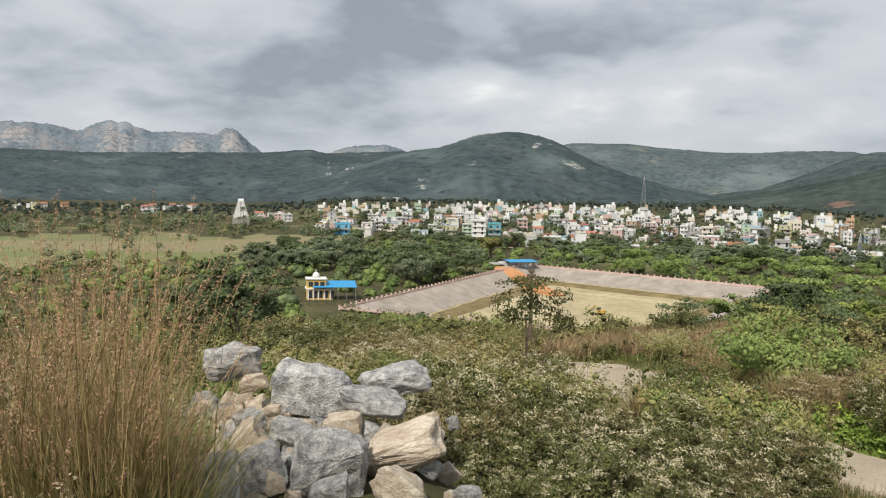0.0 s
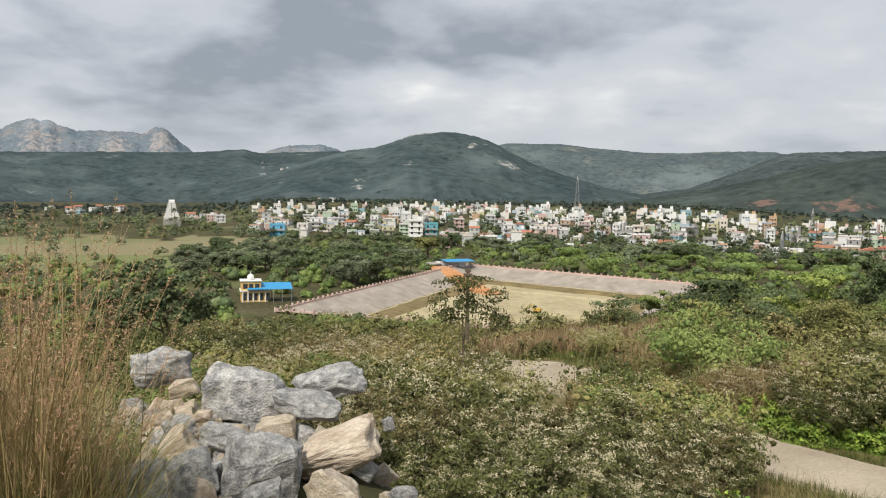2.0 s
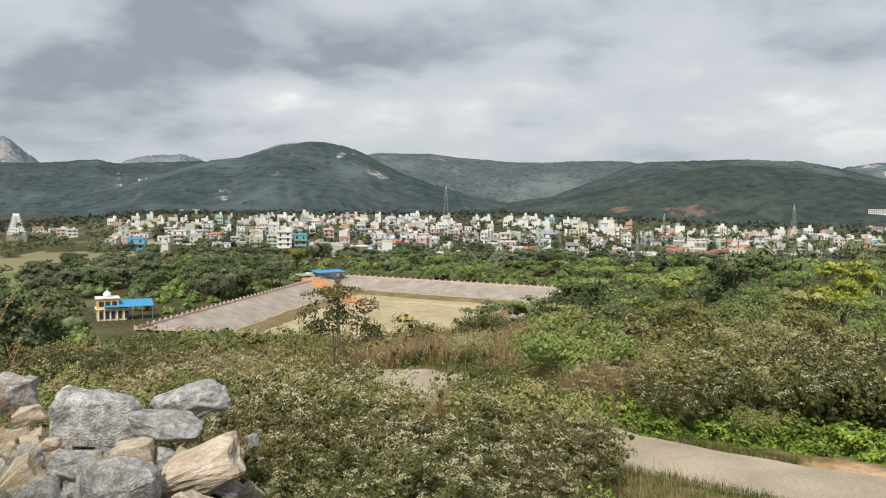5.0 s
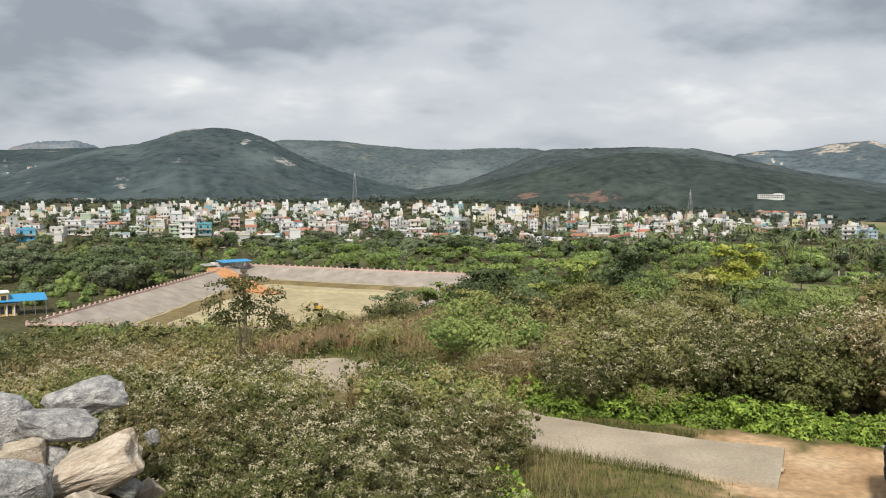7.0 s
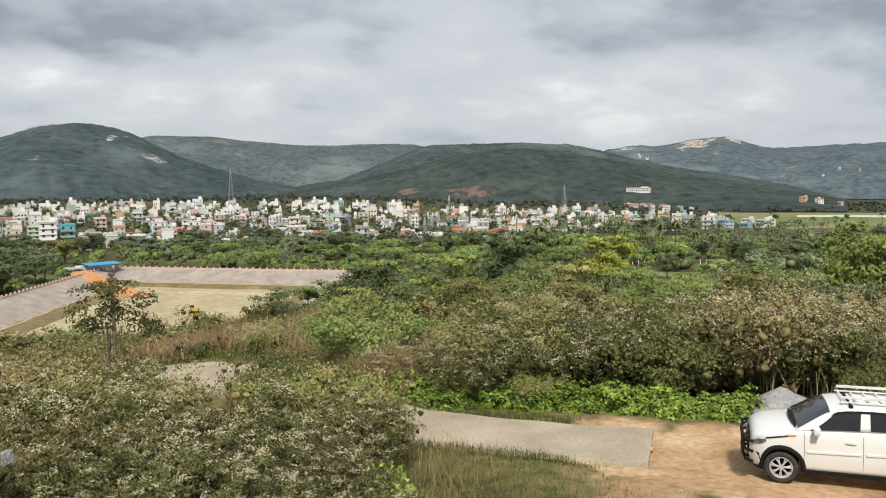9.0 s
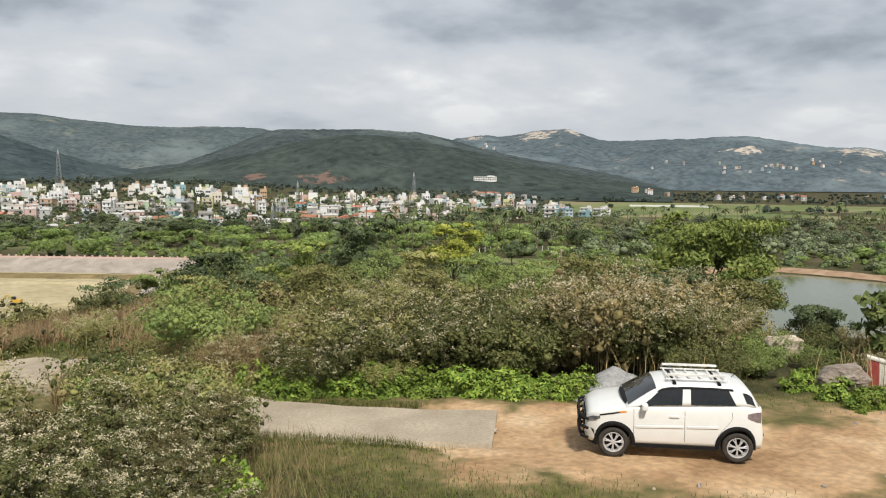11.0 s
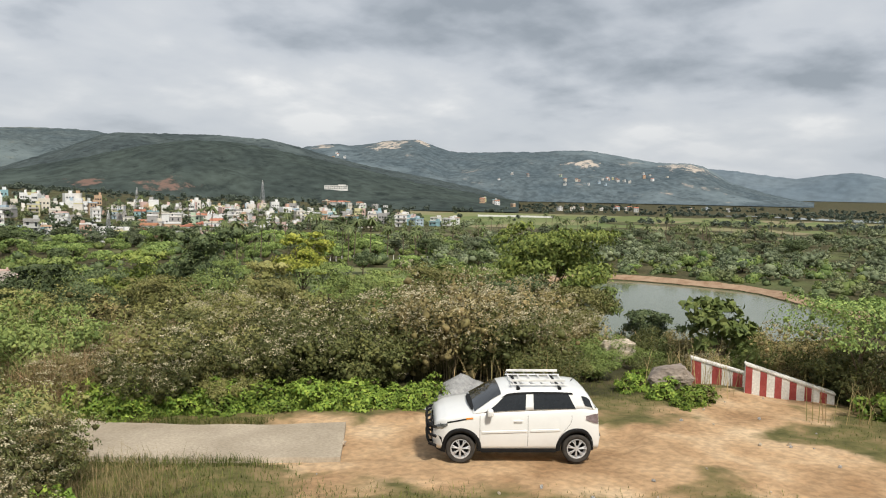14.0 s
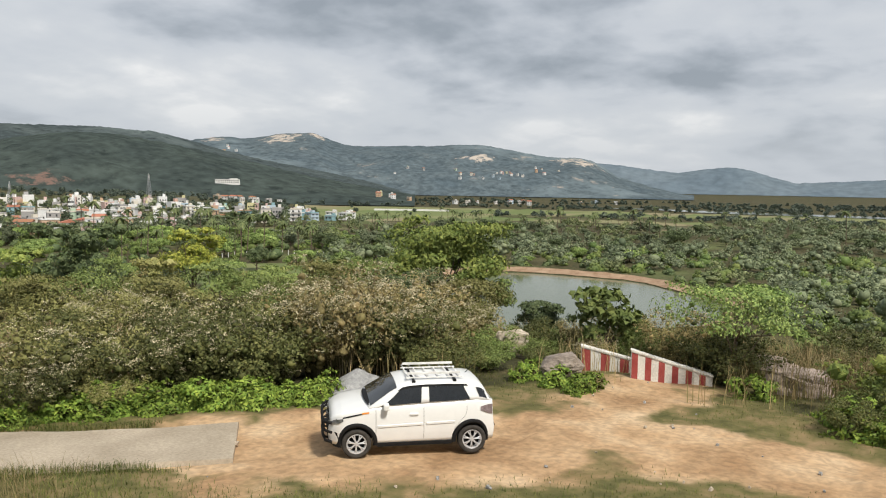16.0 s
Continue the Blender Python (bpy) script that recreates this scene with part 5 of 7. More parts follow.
def house(w, d, floors, kind_=0, wall=None, label="painted flat-roofed town house", name="house"):
    """A flat-roofed plastered house; its front looks along -y."""
    ob = thing(name, label, "house", "houses of the town")
    h = 3.1 * floors
    bs = [(-w / 2, w / 2, -d / 2, d / 2, -2.5, h)]
    if kind_ in (0, 2):
        bs.append((w * 0.1, w * 0.42, d * 0.05, d * 0.42, h + 0.003, h + 2.5))
    part("wall", boxes(*bs), wall or M_PAINT, ob)
    t = 0.13
    if kind_ == 3:
        bm = bmesh.new()
        v = [bm.verts.new(p) for p in ((-w / 2 - .4, -d / 2 - .4, h - 0.1), (w / 2 + .4, -d / 2 - .4, h - 0.1), (w / 2 + .4, d / 2 + .4, h - 0.1), (-w / 2 - .4, d / 2 + .4, h - 0.1), (-w / 2 - .4, 0, h + 1.5), (w / 2 + .4, 0, h + 1.5))]
        for f in ((0, 1, 5, 4), (2, 3, 4, 5), (0, 4, 3), (1, 2, 5), (3, 2, 1, 0)):
            bm.faces.new([v[i] for i in f])
        part("roof", bm, M_TILE, ob)
    else:
        part("roof", boxes((-w / 2 - .25, w / 2 + .25, -d / 2 - .25, d / 2 + .25, h - 0.12, h + 0.06)), M_SLAB, ob)
        part("parapet", boxes((-w / 2, w / 2, -d / 2, -d / 2 + t, h + .06, h + .8), (-w / 2, w / 2, d / 2 - t, d / 2, h + .06, h + .8), (-w / 2, -w / 2 + t, -d / 2 + t, d / 2 - t, h + .06, h + .8), (w / 2 - t, w / 2, -d / 2 + t, d / 2 - t, h + .06, h + .8)), wall or M_PAINT, ob)
    for f in range(floors):
        n = max(2, int(w / 3.2))
        for i in range(n):
            x = -w / 2 + (i + 0.5) * w / n
            o = part("window", window_mesh(1.2, 1.35) if (i + f) % 3 else window_mesh(0.95, 2.05), None, ob)
            o.matrix_basis = Matrix.Translation((x, -d / 2, 3.1 * f + (0.95 if (i + f) % 3 else 0.2)))
        o = part("window", window_mesh(1.2, 1.35), None, ob)
        o.matrix_basis = Matrix.Translation((-w / 2, 0, 3.1 * f + 0.95)) @ Matrix.Rotation(radians(90), 4, "Z")
        if f and kind_ in (1, 2):
            part("balcony", boxes((-w * 0.45, w * 0.45, -d / 2 - 1.15, -d / 2 - 0.003, 3.1 * f - 0.16, 3.1 * f - 0.02), (-w * 0.45, w * 0.45, -d / 2 - 1.15, -d / 2 - 1.07, 3.1 * f - 0.02, 3.1 * f + 0.85)), M_SLAB, ob)
        elif kind_ == 0:
            part("sunshade", boxes((-w * 0.46, w * 0.46, -d / 2 - 0.55, -d / 2 - 0.003, 3.1 * f + 2.4, 3.1 * f + 2.5)), M_SLAB, ob)
    if kind_ in (1, 2):
        bm = bmesh.new()
        bmesh.ops.create_cone(bm, cap_ends=True, segments=10, radius1=0.6, radius2=0.5, depth=1.3, matrix=Matrix.Translation((-w * 0.25, d * 0.2, h + 0.9)))
        part("water_tank", bm, M_BLACK, ob)
    return ob


def build_town():
    rng = np.random.default_rng(5)
    protos = [house(7.5, 8, 1, 0), house(8.5, 8, 2, 0), house(8, 9, 2, 1), house(9.5, 9, 2, 2), house(8, 8, 3, 2), house(9, 8, 3, 1), house(8.5, 9, 2, 3, label="plastered house with a clay tile roof"), house(11, 9, 1, 3, label="low house with a clay tile roof"), house(7, 8, 3, 0), house(12, 9, 2, 1)]
    odds = np.array((1.6, 2.2, 2.2, 2, 1.3, 1, 0.6, 0.4, 0.9, 0.8)); odds /= odds.sum()
    front = ((-9, 480), (-2, 430), (2.5, 440), (6, 380), (12, 405), (18, 405), (24, 385), (29, 355), (35, 355), (40, 410), (45, 480), (49, 540))
    back = ((-9, 720), (0, 760), (9, 790), (18, 740), (24, 720), (30, 690), (38, 700), (45, 720), (49, 700))
    used = 0
    rest = []
    r = 350.0
    while r < 840:
        az = -9.0 + rng.uniform(0, 1)
        while az < 49.5:
            step = math.degrees(rng.uniform(8, 15) / r)
            a, rr = az + rng.uniform(-0.2, 0.2), r + rng.uniform(-12, 12)
            az += step
            f, b = np.interp(a, *zip(*front)), np.interp(a, *zip(*back))
            if not f < rr < b or rng.uniform() > (0.75 if rr < f + 90 else 0.6):
                continue
            if abs(a - 2.7) < 0.9 and rr < 470:
                continue
            x, y = polar(a, rr)
            turn = -a + rng.choice((0, 0, 0, 90, -90, 20, -20)) + rng.normal() * 6
            sx = rng.uniform(0.62, 0.98)
            m = Matrix.Translation((x, y, zat(x, y))) @ Matrix.Rotation(radians(turn), 4, "Z") @ Matrix.Diagonal((sx, sx, rng.uniform(0.68, 0.9), 1))
            if used >= 212:
                rest.append((x, y, zat(x, y), radians(turn), 4.0 + 5 * rng.uniform(), 4.5 + 3 * rng.uniform(), 2.6 * int(rng.choice((1, 1, 2, 2, 3)))))
                continue
            k = used if used < len(protos) else int(rng.choice(len(protos), p=odds))
            if used < len(protos):
                protos[k].matrix_basis = m
            else:
                o = copy_thing(protos[k], m); o.matrix_basis = m
            used += 1
        r += 23
    # outliers among the fields and on the slopes
    for az, rr, n in ((-27, 900, 5), (-21, 850, 9), (-12, 640, 7), (-19, 950, 5), (51, 600, 7), (60, 1250, 3), (44, 980, 7), (64.5, 1300, 8), (47, 1000, 4), (56, 1150, 5), (-4, 1150, 6), (70, 1400, 4), (61, 2150, 7), (63.8, 2200, 9), (66, 2280, 5), (43, 2350, 6), (-8.5, 1950, 5), (57, 2200, 4), (17, 2600, 4)):
        for q in range(n):
            a, r2 = az + rng.normal() * 1.0, rr + rng.normal() * 25
            x, y = polar(a, r2)
            m = Matrix.Translation((x, y, max(zat(x, y), HILL_A(a, r2), HILL_C(a, r2), HILL_D(a, r2), HILL_L(a, r2)) + 0.8)) @ Matrix.Rotation(radians(-a + rng.uniform(-40, 40)), 4, "Z")
            o = copy_thing(protos[int(rng.choice((0, 1, 2, 6)))], m)
    V, F, W, G = [], [], [], []
    for x, y, z, t, w, d, h in rest:
        m = Matrix.Translation((x, y, z)) @ Matrix.Rotation(t, 4, "Z")
        for b, (vv, ff) in [((-w / 2, w / 2, -d / 2, d / 2, -2.5, h), (V, F)), ((w * .1, w * .4, 0, d * .4, h + .01, h + 2.2), (V, F))] + [((i * w * .3 - .55, i * w * .3 + .55, -d / 2 - .06, -d / 2 + .06, f * 3.1 + .9, f * 3.1 + 2.2), (W, G)) for i in (-1, 0, 1) for f in range(int(h / 3))]:
            o = len(vv)
            x0, x1, y0, y1, z0, z1 = b
            vv += [m @ Vector(p) for p in ((x0, y0, z0), (x1, y0, z0), (x1, y1, z0), (x0, y1, z0), (x0, y0, z1), (x1, y0, z1), (x1, y1, z1), (x0, y1, z1))]
            ff += [tuple(o + i for i in q) for q in ((3, 2, 1, 0), (4, 5, 6, 7), (0, 1, 5, 4), (1, 2, 6, 5), (2, 3, 7, 6), (3, 0, 4, 7))]
    ob = tagged(new("far_houses", mk("far_houses", V, F, wall_paint(True))), "crowded painted houses at the back of the town", "houses", kind="stuff")
    part("window", mk("window", W, G, M_PANE), None, ob)


build_town()


def build_town_trees():
    """Dark trees standing between the houses."""
    rng = np.random.default_rng(81)
    C = []
    for _ in range(520):
        az = rng.uniform(-9, 50)
        f = float(np.interp(az, (-9, 0, 6, 18, 29, 35, 42, 50), (470, 430, 375, 400, 350, 350, 430, 540)))
        x, y = polar(az, f + 330 * rng.uniform() ** 1.3)
        C.append((x, y, zat(x, y) + 1.5, rng.uniform(2.0, 3.4) * rng.choice((0.8, 1.0, 1.5))))
    C = np.array(C)
    P, O, Q, W = clumped(C, 5, 22, 1.3, rng)
    V, F = clad(leaves(P.reshape(-1, 3), 0.85, slim=0.85, rng=rng, up=0.5), lumps(Q.reshape(-1, 3), W.ravel() * 0.55, rng, rough=0.3))
    tagged(new("town_trees", mk("town_trees", V, F, M_TOWNTREE, True)), "dark green trees standing between the town's houses", "trees", kind="stuff")


build_town_trees()


def temple_tower():
    """A tapering white gateway tower of seven storeys."""
    ob = thing("temple_tower", "tall white tapering temple gateway tower", "temple tower")
    part("base", boxes((-7, 7, -5, 5, -2, 5.2), bevel=0.1), M_SLAB, ob, "grey stone base")
    z, w, d = 5.2, 6.3, 4.4
    for k in range(7):
        h = 2.05 - 0.12 * k
        part("storey", boxes((-w, w, -d, d, z, z + h * 0.72), (-w - .35, w + .35, -d - .35, d + .35, z + h * 0.72, z + h), bevel=0.06), M_WHITE, ob)
        for s in (0,):
            n = part("niche", window_mesh(0.7, 0.8), None, ob)
            n.matrix_basis = Matrix.Translation((s * w * 0.42, -d, z + 0.2))
        z += h; w *= 0.87; d *= 0.85
    bm = bmesh.new()
    bmesh.ops.create_cone(bm, cap_ends=True, segments=14, radius1=1.5, radius2=1.5, depth=2 * w, matrix=Matrix.Translation((0, 0, z + 0.5)) @ Matrix.Rotation(radians(90), 4, "Y"))
    part("barrel_roof", bm, M_WHITE, ob)
    x, y = polar(-14.6, 600)
    ob.matrix_basis = Matrix.Translation((x, y, zat(x, y))) @ Matrix.Rotation(radians(14.6), 4, "Z") @ Matrix.Diagonal((0.86, 0.86, 1.02, 1))


temple_tower()


def lattice_tower(az, r, h, w):
    """A steel lattice mast."""
    ob = thing("lattice_tower", "grey steel lattice telecom mast", "mast", "masts over the town")
    n = 9
    def corner(k, t):
        s = w * (1 - 0.8 * t) / 2
        return Vector(((s, s), (-s, s), (-s, -s), (s, -s))[k] + (0,)) + Vector((0, 0, h * t))
    for k in range(4):
        part("leg", mk("leg", *tube([corner(k, 0), corner(k, 1)], [0.22, 0.14], 4), M_STEEL), None, ob)
    bits = []
    for i in range(n):
        for k in range(4):
            bits.append(tube([corner(k, i / n), corner((k + 1) % 4, (i + 1) / n)], [0.12, 0.12], 3))
            bits.append(tube([corner(k, (i + 1) / n), corner((k + 1) % 4, (i + 1) / n)], [0.1, 0.1], 3))
    part("bracing", mk("bracing", *merge(bits), M_STEEL), None, ob)
    part("antenna", boxes((-0.6, 0.6, -0.15, 0.15, h - 3, h - 0.6), (-0.12, 0.12, -0.12, 0.12, h - 0.6, h + 1.4)), M_WHITE, ob)
    x, y = polar(az, r)
    ob.matrix_basis = Matrix.Translation((x, y, zat(x, y) - 1))


lattice_tower(14.35, 830, 34, 5)
lattice_tower(38.4, 780, 25, 4)
lattice_tower(30.0, 640, 17, 3)
lattice_tower(28.2, 400, 13, 2.4)


# ---------- the parked car ----------
M_CARP = mat("white_car_paint", (0.76, 0.76, 0.74), (0.80, 0.80, 0.78), scale=2, rough=0.28, bump=0, spec=0.5, grain=0.015)
M_CARP.node_tree.nodes["Principled BSDF"].inputs["Coat Weight"].default_value = 0.6
M_TRIM = mat("black_cladding", (0.010, 0.010, 0.011), (0.018, 0.018, 0.018), scale=9, rough=0.75, bump=0.1, spec=0.15)
M_GLASS = mat("tinted_car_glass", (0.012, 0.014, 0.016), (0.02, 0.022, 0.024), scale=2, rough=0.06, bump=0, spec=0.6)
M_TYRE = mat("dusty_tyre", (0.03, 0.028, 0.026), (0.065, 0.058, 0.05), scale=8, rough=0.9, bump=0.3)
M_ALLOY = mat("silver_alloy", (0.55, 0.55, 0.56), (0.66, 0.66, 0.67), scale=5, rough=0.35, bump=0, metal=0.35)
M_CHROME = mat("lamp_chrome", (0.10, 0.11, 0.12), (0.6, 0.62, 0.65), scale=12, rough=0.15, bump=0, metal=0.7)
M_AMBER = mat("amber_lamp", (0.7, 0.25, 0.04), (0.8, 0.32, 0.06), scale=10, rough=0.3, bump=0)
M_TAIL = mat("tail_lamp", (0.16, 0.12, 0.12), (0.30, 0.25, 0.25), scale=10, rough=0.15, bump=0)
WB = 1.19


def body_w(x, z):
    w = 0.845 - 0.05 * max(0, x - 1.1) ** 1.6 / 0.55 - 0.20 * max(0, x - 1.45) ** 2 / 0.13 - 0.10 * max(0, -1.25 - x) ** 1.5 / 0.35
    return w * float(np.interp(z, (0.2, 0.3, 0.52, 0.72, 0.9, 1.0, 1.08), (0.93, 0.965, 1.0, 0.998, 0.975, 0.95, 0.925)))


def belt(x):
    return float(np.interp(x, (-1.8, -1.3, -0.3, 0.8, 1.2, 1.5, 1.7, 1.82), (1.07, 1.11, 1.08, 1.03, 0.975, 0.915, 0.855, 0.775)))


def roof(x):
    return float(np.interp(x, (-1.74, -1.68, -1.60, -1.5, -1.40, -1.3, -1.1, -0.7, -0.2, 0.1, 0.3, 0.45, 0.9, 0.98), (1.05, 1.10, 1.22, 1.37, 1.445, 1.465, 1.475, 1.487, 1.487, 1.47, 1.435, 1.375, 1.08, 1.02)))


def arch(x):
    for c in (WB, -WB):
        if abs(x - c) < 0.35:
            return 0.30 + math.sqrt(0.35 ** 2 - (x - c) ** 2)
    return 0.27


def cabin(x, f):
    """A point of the cabin's side at x; f runs from the belt to the gutter."""
    zb, zt = belt(x) - 0.01, max(roof(x) - 0.045, belt(x))
    z = zb + (zt - zb) * f
    w0 = body_w(x, zb) * 0.99
    hgt = (z - zb)
    return Vector((x, w0 - 0.30 * hgt - 0.12 * hgt * hgt, z))


def loft(rings, close=True):
    n = len(rings[0])
    V = [p for r_ in rings for p in r_]
    F = [(i * n + k, i * n + k + 1, (i + 1) * n + k + 1, (i + 1) * n + k) for i in range(len(rings) - 1) for k in range(n - 1)]
    if close:
        F += [tuple(range(n))[::-1], tuple((len(rings) - 1) * n + k for k in range(n))]
    return V, F


def side_pane(corners, f0, f1, out=0.006, n=6):
    """A curved side panel between slanted edges: corners are x at (bottom front, bottom rear, top front, top rear)."""
    bf, br, tf, tr = corners
    V = []
    for j in range(4):
        f = f0 + (f1 - f0) * j / 3
        for i in range(n + 1):
            x = (bf + (br - bf) * i / n) * (1 - j / 3) + (tf + (tr - tf) * i / n) * (j / 3)
            p = cabin(x, f)
            V.append((p.x, p.y + out, p.z + out * 0.3))
    F = [(j * (n + 1) + i, (j + 1) * (n + 1) + i, (j + 1) * (n + 1) + i + 1, j * (n + 1) + i + 1) for j in range(3) for i in range(n)]
    return V, F


def mirrored(vf, y):
    """The piece for the car's left (y=1) or right (y=-1) side."""
    V, F = vf
    return ([(p[0], p[1] * y, p[2]) for p in V], F if y > 0 else [q[::-1] for q in F])


def build_wheel(car, x, y):
    w = part("wheel", boxes((-0.05, 0.05, -0.05, 0.05, -0.05, 0.05), bevel=0.015), M_TRIM, car)
    w.matrix_basis = Matrix.Translation((x, y * 0.76, 0.30)) @ Matrix.Rotation(0 if y > 0 else math.pi, 4, "Z")
    prof = ((0.20, -0.09), (0.265, -0.10), (0.292, -0.085), (0.30, -0.05), (0.30, 0.05), (0.292, 0.085), (0.265, 0.10), (0.205, 0.092), (0.195, 0.05))
    n = 40
    V = [(r_ * math.cos(2 * math.pi * k / n), yy, r_ * math.sin(2 * math.pi * k / n)) for k in range(n) for r_, yy in prof]
    m = len(prof)
    F = [(k * m + i, k * m + i + 1, ((k + 1) % n) * m + i + 1, ((k + 1) % n) * m + i) for k in range(n) for i in range(m - 1)]
    part("tyre", mk("tyre", V, F, M_TYRE, True), None, w)
    prof = ((0.205, 0.088), (0.19, 0.092), (0.178, 0.07), (0.172, 0.0))
    V = [(r_ * math.cos(2 * math.pi * k / n), yy, r_ * math.sin(2 * math.pi * k / n)) for k in range(n) for r_, yy in prof]
    m = len(prof)
    F = [(k * m + i, k * m + i + 1, ((k + 1) % n) * m + i + 1, ((k + 1) % n) * m + i) for k in range(n) for i in range(m - 1)]
    bits = [(V, F)]
    for k in range(7):
        a = 2 * math.pi * k / 7 + 0.3
        for s in (-0.13, 0.13):
            c0, c1 = Vector((math.cos(a), 0, math.sin(a))), Vector((math.cos(a + s), 0, math.sin(a + s)))
            bits.append(tube([c0 * 0.04 + Vector((0, 0.075, 0)), c0.lerp(c1, 0.5) * 0.11 + Vector((0, 0.082, 0)), c1 * 0.182 + Vector((0, 0.07, 0))], [0.018, 0.013, 0.014], 5))
    bits.append(tube([(0, 0.05, 0), (0, 0.092, 0)], [0.045, 0.038], 14))
    part("rim", mk("rim", *merge(bits), M_ALLOY), None, w, "silver spoked wheel rim")
    disc = tube([(0, -0.06, 0), (0, -0.02, 0)], [0.178, 0.178], 24)
    part("brake_drum", mk("brake_drum", *disc, M_TRIM), None, w)


def build_car():
    car = thing("car", "white compact hatchback car with a roof rack, parked on bare earth", "car")
    xs = sorted(set([round(v, 3) for v in np.arange(-1.74, 1.83, 0.06)] + [round(c + 0.35 * math.cos(a), 3) for c in (WB, -WB) for a in np.linspace(0, math.pi, 15)]))
    rings = []
    for x in xs:
        zb, zt = arch(x), belt(x)
        zs = [zb + (zt - zb) * f for f in (0, 0.12, 0.3, 0.5, 0.68, 0.82, 0.92, 1.0)]
        half = []
        for z in zs:
            push = 0.07 * math.exp(-((z - 0.5) / 0.22) ** 2) * max(0, (x - 1.5) / 0.3) - 0.05 * math.exp(-((z - 0.5) / 0.2) ** 2) * max(0, (-1.4 - x) / 0.34)
            half.append(Vector((x + push, body_w(x, z) * (0.985 if z == zs[-1] else 1), z)))
        crown = 0.042 if x > 0.8 else 0.02
        top = [Vector((x, half[-1].y * f, zt + crown * (1 - f ** 2.2))) for f in (0.9, 0.72, 0.4)]
        left = half + top
        rings.append([Vector((x, 0, zb))] + left + [Vector((x, 0, zt + crown))] + [Vector((p.x, -p.y, p.z)) for p in reversed(left)] + [Vector((x, 0, zb))])
    part("body", mk("body", *loft(rings), M_CARP, True), None, car)
    rings = []
    for x in [-1.735, -1.70, -1.66, -1.6, -1.55, -1.48, -1.38, -1.2, -1.0, -0.7, -0.4, -0.1, 0.1, 0.2, 0.32, 0.42, 0.55, 0.7, 0.85, 0.955]:
        left = [cabin(x, f) for f in (0, 0.25, 0.5, 0.75, 0.93)]
        g = cabin(x, 1.0)
        rz = max(roof(x), belt(x))
        left += [Vector((x, g.y - 0.035, g.z + 0.018))] + [Vector((x, g.y * f, g.z + (rz - g.z) * (1 - f ** 2.4) + 0.012)) for f in (0.8, 0.5)]
        rings.append([Vector((x, 0, belt(x) - 0.03))] + left + [Vector((x, 0, rz + 0.012))] + [Vector((p.x, -p.y, p.z)) for p in reversed(left)] + [Vector((x, 0, belt(x) - 0.03))])
    part("cabin", mk("cabin", *loft(rings), M_CARP, True), None, car)
    # windscreen and rear window
    for nm, xa in (("windscreen", [0.90, 0.8, 0.65, 0.5, 0.40, 0.35]), ("rear_window", [-1.545, -1.6, -1.66, -1.69])):
        V = []
        for x in xa:
            g = cabin(x, 0.96)
            rz = max(roof(x), belt(x))
            for k in range(9):
                f = -0.97 + 1.94 * k / 8
                V.append((x + (0.012 if x > 0 else -0.012), g.y * f, g.z + (rz - g.z) * (1 - abs(f) ** 2.4) + 0.022))
        F = [(i * 9 + k, i * 9 + k + 1, (i + 1) * 9 + k + 1, (i + 1) * 9 + k) for i in range(len(xa) - 1) for k in range(8)]
        part(nm, mk(nm, V, F, M_GLASS, True), None, car)
    V = []
    for x in (0.88, 0.97, 1.02):
        for k in range(9):
            f = -0.82 + 1.64 * k / 8
            V.append((x - 0.05 * abs(f) ** 2 * 2, f * 0.8, belt(x) + 0.075 * (1 - abs(f) ** 2.2) + 0.014))
    part("cowl", mk("cowl", V, [(i * 9 + k, i * 9 + k + 1, (i + 1) * 9 + k + 1, (i + 1) * 9 + k) for i in range(2) for k in range(8)], M_TRIM), None, car)
    for y in (1, -1):
        part("side_window", mk("side_window", *mirrored(side_pane((0.72, -0.13, 0.30, -0.15), 0.06, 0.86), y), M_GLASS, True), None, car)
        part("side_window", mk("side_window", *mirrored(side_pane((-0.30, -1.16, -0.30, -1.02), 0.06, 0.86), y), M_GLASS, True), None, car)
        part("quarter_window", mk("quarter_window", *mirrored(side_pane((-1.36, -1.60, -1.28, -1.50), 0.22, 0.80, n=3), y), M_GLASS, True), None, car)
        part("weather_strip", mk("weather_strip", *mirrored(side_pane((0.36, -1.12, 0.24, -1.10), 0.86, 0.97, out=0.012, n=10), y), M_TRIM, True), None, car)
        for c in (WB, -WB):
            V, F = [], []
            n = 16
            for k in range(n + 1):
                a = math.pi * (-0.04 + 1.08 * k / n)
                for rr, o in ((0.342, -0.02), (0.345, 0.026), (0.415, 0.026), (0.43, 0.0)):
                    x, z = c + rr * math.cos(a), 0.30 + rr * math.sin(a)
                    V.append((x, body_w(x, max(z, 0.27)) + o, max(z, 0.24)))
            F = [(k * 4 + i, k * 4 + i + 1, k * 4 + i + 5, k * 4 + i + 4) for k in range(n) for i in range(3)]
            part("wheel_arch", mk("wheel_arch", *mirrored((V, F), y), M_TRIM, True), None, car)
        V, F = [], []
        for x in np.linspace(WB - 0.42, -WB + 0.42, 9):
            for z, o in ((0.20, -0.05), (0.22, 0.012), (0.29, 0.014), (0.30, 0.0)):
                V.append((x, body_w(x, max(z, 0.27)) + o, z))
        F = [(k * 4 + i + 1, k * 4 + i, k * 4 + i + 4, k * 4 + i + 5) for k in range(8) for i in range(3)]
        part("sill", mk("sill", *mirrored((V, F), y), M_TRIM), None, car)
        for x0, x1 in ((0.76, -0.15), (-0.23, -0.82)):
            V = []
            for x in np.linspace(x0, x1, 6):
                zz = 0.665 - 0.03 * x
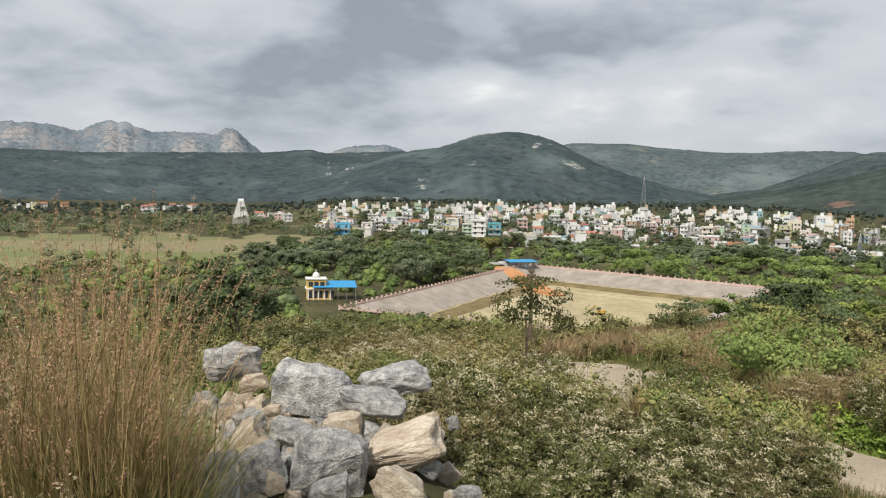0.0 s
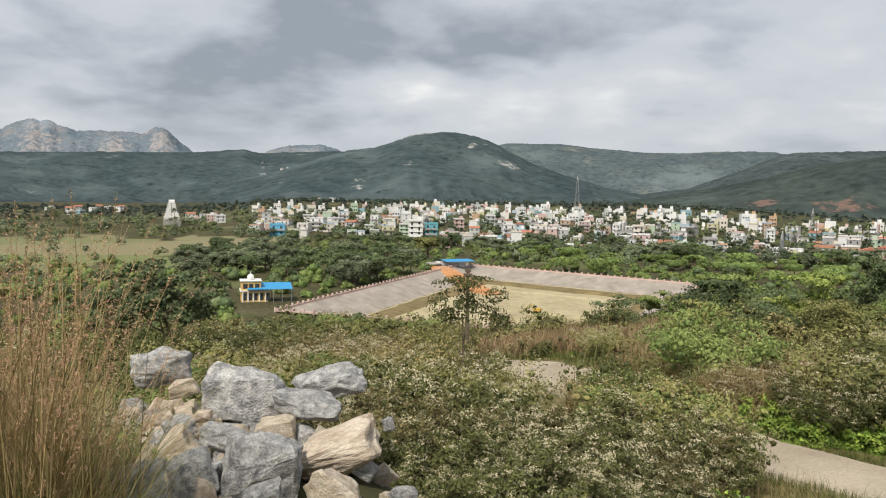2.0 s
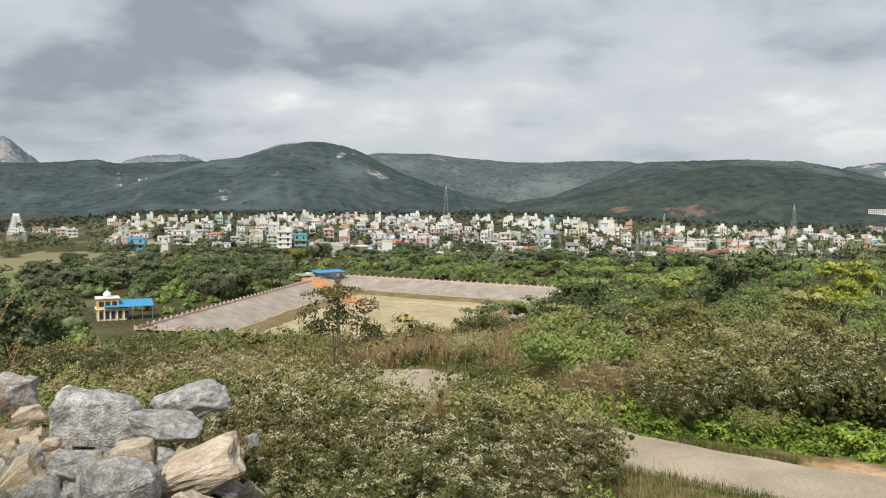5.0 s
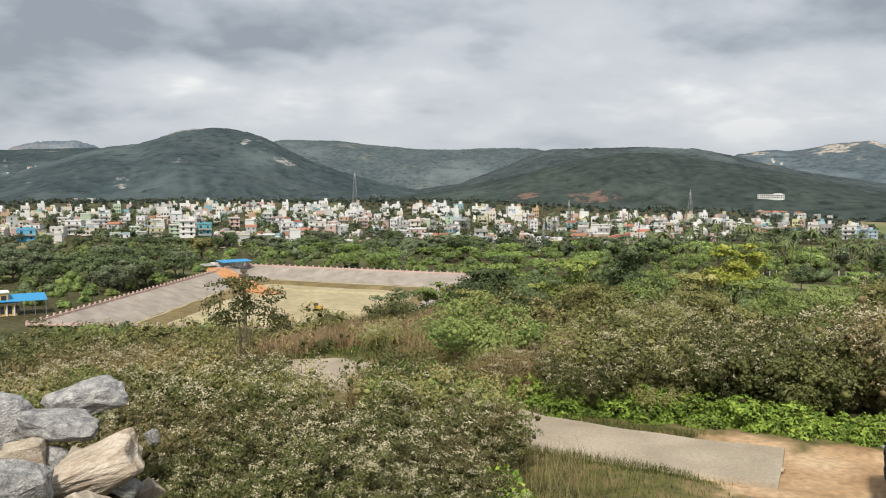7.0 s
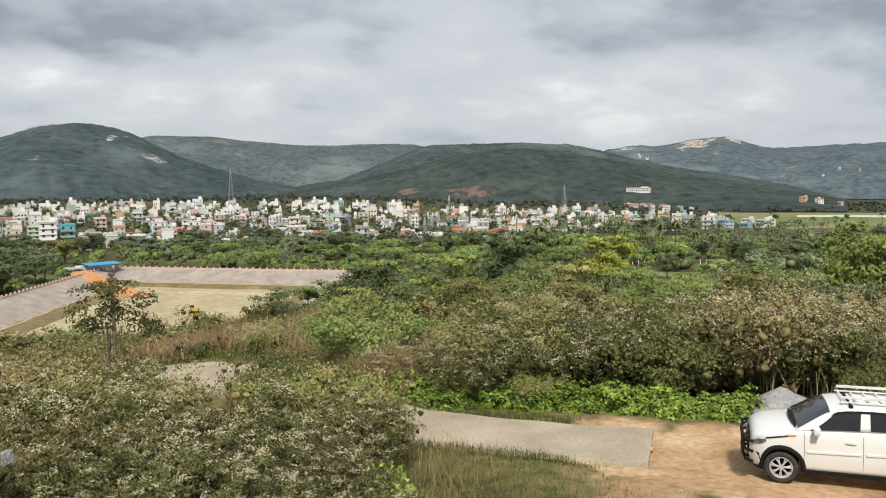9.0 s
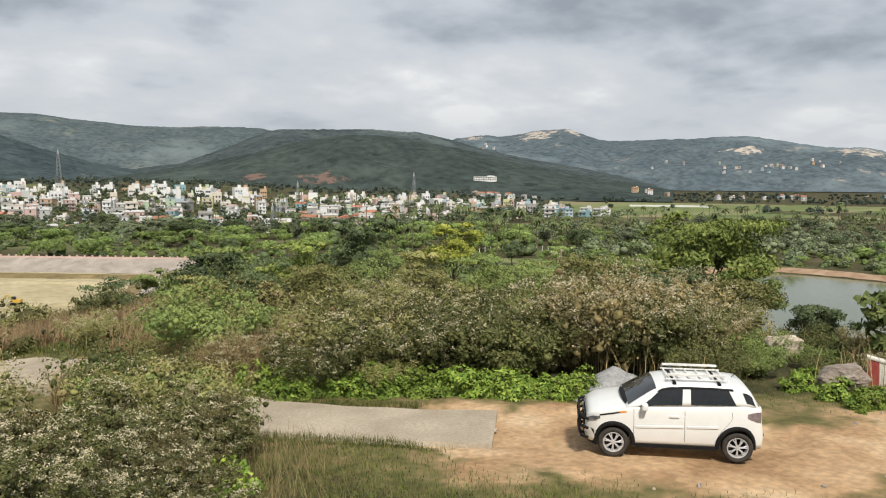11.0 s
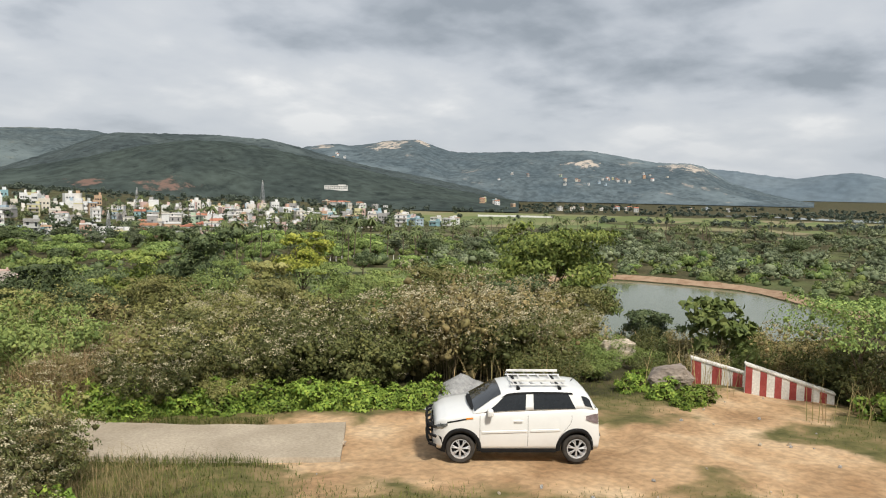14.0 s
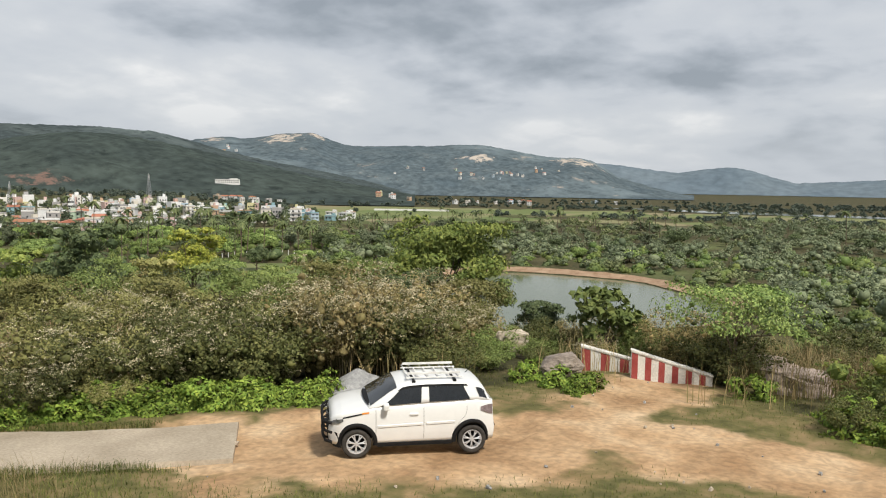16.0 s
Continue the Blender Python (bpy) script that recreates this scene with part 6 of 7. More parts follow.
                for dz, o in ((-0.028, 0.001), (-0.018, 0.018), (0.018, 0.018), (0.028, 0.001)):
                    V.append((x, body_w(x, zz + dz) + o, zz + dz))
            F = [(k * 4 + i + 1, k * 4 + i, k * 4 + i + 4, k * 4 + i + 5) for k in range(5) for i in range(3)]
            part("side_moulding", mk("side_moulding", *mirrored((V, F), y), M_CARP), None, car)
        for x in (0.80, -0.18, -0.99):     # door gaps
            V = []
            for z in np.linspace(0.36, 0.99, 8):
                xx = x if x > -0.9 else -0.82 - 0.26 * max(0, min(1, (z - 0.55) / 0.3))
                V += [(xx - 0.0035, body_w(xx, z) + 0.002, z), (xx + 0.0035, body_w(xx, z) + 0.002, z)]
            F = [(2 * k, 2 * k + 1, 2 * k + 3, 2 * k + 2) for k in range(7)]
            part("door_gap", mk("door_gap", *mirrored((V, F), y), M_TRIM), None, car)
        h = part("door_handle", boxes((-0.09, 0.09, -0.012, 0.03, -0.02, 0.02), bevel=0.009), M_CARP, car)
        h.matrix_basis = Matrix.Translation((0.02, y * body_w(0.0, 0.87), 0.87))
        mir = part("wing_mirror", boxes((-0.06, 0.06, -0.09, 0.09, -0.065, 0.065), bevel=0.035), M_CARP, car)
        mir.matrix_basis = Matrix.Translation((0.60, y * 0.90, 1.06))
        arm = part("mirror_arm", boxes((-0.03, 0.03, -0.06, 0.06, -0.02, 0.02), bevel=0.01), M_TRIM, car)
        arm.matrix_basis = Matrix.Translation((0.61, y * 0.80, 1.01))
        # lamps
        V = []
        for i, x in enumerate((1.78, 1.70, 1.58, 1.45)):
            lo, hi = ((0.68, 0.745), (0.69, 0.775), (0.72, 0.805), (0.77, 0.825))[i]
            for z in (lo, (lo + hi) / 2, hi):
                V.append((x + 0.02, body_w(x, z) + 0.014 + (0.05 if i == 0 else 0), z))
        F = [(k * 3 + i + 1, k * 3 + i, k * 3 + i + 3, k * 3 + i + 4) for k in range(3) for i in range(2)]
        part("headlight", mk("headlight", *mirrored((V, F), y), M_CHROME, True), None, car, "clear chrome headlight")
        V = []
        for x, lo, hi in ((1.66, 0.785, 0.805), (1.45, 0.825, 0.855), (1.2, 0.87, 0.90), (1.06, 0.90, 0.925)):
            V += [(x, body_w(x, lo) + 0.008, lo), (x, body_w(x, hi) + 0.008, hi)]
        part("lamp_strip", mk("lamp_strip", *mirrored((V, [(1, 0, 2, 3), (3, 2, 4, 5), (5, 4, 6, 7)]), y), M_TRIM), None, car)
        V = []
        for x, lo, hi in ((1.08, 0.90, 0.935), (0.94, 0.915, 0.942)):
            V += [(x, body_w(x, lo) + 0.012, lo), (x, body_w(x, hi) + 0.012, hi)]
        part("indicator", mk("indicator", *mirrored((V, [(1, 0, 2, 3)]), y), M_AMBER), None, car, "amber indicator lamp")
        V = []
        for x, lo, hi in ((-1.38, 0.90, 0.97), (-1.5, 0.86, 0.99), (-1.62, 0.82, 1.0), (-1.73, 0.80, 1.0)):
            V += [(x, body_w(x, lo) + 0.016, lo), (x, body_w(x, hi) + 0.016, hi)]
        part("tail_lamp", mk("tail_lamp", *mirrored((V, [(1, 0, 2, 3), (3, 2, 4, 5), (5, 4, 6, 7)]), y), M_TAIL), None, car, "smoked red tail lamp")
        V = []
        for x, lo, hi in ((1.60, 0.40, 0.53), (1.74, 0.39, 0.55)):
            V += [(x, body_w(x, lo) + 0.012, lo), (x + 0.03, body_w(x, hi) + 0.012, hi)]
        part("fog_lamp_recess", mk("fog_lamp_recess", *mirrored((V, [(1, 0, 2, 3)]), y), M_TRIM), None, car)
        for x in (WB, -WB):
            build_wheel(car, x, y)
            V, F = [], []
            for k in range(13):
                a = math.pi * k / 12
                for yy in (0.45, 0.80):
                    V.append((x + 0.338 * math.cos(a), yy, 0.28 + 0.338 * math.sin(a)))
            F = [(2 * k, 2 * k + 1, 2 * k + 3, 2 * k + 2) for k in range(12)] + [tuple(2 * k for k in range(13))]
            part("wheel_liner", mk("wheel_liner", *mirrored((V, F), y), M_TRIM), None, car)
    part("lower_bumper", mk("lower_bumper", *loft([[Vector((1.5 + 0.36 * math.cos(a), 0.80 * math.sin(a), z)) for z in (0.22, 0.24, 0.38, 0.40)] for a in np.linspace(-1.5, 1.5, 15)], False), M_TRIM, True), None, car)
    part("rear_bumper", mk("rear_bumper", *loft([[Vector((-1.45 - 0.31 * math.cos(a), 0.82 * math.sin(a), z)) for z in (0.26, 0.28, 0.48, 0.52)] for a in np.linspace(-1.4, 1.4, 15)], False), M_TRIM, True), None, car)
    part("grille", boxes((1.80, 1.835, -0.42, 0.42, 0.66, 0.74), (1.83, 1.875, -0.40, 0.40, 0.40, 0.56)), M_TRIM, car)
    guard = []
    for y in (-0.62, -0.36, 0.36, 0.62):
        guard.append(tube([(1.80, y, 0.30), (1.96, y, 0.34), (2.0, y, 0.55), (1.97, y, 0.74), (1.84, y, 0.80)], [0.028] * 5, 8))
    for z in (0.36, 0.55, 0.74):
        guard.append(tube([(1.78, -0.80, z), (1.94, -0.66, z), (2.0, -0.3, z), (2.0, 0.3, z), (1.94, 0.66, z), (1.78, 0.80, z)], [0.03] * 6, 8))
    part("bull_bar", mk("bull_bar", *merge(guard), M_TRIM, True), None, car, "black tubular bull bar")
    part("tow_bar", mk("tow_bar", *tube([(-1.6, 0.35, 0.42), (-1.88, 0.35, 0.44), (-1.92, 0.35, 0.46)], [0.04, 0.04, 0.05], 8), M_TRIM), None, car)
    part("antenna", mk("antenna", *tube([(-1.2, 0, 1.50), (-1.42, 0, 1.68)], [0.008, 0.004], 5), M_TRIM), None, car)
    # roof rack
    rack = part("roof_rack", boxes((-1.0, 0.12, 0.43, 0.46, 1.592, 1.642), (-1.0, 0.12, -0.46, -0.43, 1.592, 1.642), bevel=0.008), M_WHITE, car, "white tubular roof rack")
    for x in (-1.0, -0.78, -0.56, -0.34, -0.12, 0.10):
        part("rack_slat", boxes((x - 0.014, x + 0.014, -0.43, 0.43, 1.517, 1.542), bevel=0.005), M_WHITE, rack)
    for y in (-0.445, 0.445):
        part("rack_rail", boxes((-1.05, 0.15, y - 0.016, y + 0.016, 1.514, 1.540), bevel=0.005), M_WHITE, rack)
        for x in (-0.95, -0.73, -0.51, -0.29, -0.07, 0.09):
            part("rack_post", mk("rack_post", *tube([(x, y, 1.537), (x + 0.05, y, 1.597)], [0.009, 0.009], 5), M_STEEL), None, rack)
    for x in (0.0, -0.86):
        part("crossbar", boxes((x - 0.022, x + 0.022, -0.60, 0.60, 1.482, 1.514), bevel=0.008), M_TRIM, rack)
        for y in (-0.565, 0.565):
            part("clamp", boxes((x - 0.035, x + 0.035, y - 0.03, y + 0.03, 1.352, 1.502), bevel=0.01), M_TRIM, rack)
    for ob in car.children:        # short overhangs at nose and tail
        for v in ob.data.vertices:
            x = v.co.x
            v.co.x = 1.42 + (x - 1.42) * 0.74 if x > 1.42 else -1.34 + (x + 1.34) * 0.76 if x < -1.34 else x
    front, rear = Vector((12.62, 9.16, 0)), Vector((14.16, 7.42, 0))
    d = (front - rear).normalized()
    side = Vector((-d.y, d.x, 0))                     # the car's left, towards the road's inner edge
    mid = (front + rear) / 2 - side * 0.86
    car.matrix_basis = Matrix.Translation((mid.x, mid.y, CAR_Z)) @ Matrix.Rotation(math.atan2(d.y, d.x), 4, "Z")


CAR_Z = max(zat(12.6, 9.2), zat(14.4, 7.5), zat(13.8, 10.3), zat(15.6, 8.8)) + 0.005
build_car()


# ---------- rocks ----------
def rock_mesh(seed, material, cuts=7, sub=5, rough=0.09):
    """A broken block, one metre across: flat fracture faces, chipped edges and a rough grain."""
    rng = np.random.default_rng(seed)
    bm = bmesh.new()
    for x in (-1, 1):
        for y in (-1, 1):
            for z in (-1, 1):
                bm.verts.new(np.array((x, y, z)) * 0.48 * (1 - rng.uniform(0, 0.5, 3)))
    for _ in range(cuts):
        p = rng.normal(size=3); p /= np.linalg.norm(p)
        bm.verts.new(p * rng.uniform(0.50, 0.58))
    bmesh.ops.convex_hull(bm, input=bm.verts[:])
    loose = [v for v in bm.verts if not v.link_faces]
    if loose:
        bmesh.ops.delete(bm, geom=loose, context="VERTS")
    bmesh.ops.dissolve_limit(bm, angle_limit=0.2, verts=bm.verts[:], edges=bm.edges[:])
    bmesh.ops.bevel(bm, geom=bm.edges[:], offset=0.022, segments=1, affect="EDGES")
    bmesh.ops.triangulate(bm, faces=bm.faces[:])
    if sub > 1:
        bmesh.ops.subdivide_edges(bm, edges=[e for e in bm.edges if e.calc_length() > 0.12], cuts=sub, use_grid_fill=True)
        bmesh.ops.triangulate(bm, faces=bm.faces[:])
    bm.normal_update()
    way = Vector(rng.normal(size=3)).normalized()
    moved = []
    for v in bm.verts:
        w = v.co
        k = noise.fractal(w * 2.6 + Vector((seed, 0, 0)), 1.0, 2.0, 4) * rough * 0.55 + noise.noise(w * 11 + Vector((0, seed, 0))) * rough * 0.16
        k += 0.016 * noise.noise(Vector((w.dot(way) * 13, seed, w.x)))
        moved.append(w + v.normal * k)
    for v, p in zip(bm.verts, moved):
        v.co = p
    me = bpy.data.meshes.new("rock")
    bm.to_mesh(me); bm.free()
    me.materials.append(material)
    return me


def rock(az, el, d, w, h, tilt, tone, seed, depth=0.8, label=None, name="rock", sub=5, cuts=9, rough=0.10):
    """A rock whose middle lies in the direction az, el at d metres from the viewpoint."""
    m_ = {"grey": M_ROCK, "buff": M_ROCKB, "worn": M_ROCKP}[tone]
    p = aim(az, el) * d + Vector((0, 0, EYE))
    ob = new(name, rock_mesh(seed, m_, cuts, sub, rough))
    ob.matrix_basis = Matrix.Translation(p) @ Matrix.Rotation(radians(-az), 4, "Z") @ Matrix.Rotation(radians(-tilt), 4, "Y") @ Matrix.Diagonal((w * 0.92, w * depth * 0.85, h * 1.0, 1))
    return tagged(ob, label or ("broken grey granite block on the rubble heap" if tone == "grey" else "buff weathered granite block on the rubble heap"), "rock", "rubble heap" if d < 8 else "")


rock(-15.07, -11.98, 6.60, 0.54, 0.29, 4, "grey", 1)
rock(-9.52, -14.11, 5.25, 0.64, 0.41, -2, "grey", 2)
rock(-3.18, -13.55, 5.60, 0.60, 0.23, 12, "grey", 3)
rock(-4.96, -15.08, 5.00, 0.52, 0.18, -10, "grey", 4)
rock(-2.52, -18.25, 4.50, 0.60, 0.25, 21, "buff", 5)
rock(-8.30, -19.27, 4.20, 0.48, 0.39, -18, "grey", 6)
rock(-17.30, -20.06, 3.85, 0.41, 0.23, 4, "grey", 7)
rock(-13.17, -19.58, 4.15, 0.29, 0.26, 20, "grey", 8)
rock(-12.11, -20.44, 3.90, 0.12, 0.13, 0, "buff", 9)
rock(-2.67, -21.3, 4.10, 0.36, 0.26, -25, "buff", 10)
rock(-7.04, -16.62, 4.85, 0.30, 0.17, 5, "buff", 11)
rock(-10.87, -17.06, 4.70, 0.36, 0.18, -12, "grey", 12)
rock(-13.75, -13.49, 5.90, 0.25, 0.16, 10, "buff", 13)
rock(-0.97, -19.37, 4.45, 0.17, 0.23, 60, "grey", 14)
rock(1.01, -16.44, 4.90, 0.10, 0.09, 10, "grey", 15)
rock(2.23, -21.33, 4.20, 0.16, 0.10, 0, "grey", 16)
rock(-13.94, -16.18, 4.90, 0.22, 0.14, 10, "grey", 17)
rock(-15.07, -15.47, 5.20, 0.14, 0.09, 0, "buff", 18)
rock(-12.32, -15.42, 5.00, 0.12, 0.08, 0, "buff", 19)
rock(-10.65, -21.33, 3.85, 0.08, 0.05, 0, "buff", 20)
rock(-7.89, -21.27, 3.95, 0.27, 0.16, 10, "grey", 21)
rock(64.8, -11.2, 29, 1.45, 0.85, 0, "buff", 31, 0.8, "large squared buff boulder among the shrubs", "boulder")
rock(68.6, -12.75, 24.6, 1.5, 0.75, 14, "worn", 32, 0.9, "weathered boulder slab beside the striped wall", "boulder")
rock(84.1, -12.95, 26.2, 2.5, 1.3, -6, "worn", 33, 0.9, "rounded brown boulder half sunk in the bank", "boulder", cuts=4, rough=0.2)
rock(82.5, -11.6, 27, 1.3, 0.5, 0, "worn", 35, 0.9, "grey boulder under the bushes", "boulder")


def rubble():
    """Small broken stones between the blocks, in a handful of shapes."""
    rng = np.random.default_rng(55)
    shapes = [rock_mesh(60 + k, M_ROCKB if k % 2 == 0 else M_ROCK, 4, 1) for k in range(6)]
    for k in range(270):
        az, r = rng.uniform(-18, 1), rng.uniform(3.7, 6.4)
        if k < 215:
            az, r = rng.uniform(-17.5, -9.0), rng.uniform(4.0, 6.3)
        x, y = polar(az, r)
        s = 0.05 + 0.19 * rng.uniform() ** 2
        ob = new("stone", shapes[k % 6])
        ob.matrix_basis = Matrix.Translation((x, y, zat(x, y) + s * 0.3)) @ Euler(rng.uniform(0, 6, 3)).to_matrix().to_4x4() @ Matrix.Diagonal((s * 1.3, s, s * 0.9, 1))
        tagged(ob, "small broken stone of the rubble heap", "stone", "rubble heap")
    for k in range(60):      # loose stones on the bare earth
        x, y = rng.uniform(9, 24), rng.uniform(0, 12)
        if yard(x, y) > 1.2 or math.hypot(x - 13.8, y - 9) < 1.6:
            continue
        s = rng.uniform(0.03, 0.10)
        ob = new("stone", shapes[k % 6])
        ob.matrix_basis = Matrix.Translation((x, y, zat(x, y) + s * 0.2)) @ Euler(rng.uniform(0, 6, 3)).to_matrix().to_4x4() @ Matrix.Diagonal((s * 1.3, s, s * 0.8, 1))
        tagged(ob, "loose stone lying on the bare earth", "stone", "stones on the yard")


rubble()


def gravel_heap():
    x0, y0 = polar(53.6, 21.6)
    V, F = [], []
    n, m = 40, 14
    for i in range(m):
        f = i / (m - 1)
        for k in range(n):
            a = 2 * math.pi * k / n
            rr = 1.7 * f * (1 + 0.12 * math.sin(2 * a + 1))
            x, y = x0 + rr * math.cos(a), y0 + rr * 0.8 * math.sin(a)
            V.append((x, y, zat(x, y) - 0.05 + 0.75 * (1 - f) ** 1.1 + 0.05 * noise.noise(Vector((x * 3, y * 3, 0)))))
    F = [(i * n + k, i * n + (k + 1) % n, (i + 1) * n + (k + 1) % n, (i + 1) * n + k) for i in range(m - 1) for k in range(n)]
    mg = mat("grey_gravel", (0.27, 0.27, 0.27), (0.44, 0.44, 0.43), scale=9, rough=0.95, bump=1.0, fine=5, coords="Position", depth=0.04)
    tagged(new("gravel_heap", mk("gravel_heap", V, F, mg, True)), "heap of grey gravel beside the track", "gravel", kind="stuff")


gravel_heap()

# ---------- striped stair walls ----------
M_RED = mat("faded_red_paint", (0.27, 0.045, 0.04), (0.36, 0.085, 0.075), scale=3, rough=0.8, bump=0.2, fine=10)
M_LIME = mat("chalky_white_paint", (0.58, 0.55, 0.50), (0.74, 0.72, 0.67), scale=2.5, rough=0.9, bump=0.2, fine=8)


def striped_wall(a, b, top_a, top_b, foot, reds, label):
    """A sloping parapet from a to b, with red stripes on the white face that looks towards the yard."""
    A, B = Vector((*a, 0)), Vector((*b, 0))
    L = (B - A).length
    ob = thing("parapet_wall", label, "wall", "striped stair walls", at=Matrix.Translation((a[0], a[1], EYE)) @ Matrix.Rotation(math.atan2((B - A).y, (B - A).x), 4, "Z"))
    t = 0.24

    def slab(x0, x1, y0, y1, low, high0, high1):
        h0, h1 = high0 + (high1 - high0) * x0 / L, high0 + (high1 - high0) * x1 / L
        bm = bmesh.new()
        v = [bm.verts.new(p) for p in ((x0, y0, low), (x1, y0, low), (x1, y1, low), (x0, y1, low), (x0, y0, h0), (x1, y0, h1), (x1, y1, h1), (x0, y1, h0))]
        for q in ((3, 2, 1, 0), (4, 5, 6, 7), (0, 1, 5, 4), (1, 2, 6, 5), (2, 3, 7, 6), (3, 0, 4, 7)):
            bm.faces.new([v[i] for i in q])
        bmesh.ops.bevel(bm, geom=bm.edges[:], offset=0.008, segments=1, affect="EDGES")
        return bm

    part("body", slab(0, L, 0, t, foot - 0.8, top_a - 0.07, top_b - 0.07), M_LIME, ob)
    part("coping", slab(-0.02, L + 0.02, -0.03, t + 0.03, min(top_a, top_b) - 0.075, top_a, top_b) if abs(top_a - top_b) < 0.02 else coping(L, t, top_a, top_b), M_LIME, ob)
    n = reds * 2
    for k in range(reds):
        x0 = L * (2 * k + 0.05) / n
        part("stripe", slab(x0, x0 + L / n * 0.95, -0.006, 0.02, foot - 0.5, top_a - 0.09, top_b - 0.09), M_RED, ob, "faded red painted stripe")
    return ob


def coping(L, t, top_a, top_b):
    bm = bmesh.new()
    v = [bm.verts.new(p) for p in ((-.02, -.03, top_a - .07), (L + .02, -.03, top_b - .07), (L + .02, t + .03, top_b - .07), (-.02, t + .03, top_a - .07), (-.02, -.03, top_a), (L + .02, -.03, top_b), (L + .02, t + .03, top_b), (-.02, t + .03, top_a))]
    for q in ((3, 2, 1, 0), (4, 5, 6, 7), (0, 1, 5, 4), (1, 2, 6, 5), (2, 3, 7, 6), (3, 0, 4, 7)):
        bm.faces.new([v[i] for i in q])
    bmesh.ops.bevel(bm, geom=bm.edges[:], offset=0.012, segments=2, affect="EDGES")
    return bm


striped_wall((23.6, 7.0), (24.5, 4.75), -4.93, -5.62, -5.95, 6, "sloping stair wall with dark red and white stripes")
striped_wall((24.2, 8.85), (24.9, 7.15), -5.12, -5.55, -6.2, 3, "second stair wall with red and white stripes, behind the first")
ob = thing("step", "low whitewashed step at the head of the stairs", "step", at=pose(23.45, 7.55, EYE - 6.0, 0, 0, -68))
part("slab", boxes((-0.55, 0.55, -0.2, 0.2, -0.3, 0.16), bevel=0.02), M_LIME, ob)


# ---------- single trees and saplings ----------
def stand(meshes, name, label, category, az, r, turn=0.0, sink=0.1):
    ob = plant(meshes, name, label, category)
    x, y = polar(az, r)
    ob.matrix_basis = Matrix.Translation((x, y, zat(x, y) - sink)) @ Matrix.Rotation(turn, 4, "Z")
    return ob


M_LIGHT = leafmat("leaf_light", (0.135, 0.180, 0.040), (0.225, 0.265, 0.070))
stand(tree_mesh(301, 11000, 6.1, 3.7, 0.21, M_LIGHT, squash=0.95, puff=0.75, n_puff=70, trunk=0.16, core=0.35), "tree", "broad leafy tree with light green leaves on the slope", "tree", 59.4, 45)
stand(tree_mesh(302, 6200, 4.2, 2.0, 0.16, M_DARK, squash=1.35, puff=0.42, n_puff=44, trunk=0.12), "tree", "compact round dark green tree by the water", "tree", 66.8, 50)
stand(tree_mesh(303, 900, 3.0, 1.15, 0.27, M_GREEN, squash=2.6, puff=0.38, n_puff=22, trunk=0.05, core=0.45), "sapling", "big-leaved green sapling behind the striped wall", "sapling", 71.4, 28)
stand(tree_mesh(304, 600, 2.0, 0.8, 0.22, M_GREEN, squash=2.4, puff=0.36, n_puff=16, trunk=0.05, core=0.45), "sapling", "big-leaved green sapling with a leaning crown", "sapling", 73.2, 28.8)
stand(tree_mesh(305, 3800, 7.4, 2.6, 0.21, M_YELLOW, squash=1.4, puff=0.6, n_puff=26, trunk=0.12), "tree", "yellow-green tree in full sun on the slope", "tree", 41.5, 60)
stand(tree_mesh(306, 4800, 6.4, 2.9, 0.20, M_DARK, squash=1.6, puff=0.7, n_puff=34, trunk=0.14), "tree", "dark green bushy tree on the slope", "tree", 34.8, 55)
stand(tree_mesh(307, 2800, 5.2, 2.0, 0.26, M_GREEN, squash=1.3, puff=0.6, n_puff=26, trunk=0.12), "tree", "spreading green tree on the lower slope", "tree", 25.0, 58)
stand(tree_mesh(308, 2800, 5.0, 2.4, 0.26, M_LIGHT, squash=1.3, puff=0.6, n_puff=26, trunk=0.12), "tree", "yellowish green tree on the lower slope", "tree", 28.6, 62)
stand(tree_mesh(309, 5200, 5.0, 2.7, 0.20, M_DARK, squash=1.3, puff=0.55, n_puff=40, trunk=0.12), "tree", "dark thorny tree on the grassy slope", "tree", -15.0, 38)
stand(tree_mesh(310, 3000, 4.0, 2.2, 0.20, M_DARK, squash=1.3, puff=0.5, n_puff=30, trunk=0.1), "tree", "dark green bushy tree among dry grass", "tree", -18.5, 43)
stand(tree_mesh(311, 2600, 4.5, 1.15, 0.085, M_SAGE, squash=1.7, puff=0.30, n_puff=30, trunk=0.035, base=0.2, core=0), "sapling", "slender open-crowned young tree beside the track", "sapling", 6.2, 21)
stand(tree_mesh(312, 6500, 3.4, 2.2, 0.09, M_ACACIA, squash=0.8, puff=0.5, n_puff=44, trunk=0.06, core=0.2), "shrub", "feathery light green acacia bush above the yard", "shrub", 80.5, 25)
stand(wand_mesh(313, 70, 2.3, 0.6, 0.055, M_BROWN, per=90, bloom=0.5, bushy=0.10), "shrub", "thin grey-green bush behind the wall", "shrub", 76.6, 27)
stand(tree_mesh(314, 4200, 2.0, 1.4, 0.11, M_LIGHT, squash=1.7, puff=0.5, n_puff=34, trunk=0.05), "shrub", "dense green bush at the edge of the yard", "shrub", 90.5, 23)
stand(tree_mesh(315, 260, 1.5, 0.4, 0.13, M_BRIGHT, squash=1.6, puff=0.16, n_puff=16, trunk=0.02, core=0), "sapling", "fresh bright green sapling among the shrubs", "sapling", -0.5, 13.5)
stand(shrub_mesh(316, 900, 0.9, 0.11, M_DARK, puff=0.25, n_puff=30), "shrub", "low dark green shrub behind the rocks", "shrub", -3.0, 13)
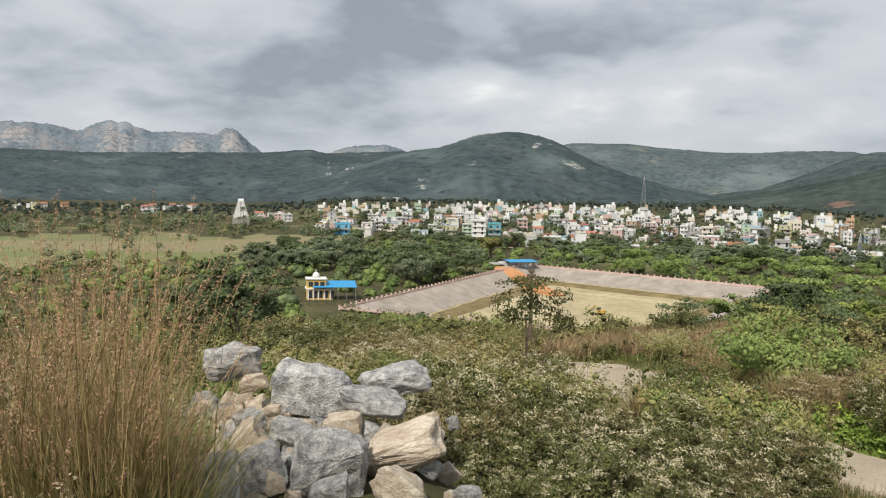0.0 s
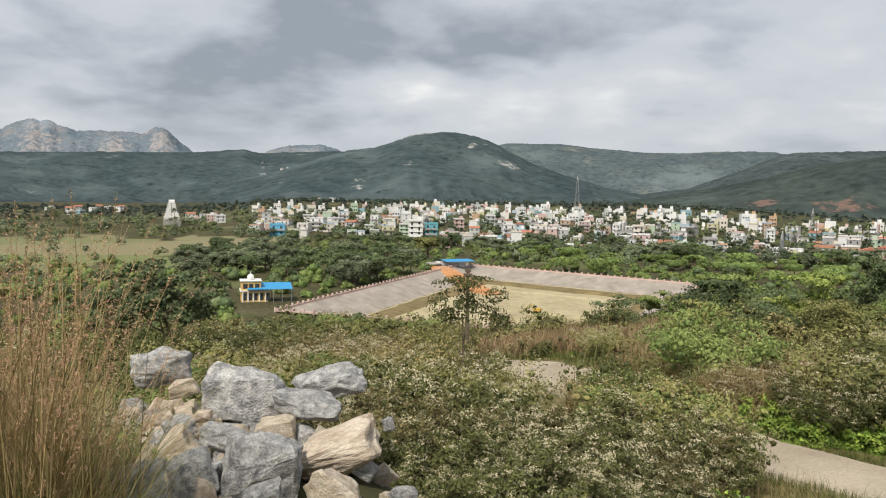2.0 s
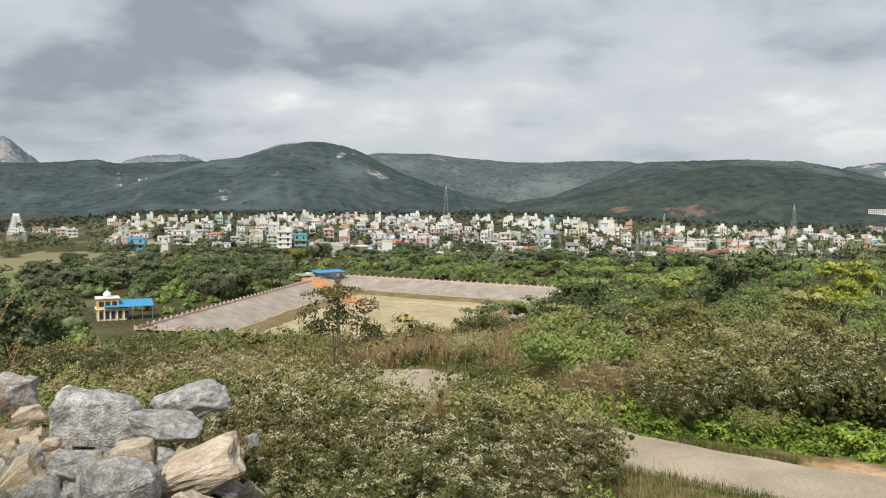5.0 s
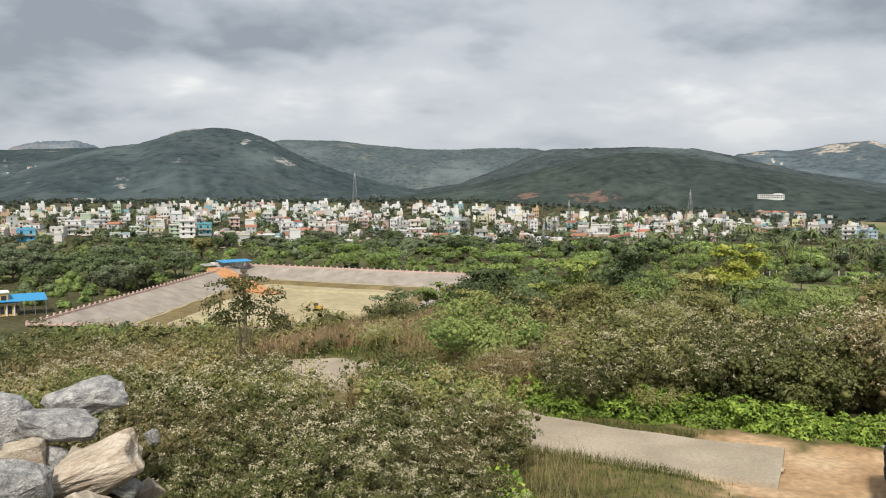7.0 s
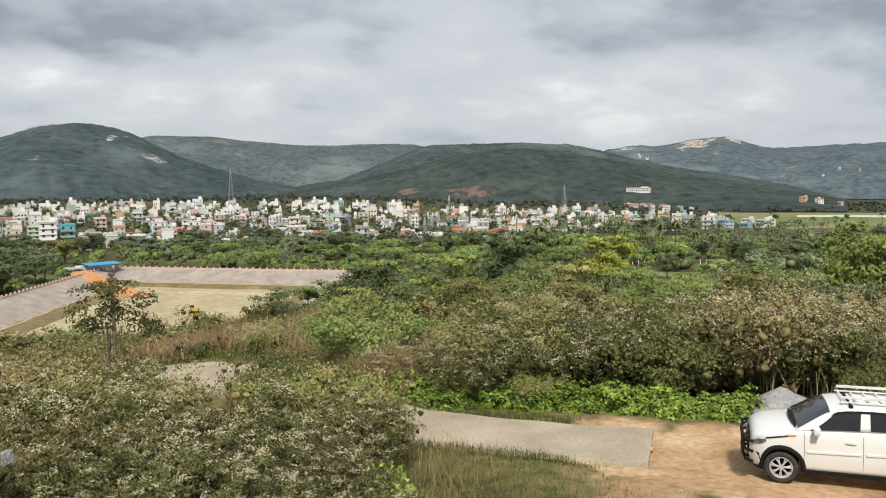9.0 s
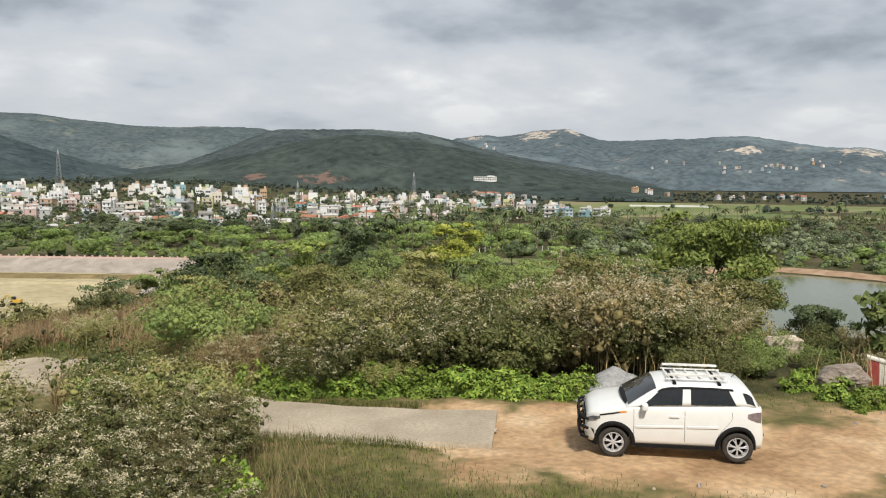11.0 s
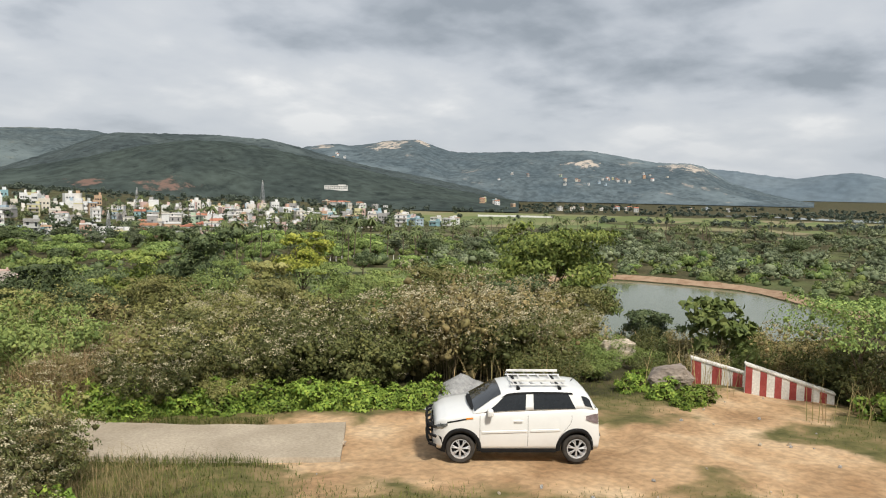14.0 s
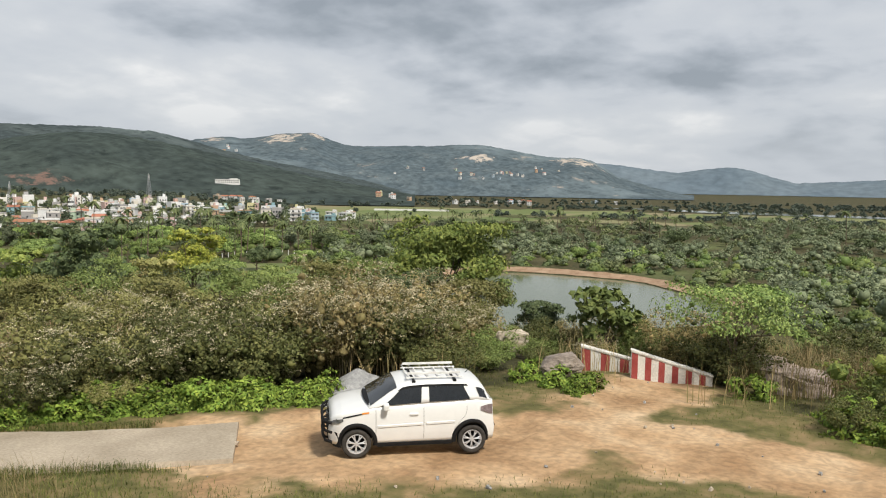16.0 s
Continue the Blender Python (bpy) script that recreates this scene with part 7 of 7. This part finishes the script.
stand(tree_mesh(318, 3500, 5.4, 2.6, 0.5, M_OLIVE, squash=1.0, puff=0.8, n_puff=26, trunk=0.2), "tree", "grey-green rounded tree by the tank's corner", "tree", 3.5, 312).scale = (1.9, 1.9, 1.9)

for k, (az, r, h, w, m_) in enumerate(((20.5, 62, 4.0, 1.9, M_GREEN), (22.4, 66, 4.6, 2.3, M_OLIVE), (23.6, 54, 3.6, 2.0, M_DARK), (30.5, 56, 4.6, 2.3, M_LIGHT), (32.4, 66, 5.2, 2.4, M_GREEN), (38.5, 58, 4.2, 2.2, M_OLIVE), (45.2, 62, 4.0, 2.3, M_GREEN), (48.5, 60, 3.8, 2.2, M_OLIVE), (52.5, 56, 3.6, 2.2, M_GREEN), (56.0, 52, 4.0, 2.3, M_GREEN), (62.2, 44, 3.4, 2.0, M_GREEN))):
    stand(tree_mesh(340 + k, 3000, h + 0.5, w * 1.1, 0.19, m_, squash=1.4, puff=0.6, n_puff=26, trunk=0.1), "tree", "bushy tree growing at the brow of the slope", "tree", az, r)

for k, (az, r, h, w, m_) in enumerate(((23.0, 36, 2.4, 1.4, M_OLIVE), (27.5, 40, 3.0, 1.9, M_DARK), (31.5, 37, 2.7, 1.6, M_OLIVE), (35.5, 41, 3.4, 2.0, M_GREEN), (39.6, 36, 2.6, 1.5, M_OLIVE), (43.5, 40, 3.2, 1.9, M_GREEN), (47.0, 37, 3.0, 1.7, M_GREEN), (50.8, 39, 3.3, 1.9, M_OLIVE), (54.5, 36, 3.4, 1.8, M_GREEN), (57.6, 33, 3.0, 1.6, M_DARK), (62.0, 34, 2.8, 1.5, M_OLIVE), (17.8, 46, 2.4, 1.5, M_DARK))):
    stand(tree_mesh(380 + k, 4200, h, w, 0.105, m_, squash=1.3, puff=0.42, n_puff=34, trunk=0.06, core=0.3), "tree", "bushy young tree rising above the hillside shrubs", "tree", az, r)

stand(wand_mesh(317, 40, 0.95, 0.7, 0.10, M_BRIGHT, per=40, bloom=0, bushy=0.13), "shrub", "bright green young shrub beside the track", "shrub", 25.3, 12.6)

# weeds along the road and the yard
weed = [plant(shrub_mesh(330 + k, 900, 0.42, 0.085, M_BRIGHT, puff=0.14, n_puff=20, stems=0, squash=1.1), "weed", "bright green leafy weed along the concrete track", "weed", "weeds along the track") for k in range(3)]
spots_w = []
R3 = np.random.default_rng(77)
for k in range(170):
    az = R3.uniform(17, 50)
    x, y = polar(az, 20.3 + abs(R3.normal()) * 0.55)
    d = float(road_d(np.array([x]), np.array([y]))[0])
    if d > 1.75 and yard(x, y) > 0.2:
        spots_w.append((x, y, R3.uniform(0.6, 1.25)))
for az, r, s in ((25.2, 12.3, 0.8), (25.9, 12.2, 0.6), (70.5, 22.6, 1.1), (69.6, 22.2, 0.9), (68.4, 23.0, 1.2), (66.5, 24.0, 1.1), (50.9, 20.6, 1.3), (51.3, 20.9, 1.3), (81.6, 23.6, 1.2), (87.4, 21.6, 1.4), (88.4, 20.8, 1.5), (67.0, 25.5, 1.0), (65.5, 23.5, 0.8), (89.4, 21.2, 1.3), (90.2, 20.4, 1.2), (12.5, 37.0, 0.8), (14.5, 33.8, 0.6), (11.2, 37.5, 0.8)):
    x, y = polar(az, r)
    spots_w.append((x, y, s))
scatter_copy(weed, spots_w, R3)


# ---------- grasses ----------
def blades(P, h, w, lean, rng, segs=3, heavy=0.35):
    """Bent grass blades from the feet P: vertices and faces."""
    n = len(P)
    a = rng.uniform(0, 2 * np.pi, n)
    d = np.stack([np.cos(a), np.sin(a), np.zeros(n)], 1)
    s = np.stack([-np.sin(a), np.cos(a), np.zeros(n)], 1)
    H = (h * rng.uniform(0.55, 1.15, n))[:, None]
    ln = (lean * rng.uniform(0.2, 1.3, n))[:, None]
    V = []
    for k in range(segs + 1):
        t = k / segs
        c = P + np.array((0, 0, 1)) * H * (t - heavy * ln * t ** 3) + d * H * ln * t ** 1.8
        ww = w * (1 - t) ** 0.7 + 0.0006
        V += [c - s * ww, c + s * ww]
    V = np.stack(V, 1).reshape(-1, 3)
    m = 2 * (segs + 1)
    base = (np.arange(n) * m)[:, None, None]
    q = np.array([[2 * k, 2 * k + 1, 2 * k + 3, 2 * k + 2] for k in range(segs)])[None]
    tips = P + np.array((0, 0, 1)) * H * (1 - heavy * ln) + d * H * ln
    return V, (base + q).reshape(-1, 4), tips


def grass(name, label, P, h, w, lean, material, rng, segs=3):
    V, F, tips = blades(np.asarray(P), h, w, lean, rng, segs)
    tagged(new(name, mk(name, V, F, material)), label, "grass", kind="stuff")
    return tips


def feet(n, az, r, rng, keep=None):
    A, Q = np.radians(rng.uniform(*az, n)), rng.uniform(*r, n)
    x, y = Q * np.sin(A), Q * np.cos(A)
    if keep is not None:
        k = keep(x, y)
        x, y = x[k], y[k]
    return np.stack([x, y, height(x, y) - 0.02], 1)


R4 = np.random.default_rng(91)
# tall russet grass beside the viewpoint
def tussock(az, r, spread, n):
    """Feet of n stems gathered round one place."""
    x, y = polar(az, r)
    P = R4.normal(size=(n, 2)) * spread + np.array((x, y))
    return np.stack([P[:, 0], P[:, 1], height(P[:, 0], P[:, 1]) - 0.02], 1)


TUFTS = ((-23.4, 3.15, 0.13, 1.0), (-27.0, 3.3, 0.13, 0.8), (-21.3, 3.4, 0.07, 0.4), (-31.5, 3.5, 0.16, 0.4), (-25.0, 3.6, 0.11, 0.5))
grass("tall_grass", "arching green lower blades of the tall grass", np.vstack([tussock(a, r, w, int(620 * q)) for a, r, w, q in TUFTS]), 0.95, 0.0032, 0.62, M_BLADE, R4, 6)
grass("tall_grass", "straw-coloured blades of the tall grass", np.vstack([tussock(a, r, w, int(620 * q)) for a, r, w, q in TUFTS]), 1.22, 0.0027, 0.45, M_STRAW, R4, 6)
stems = np.vstack([tussock(a, r, w * 0.9, int(190 * q)) for a, r, w, q in TUFTS])
tips = grass("tall_grass", "long golden seed stalks of the tall grass", stems, 1.68, 0.0021, 0.30, M_GOLD, R4, 6)
low = stems + (tips - stems) * np.array((0.66, 0.66, 0.84))
f = R4.uniform(0, 1, (len(tips), 64, 1))
Q = (low[:, None] * (1 - f) + tips[:, None] * f).reshape(-1, 3) + R4.normal(size=(len(tips) * 64, 3)) * 0.006
V, F = leaves(Q, 0.012, slim=0.22, rng=R4)
tagged(new("grass_plumes", mk("grass_plumes", V, F, M_PLUME)), "feathery russet seed plumes along the grass stalks", "grass", kind="stuff")
# weeds under and behind it
for k, (az, r, s, m_) in enumerate(((-31, 4.9, 1.1, M_WIRY), (-27, 5.4, 1.0, M_OLIVE), (-23, 5.6, 0.9, M_WIRY), (-19.5, 5.2, 0.7, M_GREEN), (-18.3, 4.4, 0.5, M_GREEN), (-17.4, 4.5, 0.38, M_DARK), (-29, 7.0, 1.5, M_OLIVE), (-21.5, 7.4, 1.4, M_BROWN), (-16.5, 7.6, 0.8, M_GREEN), (-32.5, 3.6, 1.15, M_WIRY), (-29.6, 4.2, 1.25, M_WIRY), (-34, 4.4, 1.5, M_WIRY), (-25, 4.6, 0.8, M_WIRY), (-18.9, 3.7, 0.34, M_GREEN))):
    stand(wand_mesh(400 + k, 150, s, 0.7, 0.034, m_, per=18, bloom=0.8, bits=12, bushy=0.13), "weed", "wiry flowering weed among the tall grass", "weed", az, r)
off = lambda x, y: (road_d(x, y) > 1.62) & (yard(x, y) > -0.1)
grass("turf", "short green and yellow grass beside the track", feet(18000, (20, 56), (10.5, 16.6), R4, lambda x, y: off(x, y) & (R4.uniform(size=x.shape) < np.clip(yard(x, y) * 0.5, 0.04, 1))), 0.16, 0.006, 0.7, M_BLADE, R4, 2)
grass("turf", "short grass round the sandy yard", feet(22000, (58, 94), (12, 27), R4, lambda x, y: off(x, y) & (yard(x, y) < 4) & (R4.uniform(size=x.shape) < np.clip(yard(x, y) * 0.45, 0.02, 1))), 0.12, 0.006, 0.7, M_BLADE, R4, 2)
grass("dry_grass", "dry straw grass along the track", feet(5200, (14, 38), (11.5, 16.2), R4, lambda x, y: off(x, y) & (R4.uniform(size=x.shape) < np.clip((36 - np.degrees(np.arctan2(x, y))) / 14, 0.03, 1))), 0.7, 0.004, 0.75, M_STRAW, R4, 4)
M_RUSSET = leafmat("russet_grass", (0.23, 0.160, 0.085), (0.34, 0.245, 0.135), island=0.35)
grass("dry_grass", "rust-brown dry grass on the slope past the bend", feet(17000, (6, 25), (34.5, 50), R4, off), 1.0, 0.014, 0.5, M_RUSSET, R4, 3)
grass("dry_grass", "rust-brown dry grass among the shrubs", feet(11000, (15, 42), (21.3, 30), R4, lambda x, y: off(x, y) & (np.sin(x * 1.1 + 1) * np.sin(y * 0.9) > -0.1)), 1.6, 0.009, 0.6, M_RUSSET, R4, 3)
grass("dry_grass", "arching straw grass between the weeds and the shrubs", feet(9000, (14, 36), (21.0, 24.2), R4, lambda x, y: off(x, y) & (np.sin(x * 1.7) * np.sin(y * 1.3 + 1) > -0.35)), 1.35, 0.007, 0.95, M_STRAW, R4, 4)
grass("dry_grass", "pale dry grass among the hillside shrubs", feet(10000, (-34, 94), (22, 40), R4, lambda x, y: off(x, y) & (np.sin(x * 0.7) * np.sin(y * 0.6) > 0.1)), 1.5, 0.011, 0.5, M_STRAW, R4, 3)
grass("dry_grass", "dry brown grass down the slope below the rocks", feet(9000, (-32, 8), (12, 42), R4, off), 0.8, 0.010, 0.5, M_RUSSET, R4, 3)
grass("dry_grass", "dry straw grass on the bank beside the yard", feet(7000, (80, 96), (24, 34), R4, off), 1.3, 0.010, 0.45, M_STRAW, R4, 3)
grass("turf", "ragged grass growing over the track's edges", feet(26000, (18, 46), (14.5, 21), R4, lambda x, y: (road_d(x, y) > 1.32) & (road_d(x, y) < 1.9) & (yard(x, y) > 0.4)), 0.2, 0.005, 0.8, M_BLADE, R4, 2)
grass("turf", "green grass along the edge of the bend", feet(5000, (7, 17), (28, 38), R4, lambda x, y: off(x, y) & (road_d(x, y) < 3.0)), 0.4, 0.012, 0.6, M_BLADE, R4, 2)


# ---------- posts, shelter and temple by the tank ----------
def utility_pole():
    ob = thing("utility_pole", "old wooden post with a clamped top, behind a young tree", "pole")
    x, y = polar(6.55, 30)
    z = zat(x, y)
    top = EYE - 2.74 - z
    part("post", mk("post", *tube([(0, 0, -0.3), (0.02, 0, top * 0.5), (0, 0, top)], [0.085, 0.07, 0.06], 8), M_BARK), None, ob)
    part("cap", boxes((-0.17, 0.17, -0.09, 0.09, top - 0.30, top - 0.16), (-0.12, 0.12, -0.06, 0.06, top - 0.10, top + 0.02), bevel=0.015), M_BARK, ob)
    ob.matrix_basis = Matrix.Translation((x, y, z))


utility_pole()


def sheet_roof(x0, x1, y0, y1, z0, z1):
    """A corrugated sloping sheet, 5 cm thick."""
    V, F = [], []
    n = int((x1 - x0) / 0.35)
    for k in range(n + 1):
        x = x0 + (x1 - x0) * k / n
        b = 0.05 * (k % 2)
        V += [(x, y0, z0 + b), (x, y1, z1 + b), (x, y0, z0 + b - 0.05), (x, y1, z1 + b - 0.05)]
    for k in range(n):
        o = 4 * k
        F += [(o, o + 4, o + 5, o + 1), (o + 3, o + 7, o + 6, o + 2), (o + 2, o + 6, o + 4, o), (o + 1, o + 5, o + 7, o + 3)]
    F += [(0, 1, 3, 2), (4 * n + 2, 4 * n + 3, 4 * n + 1, 4 * n)]
    return V, F


def temple_hall():
    x, y = polar(-8.9, 196)
    ob = thing("temple_hall", "ochre two-storey temple hall with blue sheet roofs", "temple", at=Matrix.Translation((x, y, zat(x, y))) @ Matrix.Rotation(radians(12), 4, "Z") @ Matrix.Diagonal((0.9, 0.9, 0.86, 1)))
    part("lower_wall", boxes((-4.0, 3.0, -3, 3, -1, 3.0)), M_OCHRE, ob)
    part("cornice", boxes((-4.3, 3.3, -3.3, 3.3, 3.0, 3.25), bevel=0.05), M_WHITE, ob)
    part("upper_wall", boxes((-4.0, 1.2, -2.6, 2.6, 3.25, 5.8)), M_OCHRE, ob)
    part("cornice", boxes((-4.3, 1.5, -2.9, 2.9, 5.8, 6.05), bevel=0.05), M_WHITE, ob)
    for xx in (-3.6, -2.2, -0.8, 0.8, 2.4):
        part("column", mk("column", *tube([(xx, -3.2, -0.5), (xx, -3.2, 3.0)], [0.2, 0.17], 10), M_WHITE), None, ob)
        o = part("window", window_mesh(0.95, 2.05), None, ob)
        o.matrix_basis = Matrix.Translation((xx + 0.6, -3.0, 0.5))
    for xx in (-2.9, -1.4, 0.2):
        o = part("window", window_mesh(1.2, 1.35), None, ob)
        o.matrix_basis = Matrix.Translation((xx, -2.6, 3.8))
    part("roof_sheet", mk("roof_sheet", *sheet_roof(-2.4, 9.6, -4.2, 2.6, 3.7, 4.9), M_BLUESHEET), None, ob, "bright blue corrugated roof sheet")
    for xx in (4.4, 6.8, 9.2):
        for yy, h in ((-3.9, 3.65), (2.3, 4.7)):
            part("roof_post", mk("roof_post", *tube([(xx, yy, -1), (xx, yy, h)], [0.08, 0.08], 6), M_STEEL), None, ob)
    bm = bmesh.new()
    bmesh.ops.create_uvsphere(bm, u_segments=16, v_segments=10, radius=1.0, matrix=Matrix.Translation((-1.4, 0, 6.6)) @ Matrix.Diagonal((1, 1, 1.1, 1)))
    bmesh.ops.create_cone(bm, cap_ends=True, segments=8, radius1=0.22, radius2=0.03, depth=0.9, matrix=Matrix.Translation((-1.4, 0, 8.0)))
    part("dome", bm, M_WHITE, ob, "small whitewashed dome with a finial")


temple_hall()


def shelter():
    x, y = polar(5.5, 292)
    ob = thing("shelter", "white roadside shelter with a blue sheet roof", "shelter", at=Matrix.Translation((x, y, 0.1)) @ Matrix.Rotation(radians(22), 4, "Z"))
    part("wall", boxes((-7, 6, 1.6, 1.8, -0.5, 2.3), (-7, -6.8, -1.8, 1.6, -0.5, 2.2)), M_WHITE, ob)
    part("roof_sheet", mk("roof_sheet", *sheet_roof(-4.5, 7.5, -3.0, 2.4, 2.25, 2.8), M_BLUESHEET), None, ob, "bright blue corrugated roof sheet")
    part("low_roof", mk("low_roof", *sheet_roof(-11.5, -5.2, -3.0, 2.2, 1.5, 1.9), M_SLAB), None, ob)
    for xx in (-4, -1, 2, 4.5, 7):
        part("roof_post", mk("roof_post", *tube([(xx, -2.7, -0.5), (xx, -2.7, 2.25)], [0.08, 0.08], 6), M_STEEL), None, ob)


shelter()


def excavator():
    M_CAT = mat("yellow_machine_paint", (0.50, 0.30, 0.05), (0.60, 0.38, 0.08), scale=3, rough=0.5, bump=0.05)
    x, y = polar(11.6, 205)
    ob = thing("excavator", "small yellow digging machine on the dry tank bed", "excavator", at=pose(x, y, -3.9, 0, 0, 150) @ Matrix.Diagonal((0.7, 0.7, 0.7, 1)))
    part("track", boxes((-1.6, 1.6, -1.3, -0.8, 0, 0.8), bevel=0.15), M_TRIM, ob)
    part("track", boxes((-1.6, 1.6, 0.8, 1.3, 0, 0.8), bevel=0.15), M_TRIM, ob)
    part("body", boxes((-1.7, 1.0, -1.2, 1.2, 0.85, 1.9), bevel=0.12), M_CAT, ob)
    part("cab", boxes((-0.2, 1.1, 0.1, 1.2, 1.9, 2.9), bevel=0.1), M_GLASS, ob)
    part("arm", mk("arm", *tube([(0.8, -0.3, 1.6), (2.6, -0.3, 3.3), (4.2, -0.3, 1.6)], [0.25, 0.22, 0.16], 6), M_CAT), None, ob)
    part("bucket", boxes((3.9, 4.7, -0.7, 0.1, 0.6, 1.5), bevel=0.1), M_TRIM, ob)


excavator()

ob = house(8.2, 9, 4, 0, M_WHITE, "white four-storey block at the front of the town")
x, y = polar(2.6, 448)
ob.matrix_basis = Matrix.Translation((x, y, zat(x, y))) @ Matrix.Rotation(radians(-2), 4, "Z") @ Matrix.Diagonal((1, 1, 0.92, 1))
M_TEAL = mat("teal_wall", (0.10, 0.36, 0.42), (0.15, 0.44, 0.50), scale=1, rough=0.85, bump=0.1)
ob = house(7.5, 9, 3, 1, M_TEAL, "teal painted three-storey house beside the white block")
x, y = polar(3.75, 452)
ob.matrix_basis = Matrix.Translation((x, y, zat(x, y))) @ Matrix.Rotation(radians(-4), 4, "Z")
M_SKYB = mat("sky_blue_wall", (0.10, 0.40, 0.62), (0.16, 0.48, 0.70), scale=1, rough=0.85, bump=0.1)
ob = house(9, 9, 2, 1, M_SKYB, "bright blue house at the edge of the town")
x, y = polar(-7.4, 478)
ob.matrix_basis = Matrix.Translation((x, y, zat(x, y))) @ Matrix.Rotation(radians(8), 4, "Z")
ob = house(42, 12, 2, 0, M_WHITE, "long white institutional block on the wooded slope", "college_block")
x, y = polar(43.6, 1148)
ob.matrix_basis = Matrix.Translation((x, y, HILL_C(43.6, 1148) - 0.2)) @ Matrix.Rotation(radians(-43), 4, "Z") @ Matrix.Diagonal((0.8, 1, 0.8, 1))


def fence():
    ob = thing("fence", "long row of pale concrete fence posts across the fields", "fence")
    bm_ = boxes((-0.09, 0.09, -0.09, 0.09, -0.3, 1.9), bevel=0.02)
    me = bpy.data.meshes.new("post")
    bm_.to_mesh(me); bm_.free()
    me.materials.append(M_WHITE)
    for k in range(36):
        a = 42.0 + k * 0.42
        x, y = polar(a, 262 + 14 * math.sin(k * 0.12))
        o = part("post", me, None, ob)
        o.matrix_basis = Matrix.Translation((x, y, zat(x, y)))


fence()
ob = thing("boundary_wall", "long white boundary wall across the green fields", "wall")
for k in range(10):
    a0 = 54.0 + 0.55 * k
    x, y = polar(a0, 900)
    o = part("panel", boxes((0, 8.7, -0.15, 0.15, -0.6, 2.0)), M_WHITE, ob)
    o.matrix_basis = Matrix.Translation((x, y, zat(x, y))) @ Matrix.Rotation(radians(-a0), 4, "Z")
